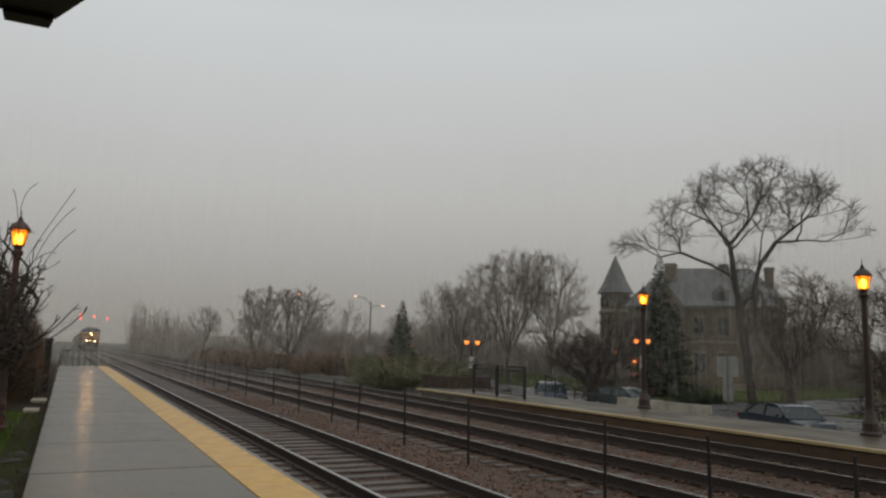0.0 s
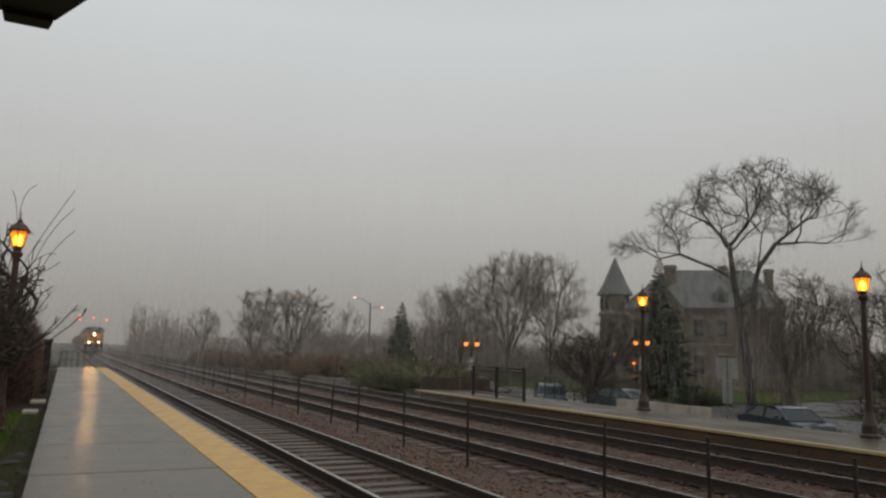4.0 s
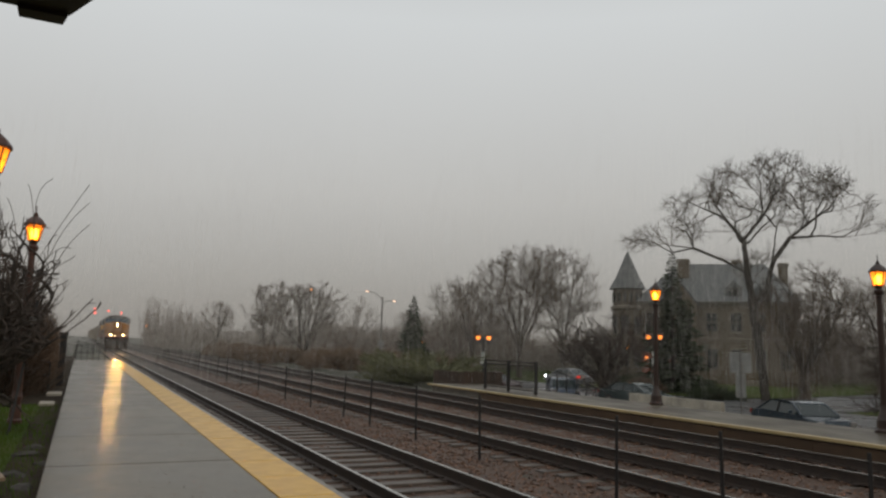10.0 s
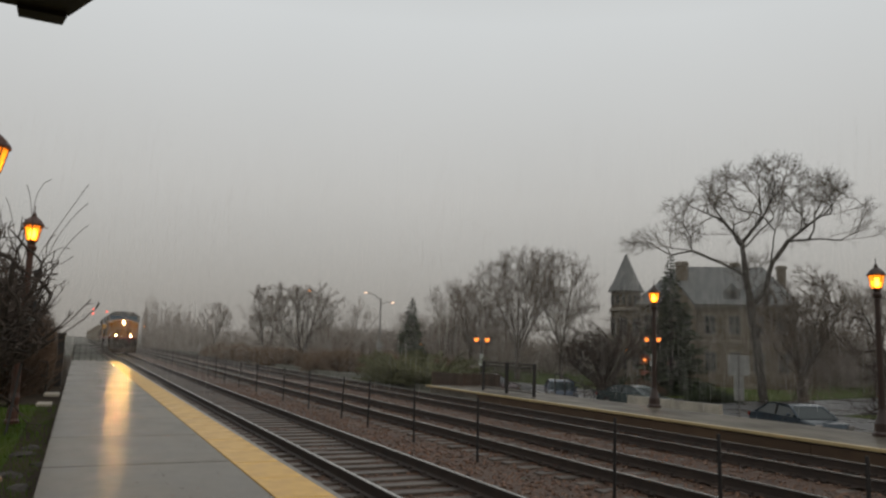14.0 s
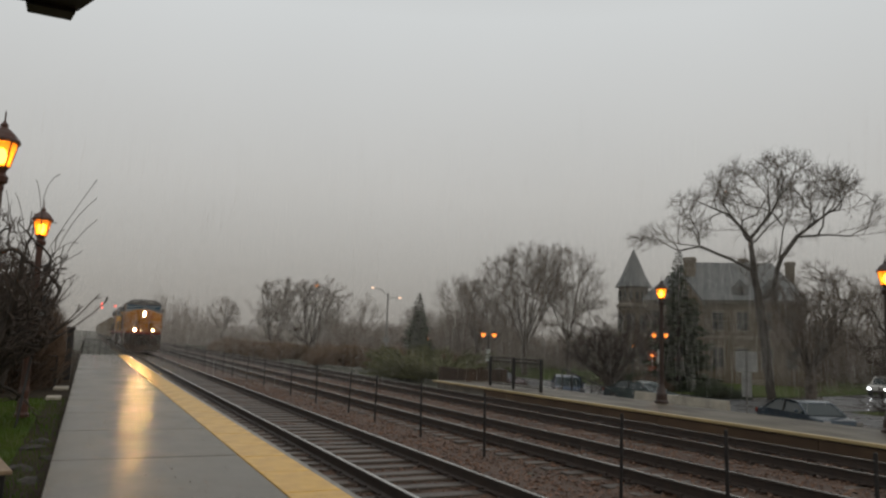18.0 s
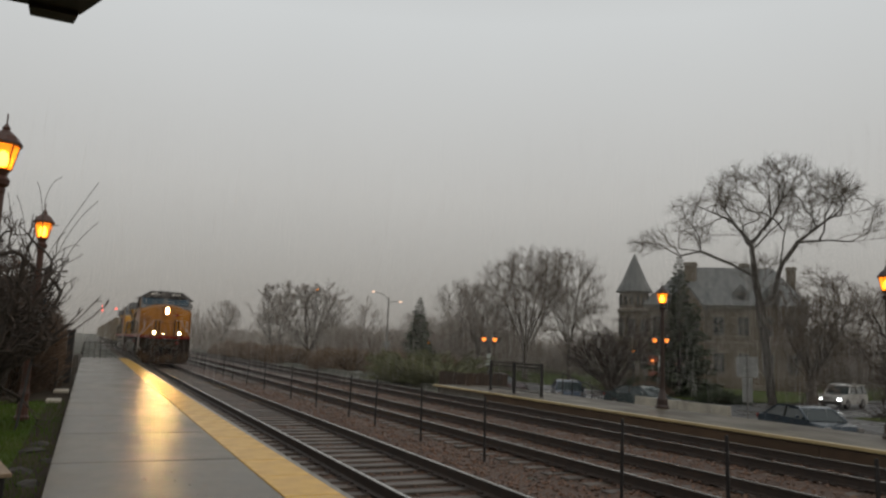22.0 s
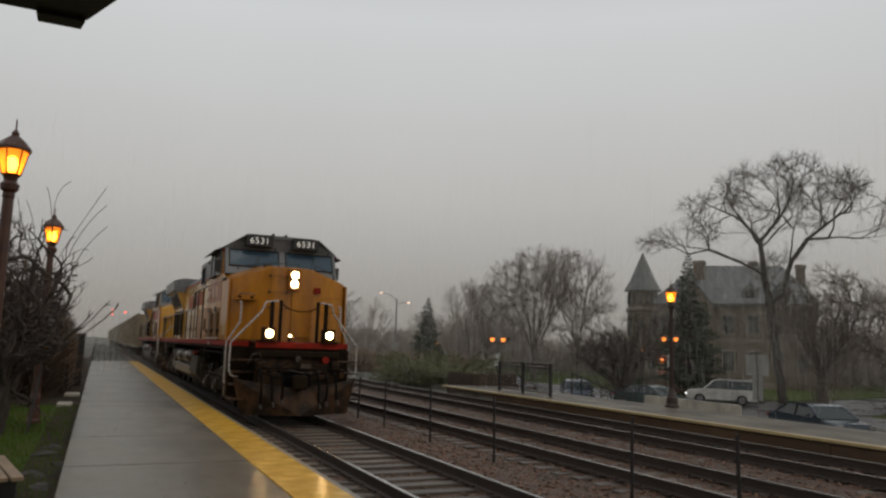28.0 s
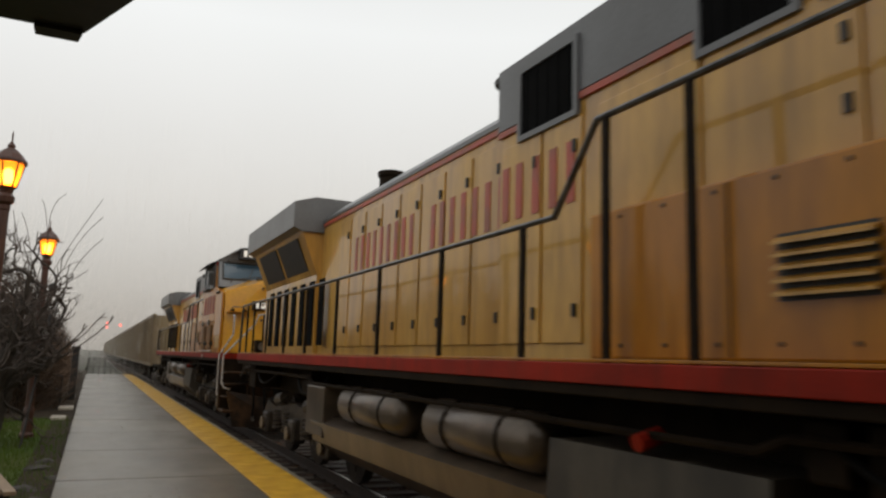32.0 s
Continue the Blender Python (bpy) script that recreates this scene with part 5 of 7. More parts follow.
def hopper():
    s = thing("coal_car")
    L = 15.2
    sides = bmesh.new()
    prism(sides, [(-1.56, 1.15), (-1.58, 3.75), (-1.5, 3.75), (-1.48, 1.2), (1.48, 1.2), (1.5, 3.75), (1.58, 3.75), (1.56, 1.15)], 0.6, L - 0.6)
    part("side", sides, HOPPER_A, s)
    for y in (0.6, L - 0.65):
        part("end", new_box(-1.5, 1.5, y, y + 0.05, 1.2, 3.75), HOPPER_A, s)
    for sx in (-1, 1):
        part("top_chord", new_box(min(sx * 1.48, sx * 1.65), max(sx * 1.48, sx * 1.65), 0.5, L - 0.5, 3.68, 3.83, 0.02), HOPPER_A, s)
        part("side_sill", new_box(min(sx * 1.5, sx * 1.62), max(sx * 1.5, sx * 1.62), 0.4, L - 0.4, 1.05, 1.25, 0.02), HOPPER_A, s)
        for k in range(12):
            y = 0.75 + (L - 1.5) / 11 * k
            part("rib", new_box(min(sx * 1.56, sx * 1.67), max(sx * 1.56, sx * 1.67), y - 0.06, y + 0.06, 1.2, 3.7, 0.01), HOPPER_A, s)
    part("coal", prism(bmesh.new(), [(-1.45, 3.5), (-0.5, 3.85), (0.5, 3.9), (1.45, 3.5)], 0.8, L - 0.8), UNDER, s, "heaped dark coal")
    part("underframe", new_box(-0.4, 0.4, -0.35, L + 0.2, 0.75, 1.1), UNDER, s)
    for cy in (2.0, L - 2.0):
        truck = part("truck_bolster", new_box(-0.95, 0.95, cy - 0.2, cy + 0.2, 0.45, 0.75), UNDER, s)
        for sx in (-1, 1):
            part("side_frame", prism(bmesh.new(), [(cy - 1.2, 0.5), (cy - 0.5, 0.8), (cy + 0.5, 0.8), (cy + 1.2, 0.5), (cy + 0.5, 0.3), (cy - 0.5, 0.3)], sx * 0.95, sx * 1.1, "x"), UNDER, truck)
        for dy in (-0.88, 0.88):
            wb = rod(bmesh.new(), (-0.82, cy + dy, 0.46), (0.82, cy + dy, 0.46), 0.08, seg=8)
            for sx in (-0.75, 0.75):
                rod(wb, (sx - 0.06, cy + dy, 0.46), (sx + 0.06, cy + dy, 0.46), 0.46, seg=20)
            part("wheelset", wb, UNDER, truck)
    return s


CARS = [tagged(hopper(), "long brown-grey ribbed coal hopper car", "freight car", "train")]
CARS += [copy_thing(CARS[0], Matrix()) for _ in range(11)]


# ---- trees ----
def limb_line(pts, step):
    out = [Vector(pts[0])]
    for a, b in zip(pts, pts[1:]):
        a, b = Vector(a), Vector(b)
        n = max(1, round((b - a).length / step))
        out += [a.lerp(b, (i + 1) / n) for i in range(n)]
    return out


def branch_out(limbs, crown, step, seed, density, first, gnarl=0.2, up=0.1, levels=3):
    """Branches that leave the limbs, fork again and again, and stay within the crown's lobes. Gives places and parents."""
    r = random.Random(seed)
    P, parent = [], []
    starts = []
    for n_l, line in enumerate(limbs):
        pts = limb_line(line, step)
        last = -1
        if P:
            d = [(q - pts[0]).length for q in P]
            last = int(np.argmin(d))
            pts = pts[1:] if d[last] < step else pts
        for i, p in enumerate(pts):
            j = 0.1 * step
            P.append(p + Vector((r.uniform(-j, j), r.uniform(-j, j), 0)))
            parent.append(last)
            last = len(P) - 1
            starts.append((last, i == len(pts) - 1))
    mid = Vector((sum(c[0] for c in crown) / len(crown), sum(c[1] for c in crown) / len(crown), min(c[2] for c in crown) - 0.6 * crown[0][5]))

    def inside(p, slack):
        return any(((p.x - c[0]) / c[3]) ** 2 + ((p.y - c[1]) / c[4]) ** 2 + ((p.z - c[2]) / c[5]) ** 2 < slack for c in crown)

    def shoot(k, way, length, level):
        n = max(2, round(length / step))
        for i in range(n):
            way = (way + Vector((r.gauss(0, gnarl), r.gauss(0, gnarl), r.gauss(0, gnarl) + up * 0.3))).normalized()
            p = P[k] + way * step
            if not inside(p, 1.0) and (i or level > 1) and P[k].z > crown[0][2] - crown[0][5]:
                return
            P.append(p)
            parent.append(k)
            k = len(P) - 1
            if level < levels and r.random() < density and i:
                shoot(k, turned(way), length * r.uniform(0.4, 0.7), level + 1)
        if level < levels:
            for _ in range(2):
                shoot(k, turned(way), length * r.uniform(0.35, 0.6), level + 1)

    def turned(way):
        side = way.cross(Vector((r.gauss(0, 1), r.gauss(0, 1), r.gauss(0, 1)))).normalized()
        a = radians(r.uniform(22, 60))
        return (way * math.cos(a) + side * math.sin(a)).normalized()

    for k, end in starts:
        if not end and (not inside(P[k], 1.5) or r.random() > density * 1.5):
            continue
        out = (P[k] - mid).normalized()
        along = (P[k] - P[parent[k]]).normalized() if parent[k] >= 0 else Vector((0, 0, 1))
        for _ in range(2 if end else 1):
            way = along * (0.9 if end else 0.35) + out * 0.55 + Vector((r.gauss(0, 0.45), r.gauss(0, 0.45), r.gauss(0, 0.4) + up))
            shoot(k, way.normalized(), first * r.uniform(0.7, 1.25), 1)
    return np.array([tuple(p) for p in P]), np.array(parent)


def tubes(a, b, ra, rb, sides):
    """Tapered sticks from a to b."""
    d = b - a
    d /= np.linalg.norm(d, axis=1, keepdims=True) + 1e-9
    h = np.where(np.abs(d[:, 2:3]) < 0.9, np.array([[0, 0, 1.0]]), np.array([[1.0, 0, 0]]))
    u = np.cross(d, h)
    u /= np.linalg.norm(u, axis=1, keepdims=True) + 1e-9
    w = np.cross(d, u)
    n = len(a)
    V = np.zeros((n, 2 * sides, 3))
    for k in range(sides):
        c, s = math.cos(2 * math.pi * k / sides), math.sin(2 * math.pi * k / sides)
        o = c * u + s * w
        V[:, k] = a + o * ra[:, None]
        V[:, sides + k] = b + d * rb[:, None] * 0.5 + o * rb[:, None]
    F = np.array([(k, (k + 1) % sides, sides + (k + 1) % sides, sides + k) for k in range(sides)])
    F = (F[None] + (np.arange(n) * 2 * sides)[:, None, None]).reshape(-1, 4)
    return V.reshape(-1, 3).tolist(), F.tolist()


def bare_tree(name, at, rz, limbs, crown, step, seed, density, first, tip=0.012, twigs=3, twig_len=0.5, thick=0.045, power=2.2, bark=BARK, twig=TWIG, up=0.1, scale_r=1.0, finer=1, gnarl=0.2, rise=0.15, levels=3):
    s = thing(name, at, rz)
    N, par = branch_out(limbs, crown, step, seed, density, first, gnarl, up, levels)
    n = len(N)
    rad = np.zeros(n)
    acc = np.zeros(n)
    for k in range(n - 1, -1, -1):
        rad[k] = acc[k] ** (1 / power) if acc[k] > 0 else tip
        if par[k] >= 0:
            acc[par[k]] += rad[k] ** power
    rad *= scale_r
    has = par >= 0
    idx = np.nonzero(has)[0]
    a, b = N[par[idx]], N[idx]
    ra, rb = rad[par[idx]], rad[idx]
    ra = np.minimum(ra, rb * 1.35 + 0.004)
    big = rb > thick
    v, f = tubes(a[big], b[big], ra[big], rb[big], 7)
    raw("trunk", v, f, bark, s, smooth=True)
    r = np.random.RandomState(seed + 5)
    thin = ~big
    # fine twigs on the outer branches
    tips = idx[rad[idx] < thick * 0.6]
    ta, tb, tr1, tr2 = [a[thin]], [b[thin]], [ra[thin]], [rb[thin]]
    for q in range(twigs):
        base = N[tips]
        out = N[tips] - N[par[tips]]
        out /= np.linalg.norm(out, axis=1, keepdims=True) + 1e-9
        d = out * 0.9 + r.normal(0, 0.42, base.shape)
        d[:, 2] += rise
        d /= np.linalg.norm(d, axis=1, keepdims=True)
        L = twig_len * r.uniform(0.4, 1.2, (len(base), 1))
        ta.append(base)
        tb.append(base + d * L)
        tr1.append(np.full(len(base), tip * 0.8 * scale_r))
        tr2.append(np.full(len(base), tip * 0.45 * scale_r))
        for q2 in range(finer):
            d2 = d * 0.6 + r.normal(0, 0.6, base.shape)
            d2 /= np.linalg.norm(d2, axis=1, keepdims=True)
            p2 = base + d * L * r.uniform(0.4, 1.0, L.shape)
            ta.append(p2)
            tb.append(p2 + d2 * L * 0.7)
            tr1.append(np.full(len(base), tip * 0.5 * scale_r))
            tr2.append(np.full(len(base), tip * 0.3 * scale_r))
    v, f = tubes(np.concatenate(ta), np.concatenate(tb), np.concatenate(tr1), np.concatenate(tr2), 3)
    raw("crown", v, f, twig, s)
    return s


# great elm before the mansion
elm_limbs = [
    [(0, 0, 0), (-0.2, 0, 2.5), (-0.5, 0, 5.0), (-0.7, 0, 6.9)],
    [(-0.6, 0, 6.6), (0.2, 0.2, 7.4), (0.7, 0.3, 9.4), (1.8, 0.4, 11.0), (3.7, 0.3, 12.6), (4.6, 0, 13.8)],
    [(1.8, 0.4, 11.0), (3.6, -0.8, 10.9), (4.8, -1, 10.75), (6.6, -1.2, 10.9)],
    [(-0.7, 0, 6.9), (-1.0, -0.2, 9.0), (-1.15, 0, 10.9), (-2.4, 0.4, 12.6), (-4.6, 0.8, 13.8)],
    [(-1.15, 0, 10.9), (0.1, -0.3, 12.4), (0.9, -0.5, 13.9), (1.2, 0, 15.4)],
    [(-1.0, 0, 8.6), (-2.4, -0.5, 9.4), (-4.4, -0.8, 10.3), (-5.8, -0.8, 10.0), (-7.3, -0.6, 10.9), (-8.9, -0.4, 11.1)],
    [(-0.9, 0, 9.4), (-1.3, 2.2, 11), (-1.5, 4, 12.5)],
    [(0.5, 0.3, 8.8), (0.9, -2.4, 11), (1.2, -4, 12.4)],
    [(-5.8, -0.8, 10.0), (-6.4, 0.6, 11.2), (-7.2, 1.2, 11.9)],
    [(-4.4, -0.8, 10.3), (-4.9, 0.8, 11.8), (-5.9, 1.2, 13.2)],
    [(-2.4, 0.4, 12.6), (-3.2, 0.2, 14.0), (-3.5, 0, 15.0)],
    [(-4.6, 0.8, 13.8), (-5.6, 0.6, 14.0)],
    [(3.7, 0.3, 12.6), (5.2, 0.6, 12.9), (6.2, 0.4, 13.2)],
    [(4.8, -1, 10.75), (5.7, 0.4, 11.5), (6.6, 1.0, 12.2)],
]
elm_lobes = ((-7.3, 0, 10.9, 2.0, 2.2, 1.1), (-4.6, 0, 12.8, 2.0, 3.8, 1.9), (-2.0, 0, 14.2, 2.4, 4.4, 2.1), (0.9, 0, 14.6, 2.3, 4.6, 2.0), (3.6, 0, 13.8, 2.2, 4.0, 1.7), (5.3, 0, 12.7, 1.6, 3.0, 1.3),
             (5.9, 0, 11.2, 1.9, 2.4, 0.7), (-4.6, 0, 11.1, 1.9, 3.2, 1.0), (-1.4, 0, 12.0, 2.4, 4.8, 1.6), (1.9, 0, 12.2, 2.4, 4.8, 1.6))
tagged(bare_tree("elm_tree", (41.3, 34.8, -1.32), -49.9, elm_limbs, elm_lobes, 0.34, 12, 0.3, 3.2, tip=0.0064, twigs=3, twig_len=0.55, thick=0.035, power=1.9, scale_r=1.5, gnarl=0.24, up=0.15, rise=0.2, finer=1, levels=4, bark=ELM_BARK, twig=ELM_TWIG),
       "great bare elm with a spreading umbrella crown", "tree")


def round_tree(name, at, h, w, seed, density=0.35, stems=1, bark=BARK, twig=TWIG, fork=0.28, step=None, tip=0.010, twigs=2, base=0.3, rz=0.0, gnarl=0.2, up=0.12, rise=0.25, limbs_n=8, lean=0.72, levels=3, scale_r=1.0):
    """A bare tree: one or more stems, limbs that fan out and up, and a crown of uneven lobes."""
    st = step or h * 0.033
    r = random.Random(seed)
    limbs = []
    for k in range(stems):
        a = 2 * math.pi * (k + r.random() * 0.5) / stems
        o = 0.0 if stems == 1 else 0.14 * w
        c, n = math.cos(a), math.sin(a)
        limbs.append([(0.1 * o * c, 0.1 * o * n, 0), (0.4 * o * c, 0.4 * o * n, h * fork * 0.6), (o * c, o * n, h * fork)])
        for q in range(max(2, round(limbs_n / stems))):
            b = a + (2.4 * q + r.uniform(-0.5, 0.5) if stems == 1 else r.uniform(-0.9, 0.9))
            reach = w * lean * r.uniform(0.35, 1.35)
            top = h * (0.95 - 0.42 * reach / w * r.uniform(0.6, 1.2))
            z0 = h * fork * r.uniform(0.8, 1.0)
            d = (math.cos(b), math.sin(b))
            limbs.append([(o * c * z0 / (h * fork), o * n * z0 / (h * fork), z0), (o * c + d[0] * reach * 0.45, o * n + d[1] * reach * 0.45, z0 + (top - z0) * 0.4), (o * c + d[0] * reach * 0.8, o * n + d[1] * reach * 0.8, z0 + (top - z0) * 0.75), (o * c + d[0] * reach, o * n + d[1] * reach, top)])
    cz, ch = h * (1 + base) / 2, h * (1 - base) / 2
    crown = [(0, 0, cz, 0.72 * w, 0.72 * w, 0.78 * ch)]
    for k in range(9):
        a, e = r.uniform(0, 6.28), r.uniform(-0.5, 1.2)
        crown.append((0.55 * w * math.cos(a) * math.cos(e), 0.55 * w * math.sin(a) * math.cos(e), cz + 0.6 * ch * math.sin(e), 0.46 * w, 0.46 * w, 0.42 * ch))
    return bare_tree(name, at, rz, limbs, crown, st, seed, density, h * 0.2, tip=tip, twigs=twigs, twig_len=h * 0.045, power=2.0, thick=h * 0.0035, bark=bark, twig=twig, gnarl=gnarl, up=up, rise=rise, levels=levels, scale_r=scale_r)


# two steps of distance haze, carried by the bark and twig colours
HAZE_MID = dict(bark=BARK_FAR, twig=TWIG_FAR)
HAZE_FAR = dict(bark=BARK_FAR, twig=TWIG_MIST)
tagged(round_tree("bare_tree", (22.2, 97.0, -0.5), 10.4, 3.5, 21, 0.32, 2, fork=0.22, tip=0.015, twigs=4, base=0.12, **HAZE_MID), "rounded multi-stemmed bare tree beyond the tracks", "tree", "bare trees")
tagged(round_tree("bare_tree", (28.2, 101.2, -0.5), 11.6, 6.4, 22, 0.32, 4, fork=0.16, tip=0.015, twigs=4, base=0.1, limbs_n=12, **HAZE_MID), "wide rounded bare tree beyond the tracks", "tree", "bare trees")
tagged(round_tree("bare_tree", (20.7, 128.3, -0.5), 9.2, 3.4, 23, 0.36, 1, tip=0.013, **HAZE_FAR), "small misty bare tree far down the line", "tree", "bare trees")
tagged(round_tree("bare_tree", (46.9, 131.9, -0.5), 11.4, 5, 24, 0.36, 2, tip=0.017, **HAZE_FAR), "bare tree far down the street, paled by haze", "tree", "bare trees")
tagged(round_tree("bare_tree", (43.2, 84.6, -0.8), 12.2, 4.0, 25, 0.36, 1, tip=0.011, **HAZE_MID), "bare street tree, paled by haze", "tree", "bare trees")
tagged(round_tree("bare_tree", (49.5, 86.9, -1.0), 13.0, 4.0, 26, 0.36, 1, tip=0.011, **HAZE_MID), "bare street tree, paled by haze", "tree", "bare trees")
tagged(round_tree("bare_tree", (48.8, 109.6, -0.5), 9, 4, 27, 0.36, 2, tip=0.014, **HAZE_FAR), "bare street tree, paled by haze", "tree", "bare trees")
tagged(round_tree("bare_tree", (40.0, 63.5, -1.32), 14.2, 5.6, 28, 0.32, 1, fork=0.22, tip=0.0115, base=0.12, limbs_n=11, twigs=4, **HAZE_MID), "tall bare tree with a dense fine crown", "tree", "bare trees")
tagged(round_tree("bare_tree", (46.6, 65.2, -1.32), 15.4, 4.2, 29, 0.3, 1, fork=0.22, tip=0.0115, base=0.12, twigs=3, **HAZE_MID), "tall thin bare tree with pale limbs", "tree", "bare trees")
tagged(round_tree("bare_tree", (36.0, 66.0, -1.0), 10.5, 5.0, 30, 0.3, 1, fork=0.2, tip=0.0105, base=0.1, **HAZE_MID), "tall bare tree behind the car park", "tree", "bare trees")
tagged(round_tree("bare_tree", (42.8, 33.0, -1.32), 9.4, 3.7, 31, 0.4, 1, fork=0.2, tip=0.014, base=0.12, twigs=3, **HAZE_MID), "dark dense bare tree on the lawn", "tree", "bare trees")
tagged(round_tree("bare_tree", (62, 40.5, -1.32), 10.5, 4.2, 32, 0.36, 1, fork=0.25, tip=0.011, base=0.2, **HAZE_MID), "bare tree along the side road", "tree", "bare trees")
tagged(round_tree("bare_tree", (77.9, 54.4, -1.3), 13, 5, 33, 0.36, 1, tip=0.013, **HAZE_MID), "bare tree behind the mansion", "tree", "bare trees")
tagged(round_tree("crabapple_tree", (27.85, 34.7, -1.32), 6.9, 3.6, 34, 0.34, 1, fork=0.16, tip=0.013, base=0.1, twigs=2, gnarl=0.34, up=0.05, limbs_n=11, lean=0.85, scale_r=1.0), "dark gnarled bare crabapple beside the car park", "tree", "crabapples")
tagged(round_tree("crabapple_tree", (29.6, 17.2, -1.32), 7.0, 4.6, 35, 0.36, 2, fork=0.16, tip=0.014, base=0.1, twigs=3, gnarl=0.36, up=0.0, limbs_n=10, lean=0.85, scale_r=0.85), "dark bare crabapple with long low branches", "tree", "crabapples")

# far woods: masses of upright bare stems and twigs
def woods(count, seed, az0, az1, d0, d1, h0, h1, material, label):
    r = np.random.RandomState(seed)
    fa, fb, fr = [], [], []
    for k in range(count):
        az = radians(r.uniform(az0, az1))
        dist = r.uniform(d0, d1)
        h = r.uniform(h0, h1) * (0.75 + 0.3 * math.sin(az * 23) * math.sin(az * 7 + 1))
        base = np.array((dist * math.sin(az), dist * math.cos(az), -1.0))
        top = base + (r.normal(0, 0.7), r.normal(0, 0.7), h)
        fa.append(base)
        fb.append(top)
        fr.append(0.00035 * dist)
        for q in range(6):
            p = base + (top - base) * r.uniform(0.2, 0.95)
            fa.append(p)
            fb.append(p + (r.normal(0, 0.9), r.normal(0, 0.9), r.uniform(0.3, 1.6)))
            fr.append(0.00025 * dist)
    fa, fb, fr = np.array(fa), np.array(fb), np.array(fr)
    fv, ff = tubes(fa, fb, fr, fr * 0.4, 3)
    return tagged(raw("far_woods", fv, ff, material), label, "woods", kind="stuff")


# stems take the haze-lightened twig colours
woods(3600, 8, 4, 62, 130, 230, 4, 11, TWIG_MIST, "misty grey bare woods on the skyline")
woods(2200, 9, 17, 41, 88, 118, 2.5, 7.5, TWIG_MIST, "bare thicket behind the street, paled by haze")
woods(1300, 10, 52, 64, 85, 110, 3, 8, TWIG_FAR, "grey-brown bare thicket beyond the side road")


# heavy rain as still hair-fine streaks, added to haze the distance; catch the headlights
def rain(count, seed, d0, d1, z0, z1):
    r = np.random.RandomState(seed)
    dist = np.sqrt(r.uniform(d0 * d0, d1 * d1, count))
    az = np.radians(r.uniform(-8, 60, count))
    turn = r.uniform(0, math.pi, count)
    a = np.stack([dist * np.sin(az), dist * np.cos(az), r.uniform(z0, z1, count)], 1)
    b = a + np.stack([r.normal(0.03, 0.015, count), r.normal(0, 0.015, count), r.uniform(0.8, 1.8, count)], 1)
    side = np.stack([np.cos(turn), np.sin(turn), np.zeros(count)], 1) * 0.0009
    v = np.stack([a - side, a + side, b], 1).reshape(-1, 3)
    me = bpy.data.meshes.new("rain")
    me.vertices.add(3 * count)
    me.vertices.foreach_set("co", v.astype(np.float32).ravel())
    me.loops.add(3 * count)
    me.loops.foreach_set("vertex_index", np.arange(3 * count, dtype=np.int32))
    me.polygons.add(count)
    me.polygons.foreach_set("loop_start", np.arange(0, 3 * count, 3, dtype=np.int32))
    me.update(calc_edges=True)
    me.materials.append(RAIN)
    return tagged(new("rain", me), "heavy grey rain added to haze the distance", "rain", kind="stuff")


rain(640000, 77, 27, 190, -0.6, 10.0)


# ---- conifers and shrubs ----
def spruce(at, h, w, seed, material=NEEDLE):
    s = thing("spruce_tree", at)
    part("trunk", rod(bmesh.new(), (0, 0, 0), (0, 0, h * 0.98), 0.02 * h, 0.02, 8), BARK, s)
    r = np.random.RandomState(seed)
    V, F = [], []
    size = 0.45 + 0.045 * h

    def quad(p, d, up, L, W):
        side = np.cross(d, up)
        side /= np.linalg.norm(side) + 1e-9
        i = len(V)
        V.extend([p - side * W * 0.3, p + side * W * 0.3, p + d * L + side * W * 0.5, p + d * L * 1.2, p + d * L - side * W * 0.5])
        F.append((i, i + 1, i + 2, i + 3, i + 4))

    z = h * 0.06
    while z < h * 0.99:
        f = 1 - z / h
        reach = w * (0.015 + 0.985 * f) * r.uniform(0.85, 1.2)
        for k in range(9 + int(9 * f)):
            a = r.uniform(0, 6.28)
            d = np.array((math.cos(a), math.sin(a), 0.3 - 0.75 * f))
            d /= np.linalg.norm(d)
            L = reach * r.uniform(0.45, 1.25)
            m = max(2, int(L / 0.26))
            for q in range(m):
                t = 1 - (q + 0.3) / m * 0.85
                p = np.array((0, 0, z)) + d * L * t + (0, 0, 0.2 * L * t * t)
                for sgn in (-1, 1, 0):
                    b = a + sgn * r.uniform(0.3, 0.9)
                    dd = np.array((math.cos(b), math.sin(b), r.uniform(-0.6, 0.15)))
                    quad(p, dd / np.linalg.norm(dd), np.array((r.normal(0, 0.6), r.normal(0, 0.6), 1.0)), r.uniform(0.3, 0.6) * size * (0.3 + 0.7 * min(1, 2 * f)), 0.2 * size * (0.3 + 0.7 * min(1, 2 * f)))
        z += 0.02 * h + 0.03
    raw("crown", [tuple(v) for v in V], F, material, s)
    return s


tagged(spruce((40.8, 42.8, -1.32), 10.9, 2.5, 5), "dark green spruce in front of the mansion", "tree", "conifers")
tagged(spruce((30.4, 68.6, -0.6), 7.4, 1.9, 6, NEEDLE), "small dark evergreen beyond the tracks", "tree", "conifers")
tagged(spruce((31.5, 70.5, -0.6), 4.2, 1.6, 9, NEEDLE), "small dark evergreen beyond the tracks", "tree", "conifers")


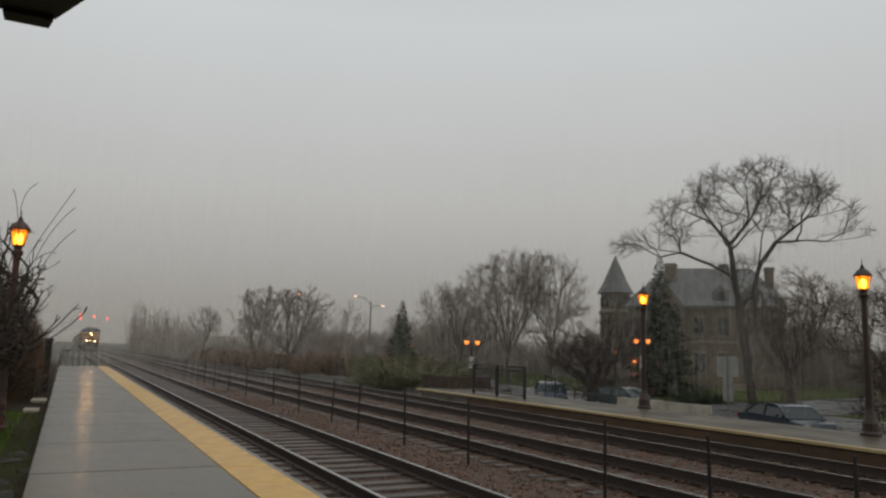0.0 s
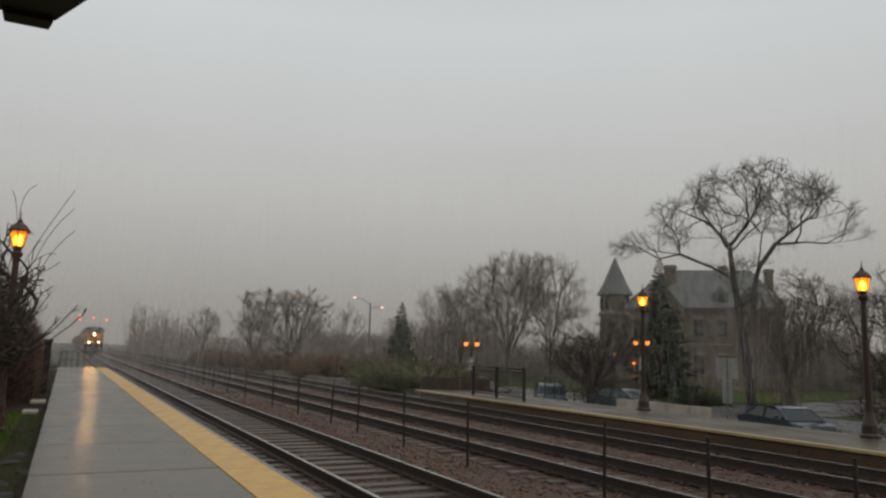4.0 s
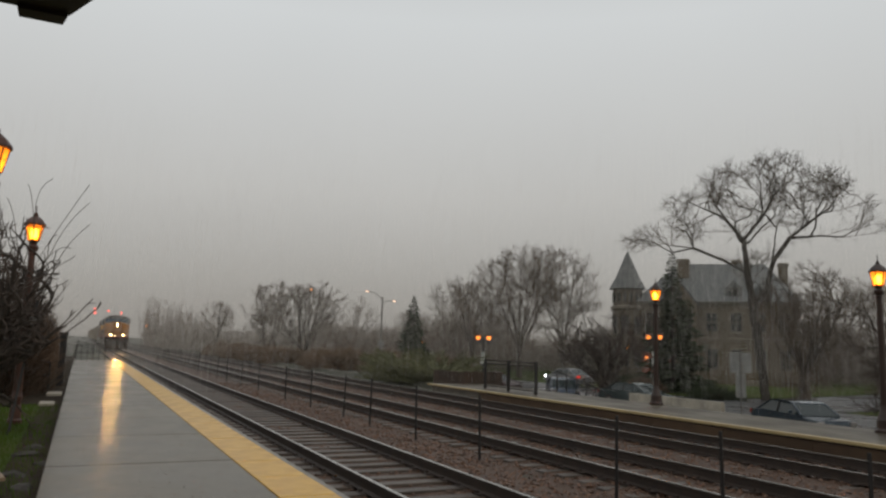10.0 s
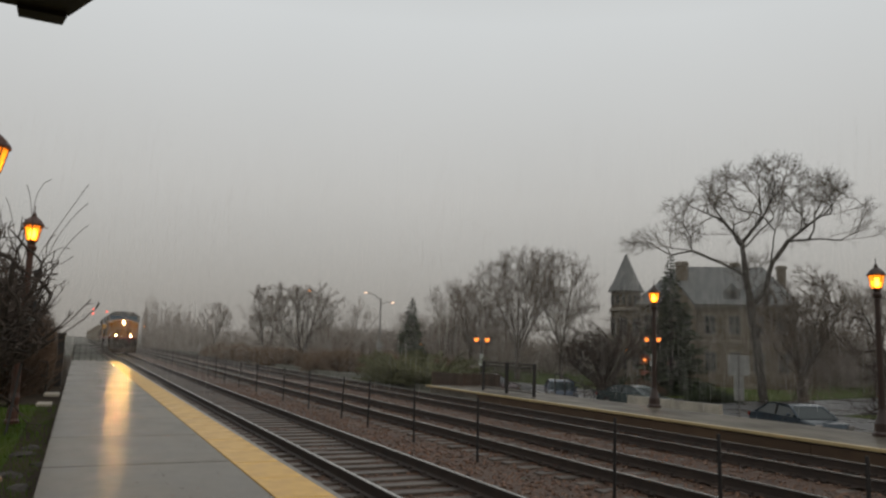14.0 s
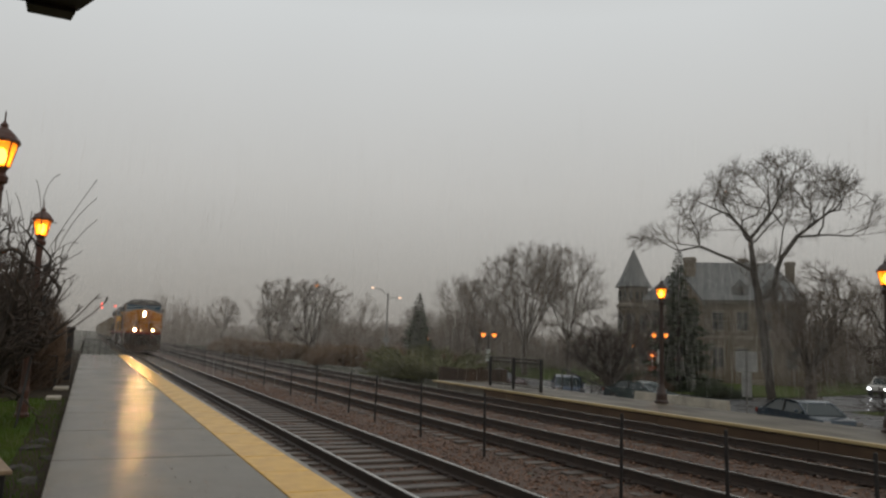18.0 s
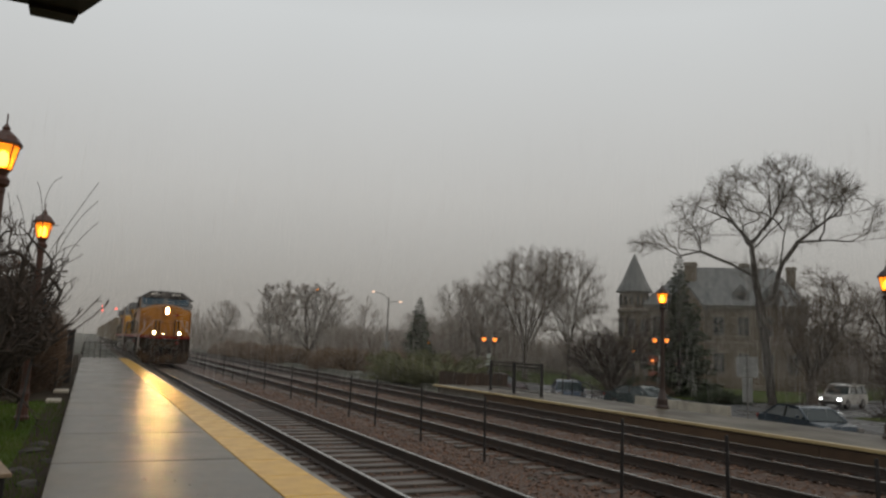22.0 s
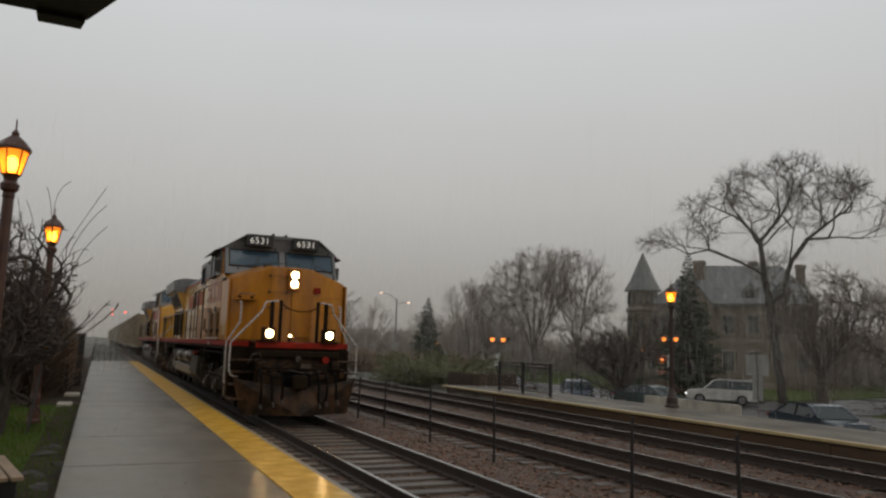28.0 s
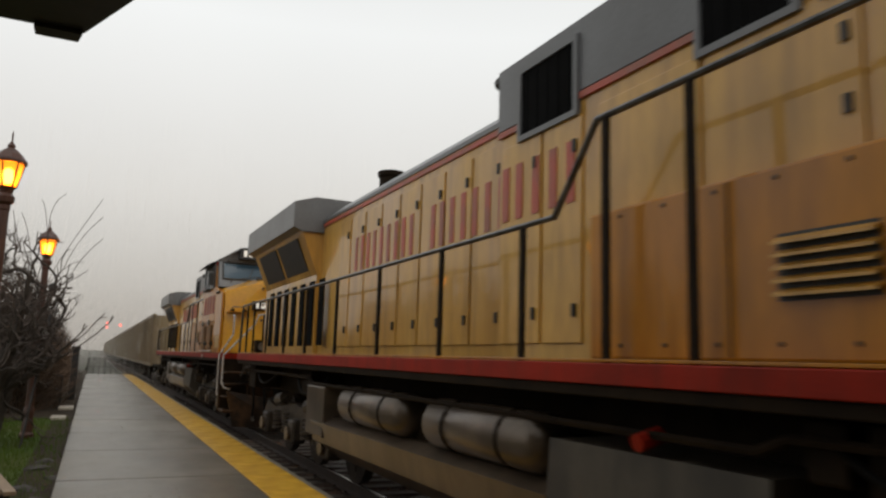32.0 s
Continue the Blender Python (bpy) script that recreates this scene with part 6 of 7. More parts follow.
def shrub(name, at, rx, ry, h, count, material, seed, stick=0.4, thin=0.012, flat=False):
    """A thicket of short shoots that fill a low mound."""
    r = np.random.RandomState(seed)
    a, b, ra = [], [], []
    for k in range(count):
        q = r.normal(0, 1, 3)
        q /= np.linalg.norm(q)
        q[2] = abs(q[2])
        p = q * r.uniform(0.35, 1.0) ** 0.5 * (rx, ry, h) * (1 + 0.16 * math.sin(5 * q[0] + seed) * math.cos(4 * q[1]))
        d = np.array((q[0], q[1], 0.35 if flat else 0.9)) + r.normal(0, 0.45, 3)
        d /= np.linalg.norm(d)
        a.append(p)
        b.append(p + d * stick * r.uniform(0.5, 1.3))
        ra.append(thin * r.uniform(0.7, 1.3))
    v, f = tubes(np.array(a), np.array(b), np.array(ra), np.array(ra) * 0.35, 3)
    s = thing(name, at)
    raw("foliage", v, f, material, s)
    # added solid in the soil colour, stands in for the mound's dark inside
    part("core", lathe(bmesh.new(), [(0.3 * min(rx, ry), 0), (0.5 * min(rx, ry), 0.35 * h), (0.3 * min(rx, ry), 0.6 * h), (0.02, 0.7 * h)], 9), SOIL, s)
    return s


def juniper(at, reach, h, seed):
    """Arching fronds from one root, each feathered with short sprays."""
    r = np.random.RandomState(seed)
    a, b, ra, wa, wb = [], [], [], [], []
    for k in range(75):
        az, up, L = r.uniform(0, 6.28), r.uniform(0.15, 1.0), reach * r.uniform(0.55, 1.15)
        out = np.array((math.cos(az), math.sin(az), 0.0))
        last = np.zeros(3)
        for q in range(1, 25):
            t = q / 24
            p = out * L * t * (1 - 0.35 * up * (1 - t)) + (0, 0, h * up * (1.5 * t - 0.45 * t * t))
            wa.append(last)
            wb.append(p)
            for n in range(5 if t > 0.25 else 2):
                d = (p - last) / np.linalg.norm(p - last) + r.normal(0, 0.5, 3)
                d /= np.linalg.norm(d)
                a.append(p)
                b.append(p + d * r.uniform(0.12, 0.34) * (1.25 - 0.5 * t))
                ra.append(r.uniform(0.014, 0.03))
            last = p
    s = thing("juniper", at)
    v, f = tubes(np.array(a), np.array(b), np.array(ra), np.array(ra) * 0.4, 3)
    raw("foliage", v, f, JUNIPER, s)
    wa, wb = np.array(wa), np.array(wb)
    v, f = tubes(wa, wb, np.full(len(wa), 0.018), np.full(len(wa), 0.014), 4)
    raw("branch_frame", v, f, BARK, s)
    return s


for x, y, rx, h, sd in ((17.1, 40.2, 2.3, 1.6, 1), (18.2, 37.2, 2.2, 1.3, 2), (20.0, 40.6, 2.9, 1.9, 3), (18.4, 43.0, 2.5, 1.8, 4)):
    tagged(juniper((x, y, -0.55), rx, h, sd), "spreading green juniper beside the tracks", "shrub", "junipers")
for k, (x, y, rx, ry, h) in enumerate(((19.5, 57.5, 3.2, 2.2, 1.5), (22.5, 55.0, 3.0, 2.0, 1.4), (20.0, 64, 2.6, 3.0, 1.4), (18.0, 72, 2.4, 4.0, 1.5), (17.5, 81, 2.2, 4.0, 1.5), (17.0, 90, 2.0, 4.5, 1.6), (16.6, 100, 2, 5, 1.6), (25.5, 52, 2.5, 2, 1.2))):
    tagged(shrub("hedge_shrub", (x, y, -0.55), rx, ry, h, 3000, HEDGE, 20 + k, 0.5, 0.025), "low brown dormant hedge shrub", "shrub", "dormant shrubs")
for k, (x, y, rx, h, hm) in enumerate(((38.0, 43.0, 1.6, 0.9, HEDGE), (41.5, 41.5, 1.6, 1.0, NEEDLE), (44, 47, 2.5, 1.3, NEEDLE), (37.5, 44.8, 1.8, 1.2, NEEDLE), (54, 31, 3.0, 1.3, HEDGE), (38.5, 36.5, 1.6, 0.7, NEEDLE))):
    tagged(shrub("garden_shrub", (x, y, -1.32), rx, rx, h, 1500, hm, 40 + k, 0.35, 0.02), "low clipped shrub on the mansion lawn", "shrub", "garden shrubs")

# trees and hedge along the near platform
for k, (x, y, h, w, sd) in enumerate(((-1.5, 15.2, 4.1, 1.45, 51), (-2.6, 18.5, 4.6, 1.6, 52), (-3.6, 11.5, 4.2, 1.7, 54), (-2.2, 23.0, 4.4, 1.7, 53))):
    tagged(round_tree("crabapple_tree", (x, y, -0.18), h, w, sd, 0.36, 3, fork=0.26, tip=0.0105, base=0.15, step=0.13, twigs=2, gnarl=0.34, up=0.1, limbs_n=13, lean=0.8, scale_r=0.85), "gnarled bare crabapple with dense dark twigs", "tree", "crabapples")
for k in range(9):
    tagged(shrub("hedge_shrub", (-2.15 - 0.05 * k - 0.4 * (k % 2), 25.5 + 3.9 * k, -0.2), 1.35, 2.4, 2.7 + 0.3 * (k % 3) * 0.5, 3400, HEDGE_DARK, 60 + k, 0.5, 0.014), "tall brown bare hedge beside the platform", "shrub", "dormant shrubs")

# long young shoots above the nearest crabapple
crab = [o for o in scene.objects if o.name.startswith("crabapple_tree") and abs(o.location.y - 15.2) < 0.01][0]
for x0, z0, x1, z1, x2, z2 in ((-0.74, 3.2, -0.45, 3.78, -0.09, 4.46), (-0.64, 3.1, -0.4, 3.66, -0.06, 4.11), (-0.5, 3.0, -0.3, 3.37, -0.02, 3.7), (-0.93, 3.5, -0.93, 4.16, -0.71, 4.49), (-0.94, 3.5, -1.02, 4.09, -1.1, 4.33), (-1.22, 3.0, -1.4, 3.52, -1.54, 4.08), (-1.14, 3.0, -1.27, 3.69, -1.4, 4.05), (-0.75, 2.75, -0.4, 2.95, -0.22, 3.09), (-0.8, 2.4, -0.45, 2.53, -0.29, 2.64), (-0.8, 2.9, -0.5, 3.2, -0.3, 3.22), (-0.9, 2.1, -0.5, 2.15, -0.35, 2.3)):
    line = []
    for q in (0, 0.2, 0.4, 0.6, 0.8, 1.0):
        u = (1 - q) ** 2, 2 * q * (1 - q), q * q
        mx, mz = 2 * x1 - (x0 + x2) / 2, 2 * z1 - (z0 + z2) / 2
        line.append((u[0] * x0 + u[1] * mx + u[2] * x2 + 1.5, 0.25 * (1 - q) - 0.1, u[0] * z0 + u[1] * mz + u[2] * z2 + 0.18))
    # each shoot starts from a limb inside the crown
    part("shoot", pipe(bmesh.new(), [(0.25, 0.0, 2.0)] + line, 0.0068, 4), TWIG, crab)


# ---- roads, lawns ----
def sheet(name, pts, z, material, label, category):
    b = bmesh.new()
    f = b.faces.new([b.verts.new((x, y, z)) for x, y in pts])
    r = bmesh.ops.extrude_face_region(b, geom=[f])
    for v in r["geom"]:
        if isinstance(v, bmesh.types.BMVert):
            v.co.z -= 0.05
    return tagged(part(name, b, material), label, category, kind="structure")


sheet("car_park", [(19.7, -25), (27.0, -25), (27.0, 60), (24, 75), (21.5, 75), (19.7, 34)], -1.28, ASPHALT, "wet asphalt car park behind the far platform", "car park")
sheet("road", [(28.2, -60), (37.2, -60), (37.2, 300), (28.2, 300)], -1.275, ASPHALT, "wet grey asphalt street parallel to the tracks", "road")
sheet("side_road", [(37.21, 27.0), (120, 34), (120, 44), (60, 39.5), (45, 36.0), (39.5, 36.5), (37.21, 40)], -1.277, ASPHALT, "wet side street joining the road", "road")
sheet("lawn", [(37.4, 40.5), (39.8, 37.0), (45, 36.6), (60, 40.2), (120, 45), (120, 140), (37.4, 140)], -1.26, GRASS, "dull green lawn before the mansion", "lawn")
sheet("lawn", [(37.4, -30), (120, -30), (120, 33), (60, 28.5), (37.4, 26.4)], -1.26, GRASS, "dull green lawn beside the side street", "lawn")
sheet("verge", [(16.9, -30), (18.3, -30), (18.3, 27.4), (16.9, 27.4)], -0.24, GRASS, "narrow grass strip behind the platform", "grass")
sheet("lawn_near", [(-9, -6), (-0.75, -6), (-0.75, 21.3), (-9, 21.3)], -0.14, GRASS, "green grass strip beside the platform", "lawn")
sheet("soil_bed", [(-9, 21.4), (-0.28, 21.4), (-0.28, 70), (-9, 70)], -0.13, SOIL, "dark soil bed under the hedge", "soil")
sheet("soil_edge", [(-0.74, -6), (-0.28, -6), (-0.28, 21.3), (-0.74, 21.3)], -0.12, SOIL, "strip of bare wet soil along the platform", "soil")

gr = np.random.RandomState(12)
n_g = 16000
ga = np.stack([-0.3 - 3.7 * gr.uniform(0, 1, n_g) ** 0.8, 7 + 14 * gr.uniform(0, 1, n_g) ** 1.3, np.full(n_g, -0.15)], 1)
gb = ga + np.stack([gr.normal(0, 0.02, n_g), gr.normal(0, 0.02, n_g), gr.uniform(0.05, 0.13, n_g)], 1)
gvv, gff = tubes(ga, gb, np.full(n_g, 0.006), np.full(n_g, 0.001), 3)
tagged(raw("grass_blades", gvv, gff, BLADE), "short wet green grass", "grass", kind="stuff")


# ---- mansion ----
def window_unit(parent, x, y, z, w, h, name="window"):
    wd = part(name, new_box(x - w / 2, x + w / 2, y - 0.02, y + 0.05, z, z + h), HOUSE_GLASS, parent)
    fb = bmesh.new()
    for q in ((x - w / 2 - 0.08, x - w / 2, z, z + h), (x + w / 2, x + w / 2 + 0.08, z, z + h), (x - 0.03, x + 0.03, z, z + h), (x - w / 2, x + w / 2, z + h / 2 - 0.03, z + h / 2 + 0.03)):
        box(fb, q[0], q[1], y - 0.07, y + 0.02, q[2], q[3])
    part("window_frame", fb, HOUSE_TRIM, wd)
    part("sill", new_box(x - w / 2 - 0.15, x + w / 2 + 0.15, y - 0.15, y + 0.05, z - 0.16, z), HOUSE_TRIM, wd)
    part("lintel", new_box(x - w / 2 - 0.15, x + w / 2 + 0.15, y - 0.1, y + 0.05, z + h, z + h + 0.22), HOUSE_TRIM, wd)
    return wd


mansion = thing("mansion", (51.7, 61.0, -1.3), -49.7)
tagged(mansion, "large stone mansion with slate roofs and a conical corner turret", "house")
part("wall", new_box(1.0, 16.4, 0, 12, 0, 8.1), HOUSE_STONE, mansion)
part("cornice", new_box(0.9, 16.6, -0.25, 12.2, 8.0, 8.25), HOUSE_TRIM, mansion)
part("belt_course", new_box(0.95, 16.45, -0.1, 12.05, 4.5, 4.7), HOUSE_TRIM, mansion)
rf = bmesh.new()
hexa(rf, [(0.7, -0.5, 8.25), (16.8, -0.5, 8.25), (16.8, 12.4, 8.25), (0.7, 12.4, 8.25)], [(5.0, 5.2, 12.8), (13.6, 5.2, 12.6), (13.6, 6.6, 12.6), (5.0, 6.6, 12.8)])
part("roof", rf, SLATE, mansion, "grey slate hip roof")
wing = part("gable_wing", prism(bmesh.new(), [(3.6, 0), (3.6, 7.9), (5.4, 10.3), (7.2, 7.9), (7.2, 0)], -1.6, 0.5), HOUSE_STONE, mansion)
for a, b in (((3.4, 7.75), (5.4, 10.4)), ((7.4, 7.75), (5.4, 10.4))):
    part("gable_roof", hexa(bmesh.new(), [(a[0], -1.7, a[1]), (b[0], -1.7, b[1]), (b[0], 5.0, b[1]), (a[0], 5.0, a[1])], [(a[0], -1.7, a[1] + 0.14), (b[0], -1.7, b[1] + 0.14), (b[0], 5.0, b[1] + 0.14), (a[0], 5.0, a[1] + 0.14)]), SLATE, wing)
for x, y, w, z in ((5.5, 3.0, 1.2, 13.1), (10.8, 5.5, 0.9, 13.2), (15.3, 4.0, 0.9, 12.6)):
    ch = part("chimney", new_box(x - w / 2, x + w / 2, y, y + 1.0, 8.3, z, 0.05), HOUSE_STONE, mansion)
    part("chimney_cap", new_box(x - w / 2 - 0.1, x + w / 2 + 0.1, y - 0.1, y + 1.1, z - 0.35, z - 0.12), HOUSE_TRIM, ch)
for x in (2.5, 8.5, 10.8, 13.0, 15.2):
    for z, h in ((1.6, 1.9), (5.3, 1.8)):
        window_unit(mansion, x, -0.02, z, 1.0, h)
for x in (4.5, 6.3):
    for z in (1.6, 5.2):
        window_unit(mansion, x, -1.62, z, 0.95, 1.9)
window_unit(mansion, 5.4, -1.62, 8.0, 0.8, 1.1)
for x in (10.6, 13.4):
    dm = part("dormer", prism(bmesh.new(), [(x - 0.8, 8.4), (x - 0.8, 9.6), (x, 10.5), (x + 0.8, 9.6), (x + 0.8, 8.4)], 0.3, 3.5), SLATE, mansion)
    part("dormer_window", new_box(x - 0.45, x + 0.45, 0.24, 0.32, 8.7, 9.7), HOUSE_GLASS, dm)
tw = part("turret", lathe(bmesh.new(), [(1.6, 0), (1.6, 7.3), (1.75, 7.5), (1.72, 7.75), (1.55, 7.85), (1.55, 9.7)], 20), HOUSE_STONE, mansion, "round stone corner turret")
tw.matrix_basis = pose(0, 0.8, 0)
tr_roof = part("turret_roof", lathe(bmesh.new(), [(1.95, 9.6), (1.9, 9.72), (1.3, 10.8), (0.8, 12.0), (0.32, 13.1), (0.04, 13.75)], 20), SLATE, mansion, "conical slate roof", smooth=False)
tr_roof.matrix_basis = pose(0, 0.8, 0)
for k in range(7):
    a = radians(-160 + 23.3 * k)
    wb = part("turret_window", new_box(-0.15, 0.15, -0.05, 0.05, 8.15, 9.2), HOUSE_GLASS, mansion)
    wb.matrix_basis = pose(1.56 * math.cos(a), 0.8 + 1.56 * math.sin(a), 0, 0, 0, math.degrees(a) + 90)
    for z in (1.5, 4.9):
        if k in (1, 3, 5):
            w2 = part("turret_window", new_box(-0.4, 0.4, -0.05, 0.05, z, z + 1.8), HOUSE_GLASS, mansion)
            w2.matrix_basis = pose(1.61 * math.cos(a), 0.8 + 1.61 * math.sin(a), 0, 0, 0, math.degrees(a) + 90)
ring = part("turret_band", lathe(bmesh.new(), [(1.62, 7.4), (1.78, 7.5), (1.78, 7.72), (1.62, 7.82)], 20), HOUSE_TRIM, mansion, "pale stone band")
ring.matrix_basis = pose(0, 0.8, 0)
porch = part("porch", new_box(2.0, 5.0, -2.6, 0, 0, 3.0, 0.05), BRICK_RED, mansion, "red brick porch")
part("porch_roof", new_box(1.8, 5.2, -2.8, 0.1, 3.0, 3.3), SLATE, porch)
part("porch_lamp", new_box(2.3, 2.55, -2.9, -2.7, 2.2, 2.55, 0.03), GLOW_SMALL, porch, "lit orange porch lamp")
part("front_step", new_box(11.4, 13.2, -1.4, 0, 0, 0.5), HOUSE_TRIM, mansion)


# ---- cars ----
def car(name, paint, at, rz, kind="sedan", size=1.0):
    """A car facing +y of its own, 4.6 to 4.8 m long."""
    s = thing(name, at, rz)
    suv = kind == "suv"
    w = 0.92 if suv else 0.88
    if suv:
        low = [(-2.35, 0.35), (-2.38, 0.7), (-2.32, 1.12), (1.0, 1.1), (2.1, 1.02), (2.34, 0.85), (2.36, 0.4), (2.2, 0.3), (-2.2, 0.3)]
        cabin = [(-2.28, 1.1), (-2.12, 1.72), (-1.9, 1.78), (0.15, 1.78), (0.45, 1.7), (1.1, 1.1)]
    else:
        low = [(-2.28, 0.4), (-2.3, 0.75), (-2.2, 0.98), (-1.4, 0.98), (1.05, 0.93), (2.05, 0.8), (2.28, 0.62), (2.3, 0.4), (2.15, 0.24), (-2.15, 0.24)]
        cabin = [(-1.75, 0.96), (-1.0, 1.36), (-0.6, 1.42), (0.3, 1.41), (0.6, 1.34), (1.3, 0.92)]
    lb = bmesh.new()
    prism(lb, low, -w, w, "x")
    bmesh.ops.bevel(lb, geom=[e for e in lb.edges if abs(e.verts[0].co.x - e.verts[1].co.x) < 1e-5], offset=0.07, segments=3, affect="EDGES")
    body = part("body", lb, paint, s, smooth=False)
    cbn = bmesh.new()
    k = 0.82
    lo_v = [cbn.verts.new((-w * (0.97 if z < cabin[0][1] + 0.1 else k), y, z)) for y, z in cabin]
    hi_v = [cbn.verts.new((w * (0.97 if z < cabin[0][1] + 0.1 else k), y, z)) for y, z in cabin]
    cbn.faces.new(lo_v)
    cbn.faces.new(hi_v[::-1])
    for i in range(len(cabin)):
        j = (i + 1) % len(cabin)
        cbn.faces.new((lo_v[i], lo_v[j], hi_v[j], hi_v[i]))
    gh = part("greenhouse", cbn, CAR_GLASS, s, "dark car windows")
    top = [p for p in cabin if p[1] > cabin[0][1] + 0.38]
    rb = bmesh.new()
    prism(rb, [(top[0][0] - 0.04, top[0][1] - 0.02)] + [(y, z + 0.025) for y, z in top] + [(top[-1][0] + 0.04, top[-1][1] - 0.03), (top[-1][0] - 0.3, top[-1][1] - 0.02), (top[0][0] + 0.3, top[0][1] - 0.03)], -w * k - 0.012, w * k + 0.012, "x")
    part("roof", rb, paint, s)
    for sx in (-1, 1):
        for (ya, za), (yb, zb) in ((cabin[0], cabin[1]), (cabin[-1], cabin[-2])):
            part("pillar", rod(bmesh.new(), (sx * w * 0.965, ya, za), (sx * w * k, yb, zb), 0.045, seg=6), paint, gh)
        for y in ((-0.35, -1.5) if suv else (-0.3,)):
            part("pillar", rod(bmesh.new(), (sx * w * 0.975, y, cabin[0][1]), (sx * w * (k + 0.01), y, top[0][1] + 0.03), 0.04, seg=6), LOUVRE, gh)
        for y in (-1.38, 1.42):
            r = 0.37 if suv else 0.32
            wh = part("wheel", rod(bmesh.new(), (sx * (w - 0.2), y, r), (sx * (w + 0.01), y, r), r, seg=20), TYRE, s)
            part("rim", rod(bmesh.new(), (sx * (w + 0.005), y, r), (sx * (w + 0.02), y, r), r * 0.62, seg=14), STEEL, wh)
        part("headlamp", new_box(min(sx * 0.55, sx * 0.82), max(sx * 0.55, sx * 0.82), 2.24, 2.345 + (0.03 if suv else 0), 0.62, 0.78, 0.02), CAR_LIGHT if name == "driving_car" else STEEL, s)
        part("tail_lamp", new_box(min(sx * 0.6, sx * 0.86), max(sx * 0.6, sx * 0.86), -2.37 - (0.03 if suv else 0), -2.2, 0.72, 0.9, 0.02), TAIL_LIGHT if name == "driving_car" else LOCO_RED, s)
        part("door_mirror", new_box(min(sx * 0.9, sx * 1.06), max(sx * 0.9, sx * 1.06), 0.75, 0.85, 0.98, 1.1, 0.03), paint, s)
        for y in (-0.32, 0.75):
            part("door_handle", new_box(min(sx * w, sx * (w + 0.02)), max(sx * w, sx * (w + 0.02)), y - 0.5, y - 0.36, 0.82, 0.86), LOUVRE, body)
    part("bumper", new_box(-0.8, 0.8, 2.26, 2.4, 0.32, 0.52, 0.04), LOUVRE if suv else paint, s)
    part("bumper", new_box(-0.8, 0.8, -2.42, -2.26, 0.32, 0.55, 0.04), LOUVRE if suv else paint, s)
    if suv:
        for sx in (-0.6, 0.6):
            part("roof_rail", rod(bmesh.new(), (sx, -1.8, 1.84), (sx, 0.0, 1.84), 0.02, seg=6), LOUVRE, s)
    for ob in s.children_recursive:
        ob.data.transform(Matrix.Scale(size, 4))
    return s


DARK_BLUE = mat("dark_blue_car_paint", (0.035, 0.055, 0.075), 0.15, 0.3, scale=2, fine=90, bump=0, coat=0.6)
SILVER = mat("silver_car_paint", (0.42, 0.43, 0.44), 0.2, 0.4, scale=2, fine=90, bump=0, coat=0.5)
SILVER_GREEN = mat("grey_green_car_paint", (0.12, 0.15, 0.15), 0.2, 0.4, scale=2, bump=0, coat=0.5)
CREAM = mat("cream_car_paint", (0.66, 0.64, 0.6), 0.2, 0.1, scale=2, bump=0, coat=0.5)
RED_CAR = mat("dark_red_car_paint", (0.07, 0.025, 0.022), 0.2, 0.2, scale=2, bump=0, coat=0.5)
BLUE_CAR = mat("mid_blue_car_paint", (0.045, 0.065, 0.1), 0.2, 0.2, scale=2, bump=0, coat=0.5)
tagged(car("parked_car", DARK_BLUE, (24.6, 19.2, -1.28), 162, size=0.9), "dark blue sedan parked wet behind the far platform", "car", "parked cars")
tagged(car("parked_car", SILVER_GREEN, (27.5, 31.7, -1.28), 190, size=0.88), "grey-green sedan parked beside the crabapple", "car", "parked cars")
tagged(car("parked_car", BLUE_CAR, (25.6, 35.9, -1.28), 150, size=0.92), "blue car parked in the car park", "car", "parked cars")
tagged(car("parked_car", RED_CAR, (24.0, 42.0, -1.28), 200), "dark red car parked behind a railing", "car", "parked cars")
tagged(car("parked_car", CREAM, (19.7, 82.7, -0.55), 100), "white car parked far off beneath trees", "car", "parked cars")
tagged(car("parked_car", CREAM, (26.4, 70.0, -0.85), 80), "pale car parked beyond the hedge", "car", "parked cars")
SEDAN = tagged(car("driving_car", SILVER, (32.5, 5, -1.27), 0), "silver sedan driving down the street", "car")
SUV = tagged(car("driving_car", CREAM, (60, 37, -1.27), 90, "suv", 0.86), "cream sport utility car with headlights on", "car")

# ---- barrier, sign, railings, poles ----
bar = tagged(thing("concrete_barrier", (24.9, 23.2, -1.28), 0), "low pale concrete barrier along the car park", "barrier")
for k in range(2):
    part("barrier_block", prism(bmesh.new(), [(-0.28, 0), (-0.23, 0.22), (-0.13, 0.36), (-0.09, 0.9), (0.09, 0.9), (0.13, 0.36), (0.23, 0.22), (0.28, 0)], 2.95 * k, 2.95 * k + 2.92), CONCRETE_DRY, bar)
sg = tagged(thing("road_sign", (27.18, 24.25, -1.28), -49), "grey back of a square road sign on a post", "sign")
part("pole", rod(bmesh.new(), (0, 0, 0), (0, 0, 3.1), 0.035, seg=8), STEEL, sg)
part("panel", new_box(-0.47, 0.47, 0.04, 0.06, 2.12, 3.05, 0.004), SIGN_HAZE_GREY, sg)
part("panel", new_box(-0.22, 0.22, 0.045, 0.065, 1.0, 2.1, 0.004), SIGN_HAZE_GREY, sg)

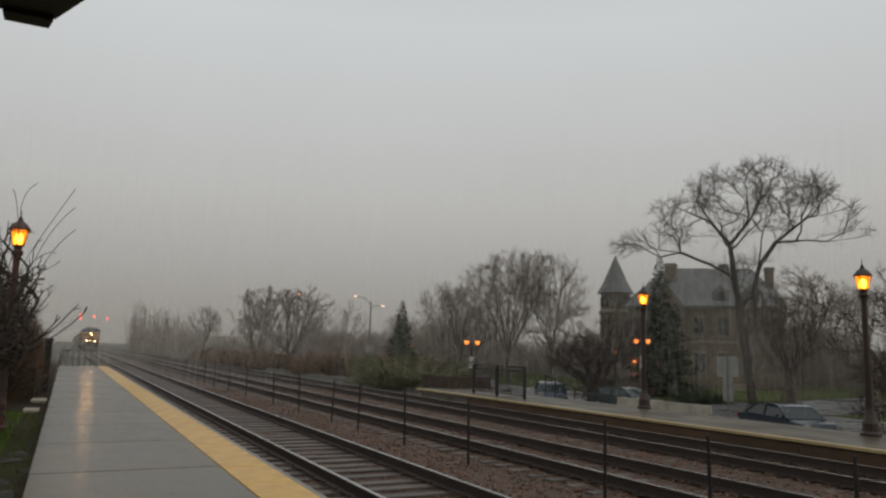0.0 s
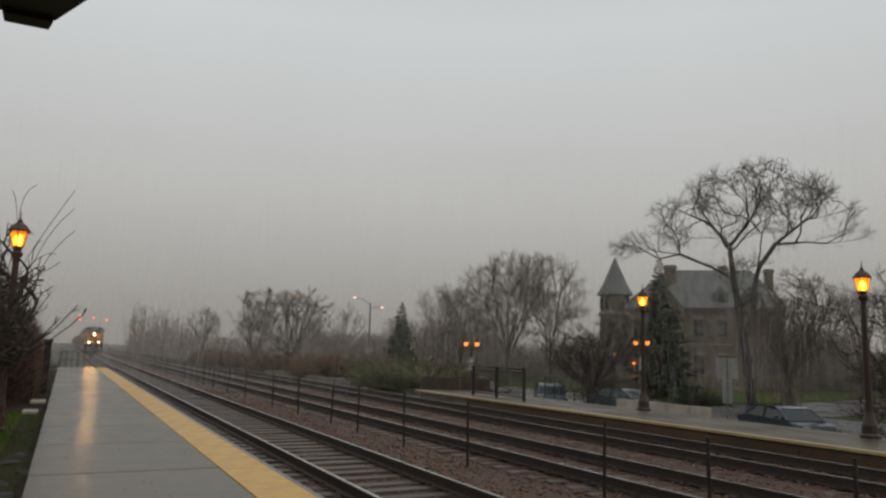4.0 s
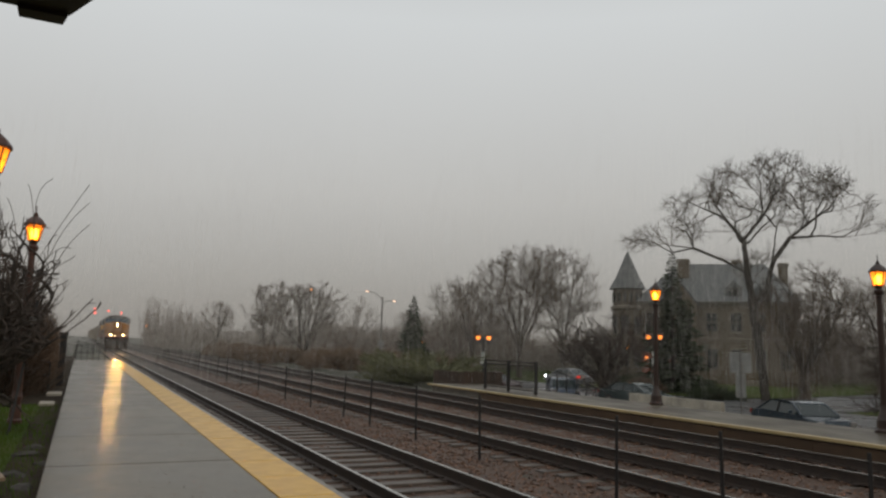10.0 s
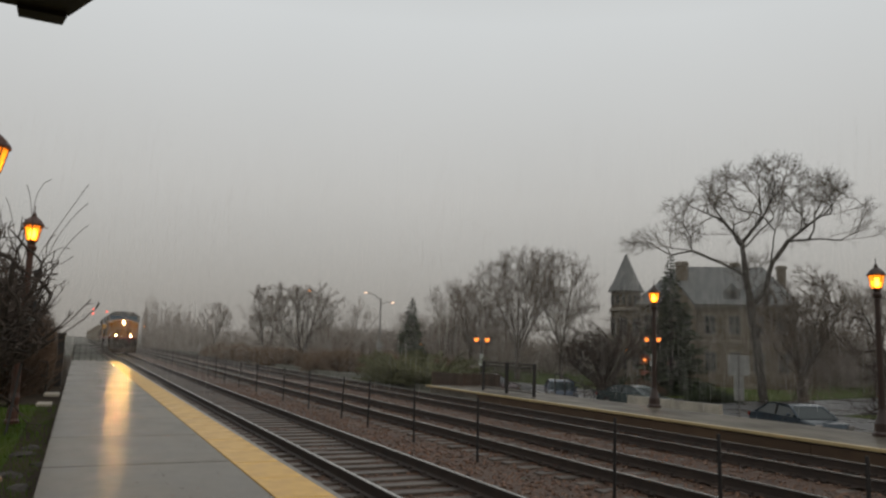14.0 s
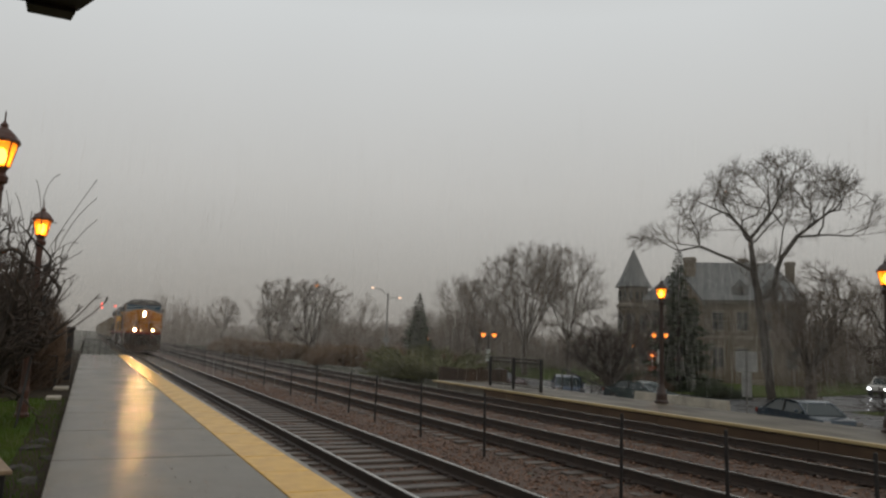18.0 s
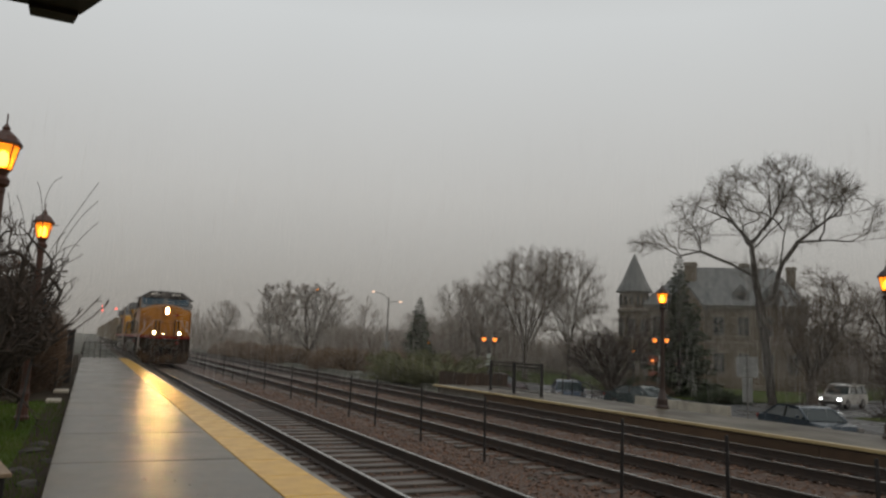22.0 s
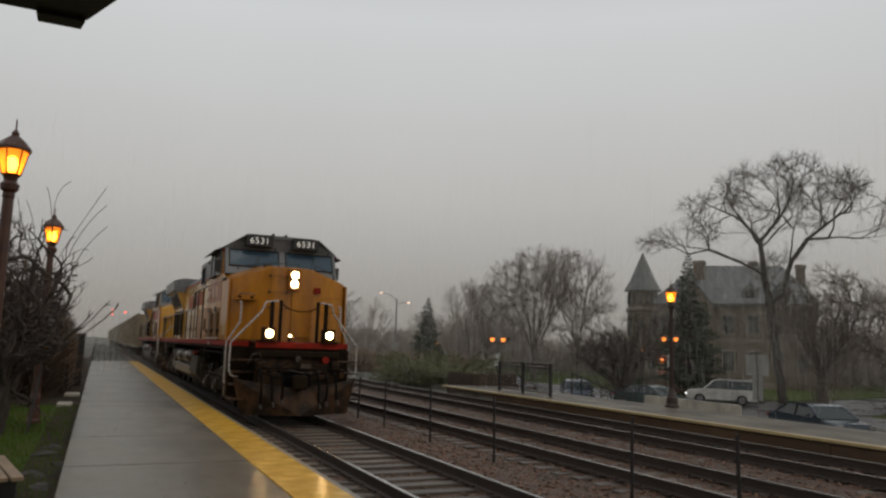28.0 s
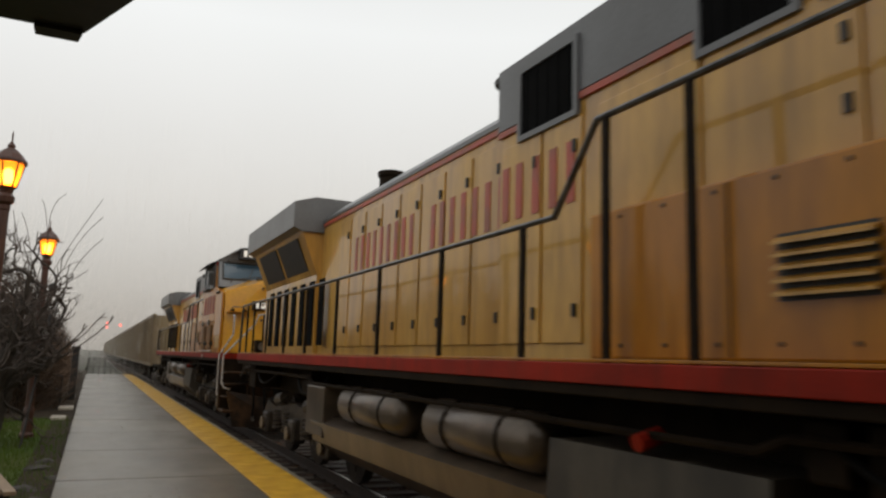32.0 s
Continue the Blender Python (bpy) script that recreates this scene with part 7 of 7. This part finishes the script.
rl = tagged(thing("platform_railing", (14.9, 22.3, 0.0)), "black iron railing panels on the far platform", "railing")
for y in (0.2, 2.1, 3.9):
    part("post", new_box(-0.05, 0.05, y - 0.05, y + 0.05, -0.1, 1.18, 0.01), BLACK, rl)
for z in (0.98, 1.1):
    part("rail", new_box(-0.025, 0.025, 0.2, 3.9, z, z + 0.05), BLACK, rl)
for k in range(26):
    part("baluster", rod(bmesh.new(), (0, 0.3 + 0.14 * k, 0.12), (0, 0.3 + 0.14 * k, 0.98), 0.012, seg=5), BLACK, rl)
part("rail", new_box(-0.02, 0.02, 0.2, 3.9, 0.1, 0.14), BLACK, rl)

st = tagged(thing("stair_railing", (18.0, 25.6, -1.3)), "black iron railing beside steps to the car park", "railing")
for k in range(6):
    part("baluster", rod(bmesh.new(), (0.35 * k, -0.2 * k, 0.2), (0.35 * k, -0.2 * k, 2.05 - 0.16 * k), 0.03, seg=6), BLACK, st)
part("rail", pipe(bmesh.new(), [(0, 0, 2.05), (1.75, -1.0, 1.25)], 0.03, 6), BLACK, st)

tf = tagged(thing("timber_fence", (15.4, 28.9, -0.5)), "low dark timber fence beyond the platform end", "fence")
for k in range(20):
    part("plank", new_box(-0.02, 0.02, 0.16 * k, 0.16 * k + 0.145, 0, 1.0 + 0.02 * (k % 3), 0.004), DARK_WOOD, tf)
part("rail", new_box(0.02, 0.06, 0, 3.2, 0.6, 0.7), DARK_WOOD, tf)
for k in range(14):
    part("plank", new_box(0.1 + 0.16 * k, 0.245 + 0.16 * k, 0.7, 0.74, 0, 1.0 + 0.02 * (k % 3), 0.004), DARK_WOOD, tf)
part("rail", new_box(0.08, 2.34, 0.74, 0.78, 0.6, 0.7), DARK_WOOD, tf)


def double_lamp(at, h, rz):
    s = thing("street_lamp", at, rz)
    part("pole", rod(bmesh.new(), (0, 0, 0), (0, 0, h - 0.15), 0.07, 0.05, 8), BLACK, s)
    part("crossarm", rod(bmesh.new(), (-0.4, 0, h - 0.3), (0.4, 0, h - 0.3), 0.03, seg=6), BLACK, s)
    for z0, z1, wd in ((h - 1.25, h - 0.95, 0.11), (h - 1.65, h - 1.32, 0.14)):
        part("notice", new_box(-wd, wd, -0.1, -0.075, z0, z1, 0.004), NOTICE, s, "small pale notice plate")
    for sx in (-0.33, 0.33):
        part("globe", lathe(bmesh.new(), [(0.06, h - 0.22), (0.13, h - 0.1), (0.145, h), (0.08, h + 0.05)], 12, (sx, 0, 0)), GLOW_SMALL, s, "glowing orange lamp globe")
        part("cap", lathe(bmesh.new(), [(0.16, h), (0.1, h + 0.1), (0.02, h + 0.16)], 12, (sx, 0, 0)), BLACK, s)
    return s


tagged(double_lamp((22.1, 39.2, -1.3), 3.62, -30), "twin-globe street lamp, lit orange", "street lamp", "street lamps")
tagged(double_lamp((30.3, 33.3, -1.3), 3.95, -42), "twin-globe street lamp, lit orange", "street lamp", "street lamps")

cob = thing("street_lamp", (26.3, 67.0, -0.6), -22)
tagged(cob, "tall grey street light with two curved arms, lit", "street lamp", "street lamps")
part("pole", rod(bmesh.new(), (0, 0, 0), (0, 0, 6.9), 0.11, 0.07, 8), STEEL, cob)
part("arm", pipe(bmesh.new(), [(0, 0, 6.6), (-0.7, 0, 7.25), (-1.35, 0, 7.38)], 0.035, 6), STEEL, cob)
part("arm", pipe(bmesh.new(), [(0, 0, 6.3), (0.6, 0, 6.55), (1.1, 0, 6.5)], 0.035, 6), STEEL, cob)
for x, z in ((-1.5, 7.34), (1.2, 6.45)):
    part("lamp_head", new_box(x - 0.2, x + 0.12, -0.09, 0.09, z, z + 0.09, 0.02), COB_GLOW, cob, "lit orange lamp head")
part("notice", new_box(-0.3, 0.3, -0.14, -0.12, 2.1, 2.6), SIGN_HAZE_GREY, cob)

for x, y, zs in ((27.6, 97.0, (9.4,)), (33.5, 73.0, (2.6,)), (11.0, 149.6, (4.4,)), (38.9, 45.7, (2.6,))):
    pl = tagged(thing("street_lamp", (x, y, -0.6)), "slim dark pole with one small orange light", "street lamp", "street lamps")
    part("pole", rod(bmesh.new(), (0, 0.1, 0), (0, 0.1, zs[0]), 0.05, seg=6), BLACK, pl)
    part("lamp_head", new_box(-0.12, 0.12, -0.12, 0.12, zs[0] - 0.1, zs[0] + 0.08, 0.03), GLOW_SMALL, pl, "small orange lamp")

# signal gantry far down the line
gan = tagged(thing("signal_gantry", (0, 205, -0.5)), "distant signal gantry with red lamps, its frame paled by haze", "signal")
# thin frame in pale grey: fog is put into its colour
for x in (-1.2, 14.6):
    part("post", new_box(x - 0.06, x + 0.06, -0.06, 0.06, 0, 8.0), SIGN_HAZE_GREY, gan)
part("beam", new_box(-1.2, 14.6, -0.05, 0.05, 7.13, 7.19), SIGN_HAZE_GREY, gan)
for x, z in ((2.75, 8.9), (2.75, 7.9), (5.8, 8.5), (8.9, 8.1)):
    hd = part("signal_head", rod(bmesh.new(), (x, -0.3, z), (x, -0.2, z), 0.3, seg=14), SIGN_HAZE_GREY, gan)
    part("lens", rod(bmesh.new(), (x, -0.34, z), (x, -0.3, z), 0.22, seg=12), RED_SIGNAL, hd, "glowing red signal lens")

# ---- along the near platform ----
hr = tagged(thing("ramp_railing", (-0.75, 25.2, -0.13)), "black pipe railing beside a ramp off the platform", "railing")
for k in range(6):
    part("post", rod(bmesh.new(), (-0.18 * k, 1.1 * k, 0), (-0.18 * k, 1.1 * k, 0.95), 0.025, seg=6), BLACK, hr)
for z in (0.5, 0.93):
    part("rail", rod(bmesh.new(), (0, 0, z), (-0.9, 5.5, z), 0.022, seg=6), BLACK, hr)
for k in range(18):
    part("baluster", rod(bmesh.new(), (-0.05 * k, 0.3 * k, 0.05), (-0.05 * k, 0.3 * k, 0.9), 0.008, seg=5), BLACK, hr)
pst = tagged(thing("bollard_post", (-0.52, 29.0, -0.13)), "tall dark square post at the platform edge", "post")
part("shaft", new_box(-0.11, 0.11, -0.11, 0.11, 0, 1.75, 0.015), BLACK, pst)
part("cap", new_box(-0.15, 0.15, -0.15, 0.15, 1.75, 1.85, 0.02), BLACK, pst)
er = tagged(thing("end_railing", (0, 55.3, 0)), "dark railing across the end of the platform", "railing")
for k in range(6):
    part("post", rod(bmesh.new(), (-0.2 + 0.36 * k, 0, 0), (-0.2 + 0.36 * k, 0, 1.05), 0.02, seg=6), BLACK, er)
for z in (0.5, 1.02):
    part("rail", rod(bmesh.new(), (-0.2, 0, z), (1.6, 0, z), 0.016, seg=6), BLACK, er)
stk = tagged(thing("tree_stake", (-1.0, 15.2, -0.15)), "thin dark metal stake with small pale notices", "stake")
part("pole", rod(bmesh.new(), (0, 0, 0), (0.22, 0.5, 2.4), 0.022, seg=6), BLACK, stk)
part("notice", new_box(0.1, 0.24, 0.36, 0.38, 1.95, 2.12, 0.003), SIGN_HAZE_GREY, stk)
part("notice", new_box(0.1, 0.24, 0.33, 0.35, 1.72, 1.85, 0.003), SIGN_HAZE_GREY, stk)
for x0, y0, w0, d0 in ((-0.62, 21.1, 0.34, 0.7), (-0.55, 24.6, 0.4, 0.9)):
    tagged(part("stepping_stone", new_box(x0 - w0 / 2, x0 + w0 / 2, y0 - d0 / 2, y0 + d0 / 2, -0.14, -0.06, 0.02), CONCRETE_DRY), "flat pale stone slab in the soil edge", "stone", "stepping stones")
for k in range(5):
    rk = bmesh.new()
    bmesh.ops.create_icosphere(rk, subdivisions=2, radius=1.0)
    for v in rk.verts:
        v.co = Vector((v.co.x * 0.13, v.co.y * 0.2, v.co.z * 0.07)) * (1 + 0.3 * noise.noise(v.co * 1.5 + Vector((k, 0, 0))))
    ro = part("edging_rock", rk, WET_ROCK)
    ro.matrix_basis = pose(-0.45 - 0.2 * math.sin(k * 2.3), 9.8 + 0.85 * k + 0.5 * math.sin(k * 3.1), -0.13, 0, 0, 40 * k)
    tagged(ro, "dark wet rock edging the soil", "rock", "edging rocks")
bn = tagged(thing("bench", (-0.95, 8.95, -0.15), 12), "end of a weathered wooden bench beside the platform", "bench")
for k in range(4):
    part("slat", new_box(-0.25 + 0.13 * k, -0.14 + 0.13 * k, -0.9, 0.6, 0.40, 0.44, 0.006), WOOD, bn)
for y in (-0.7, 0.4):
    part("leg", new_box(-0.22, 0.22, y - 0.03, y + 0.03, 0, 0.4, 0.01), BLACK, bn)


# ---- what moves ----
FRONT_Y = [(0, 163.5), (3, 147.6), (6, 131.4), (9, 115.2), (13, 93.5), (17, 74.2), (20, 59.2), (23, 43.8), (25.5, 30.6), (27.5, 20.4), (28, 17.65), (29, 12.0), (30, 6.35), (31, 0.72), (32, -4.9)]


def front_at(t):
    ts, ys = zip(*FRONT_Y)
    return float(np.interp(t, ts, ys))


def motions():
    offset = [(LOCO_1, 0.0), (LOCO_2, 22.9)] + [(c, 46.6 + 16.0 * k) for k, c in enumerate(CARS)]
    for ob, dy in offset:
        walk(ob, [(t, pose(TRACKS[0], y + dy, RAIL_Z)) for t, y in FRONT_Y])
    z = -1.27
    walk(SEDAN, [(0, pose(32.6, -150, z)), (6, pose(32.6, -5, z)), (7.5, pose(33.1, 17, z, 0, 0, -6)), (8, pose(34.2, 24.3, z, 0, 0, -8)), (8.5, pose(35.2, 31.4, z, 0, 0, -7)), (9, pose(36.1, 39.0, z, 0, 0, -3)), (10, pose(36.7, 50.5, z)), (14, pose(36.7, 100, z)), (32, pose(36.7, 380, z))])
    walk(SUV, [(0, pose(150, 47, z, 0, 0, 95)), (12, pose(84, 41.2, z, 0, 0, 96)), (16.5, pose(61, 39.0, z, 0, 0, 98)), (19, pose(56.0, 36.9, z, 0, 0, 112)), (20, pose(53.2, 35.7, z, 0, 0, 112)), (21, pose(48.9, 33.9, z, 0, 0, 110)), (23, pose(43.3, 32.5, z, 0, 0, 96)), (25, pose(39.4, 32.4, z, 0, 0, 82)), (26.3, pose(37.3, 32.8, z, 0, 0, 72)), (27.5, pose(35.7, 33.6, z, 0, 0, 58)), (28.5, pose(34.8, 35.2, z, 0, 0, 26)), (29.5, pose(34.35, 38.3, z, 0, 0, 2)), (32, pose(34.4, 47.5, z))])
    for sets in (SETS_1, SETS_2):
        for w, y in sets:
            walk(w, [(0.1 * k, pose(0, y, 0.53, math.degrees((front_at(0) - front_at(0.1 * k)) / 0.53))) for k in range(321)])


motions()
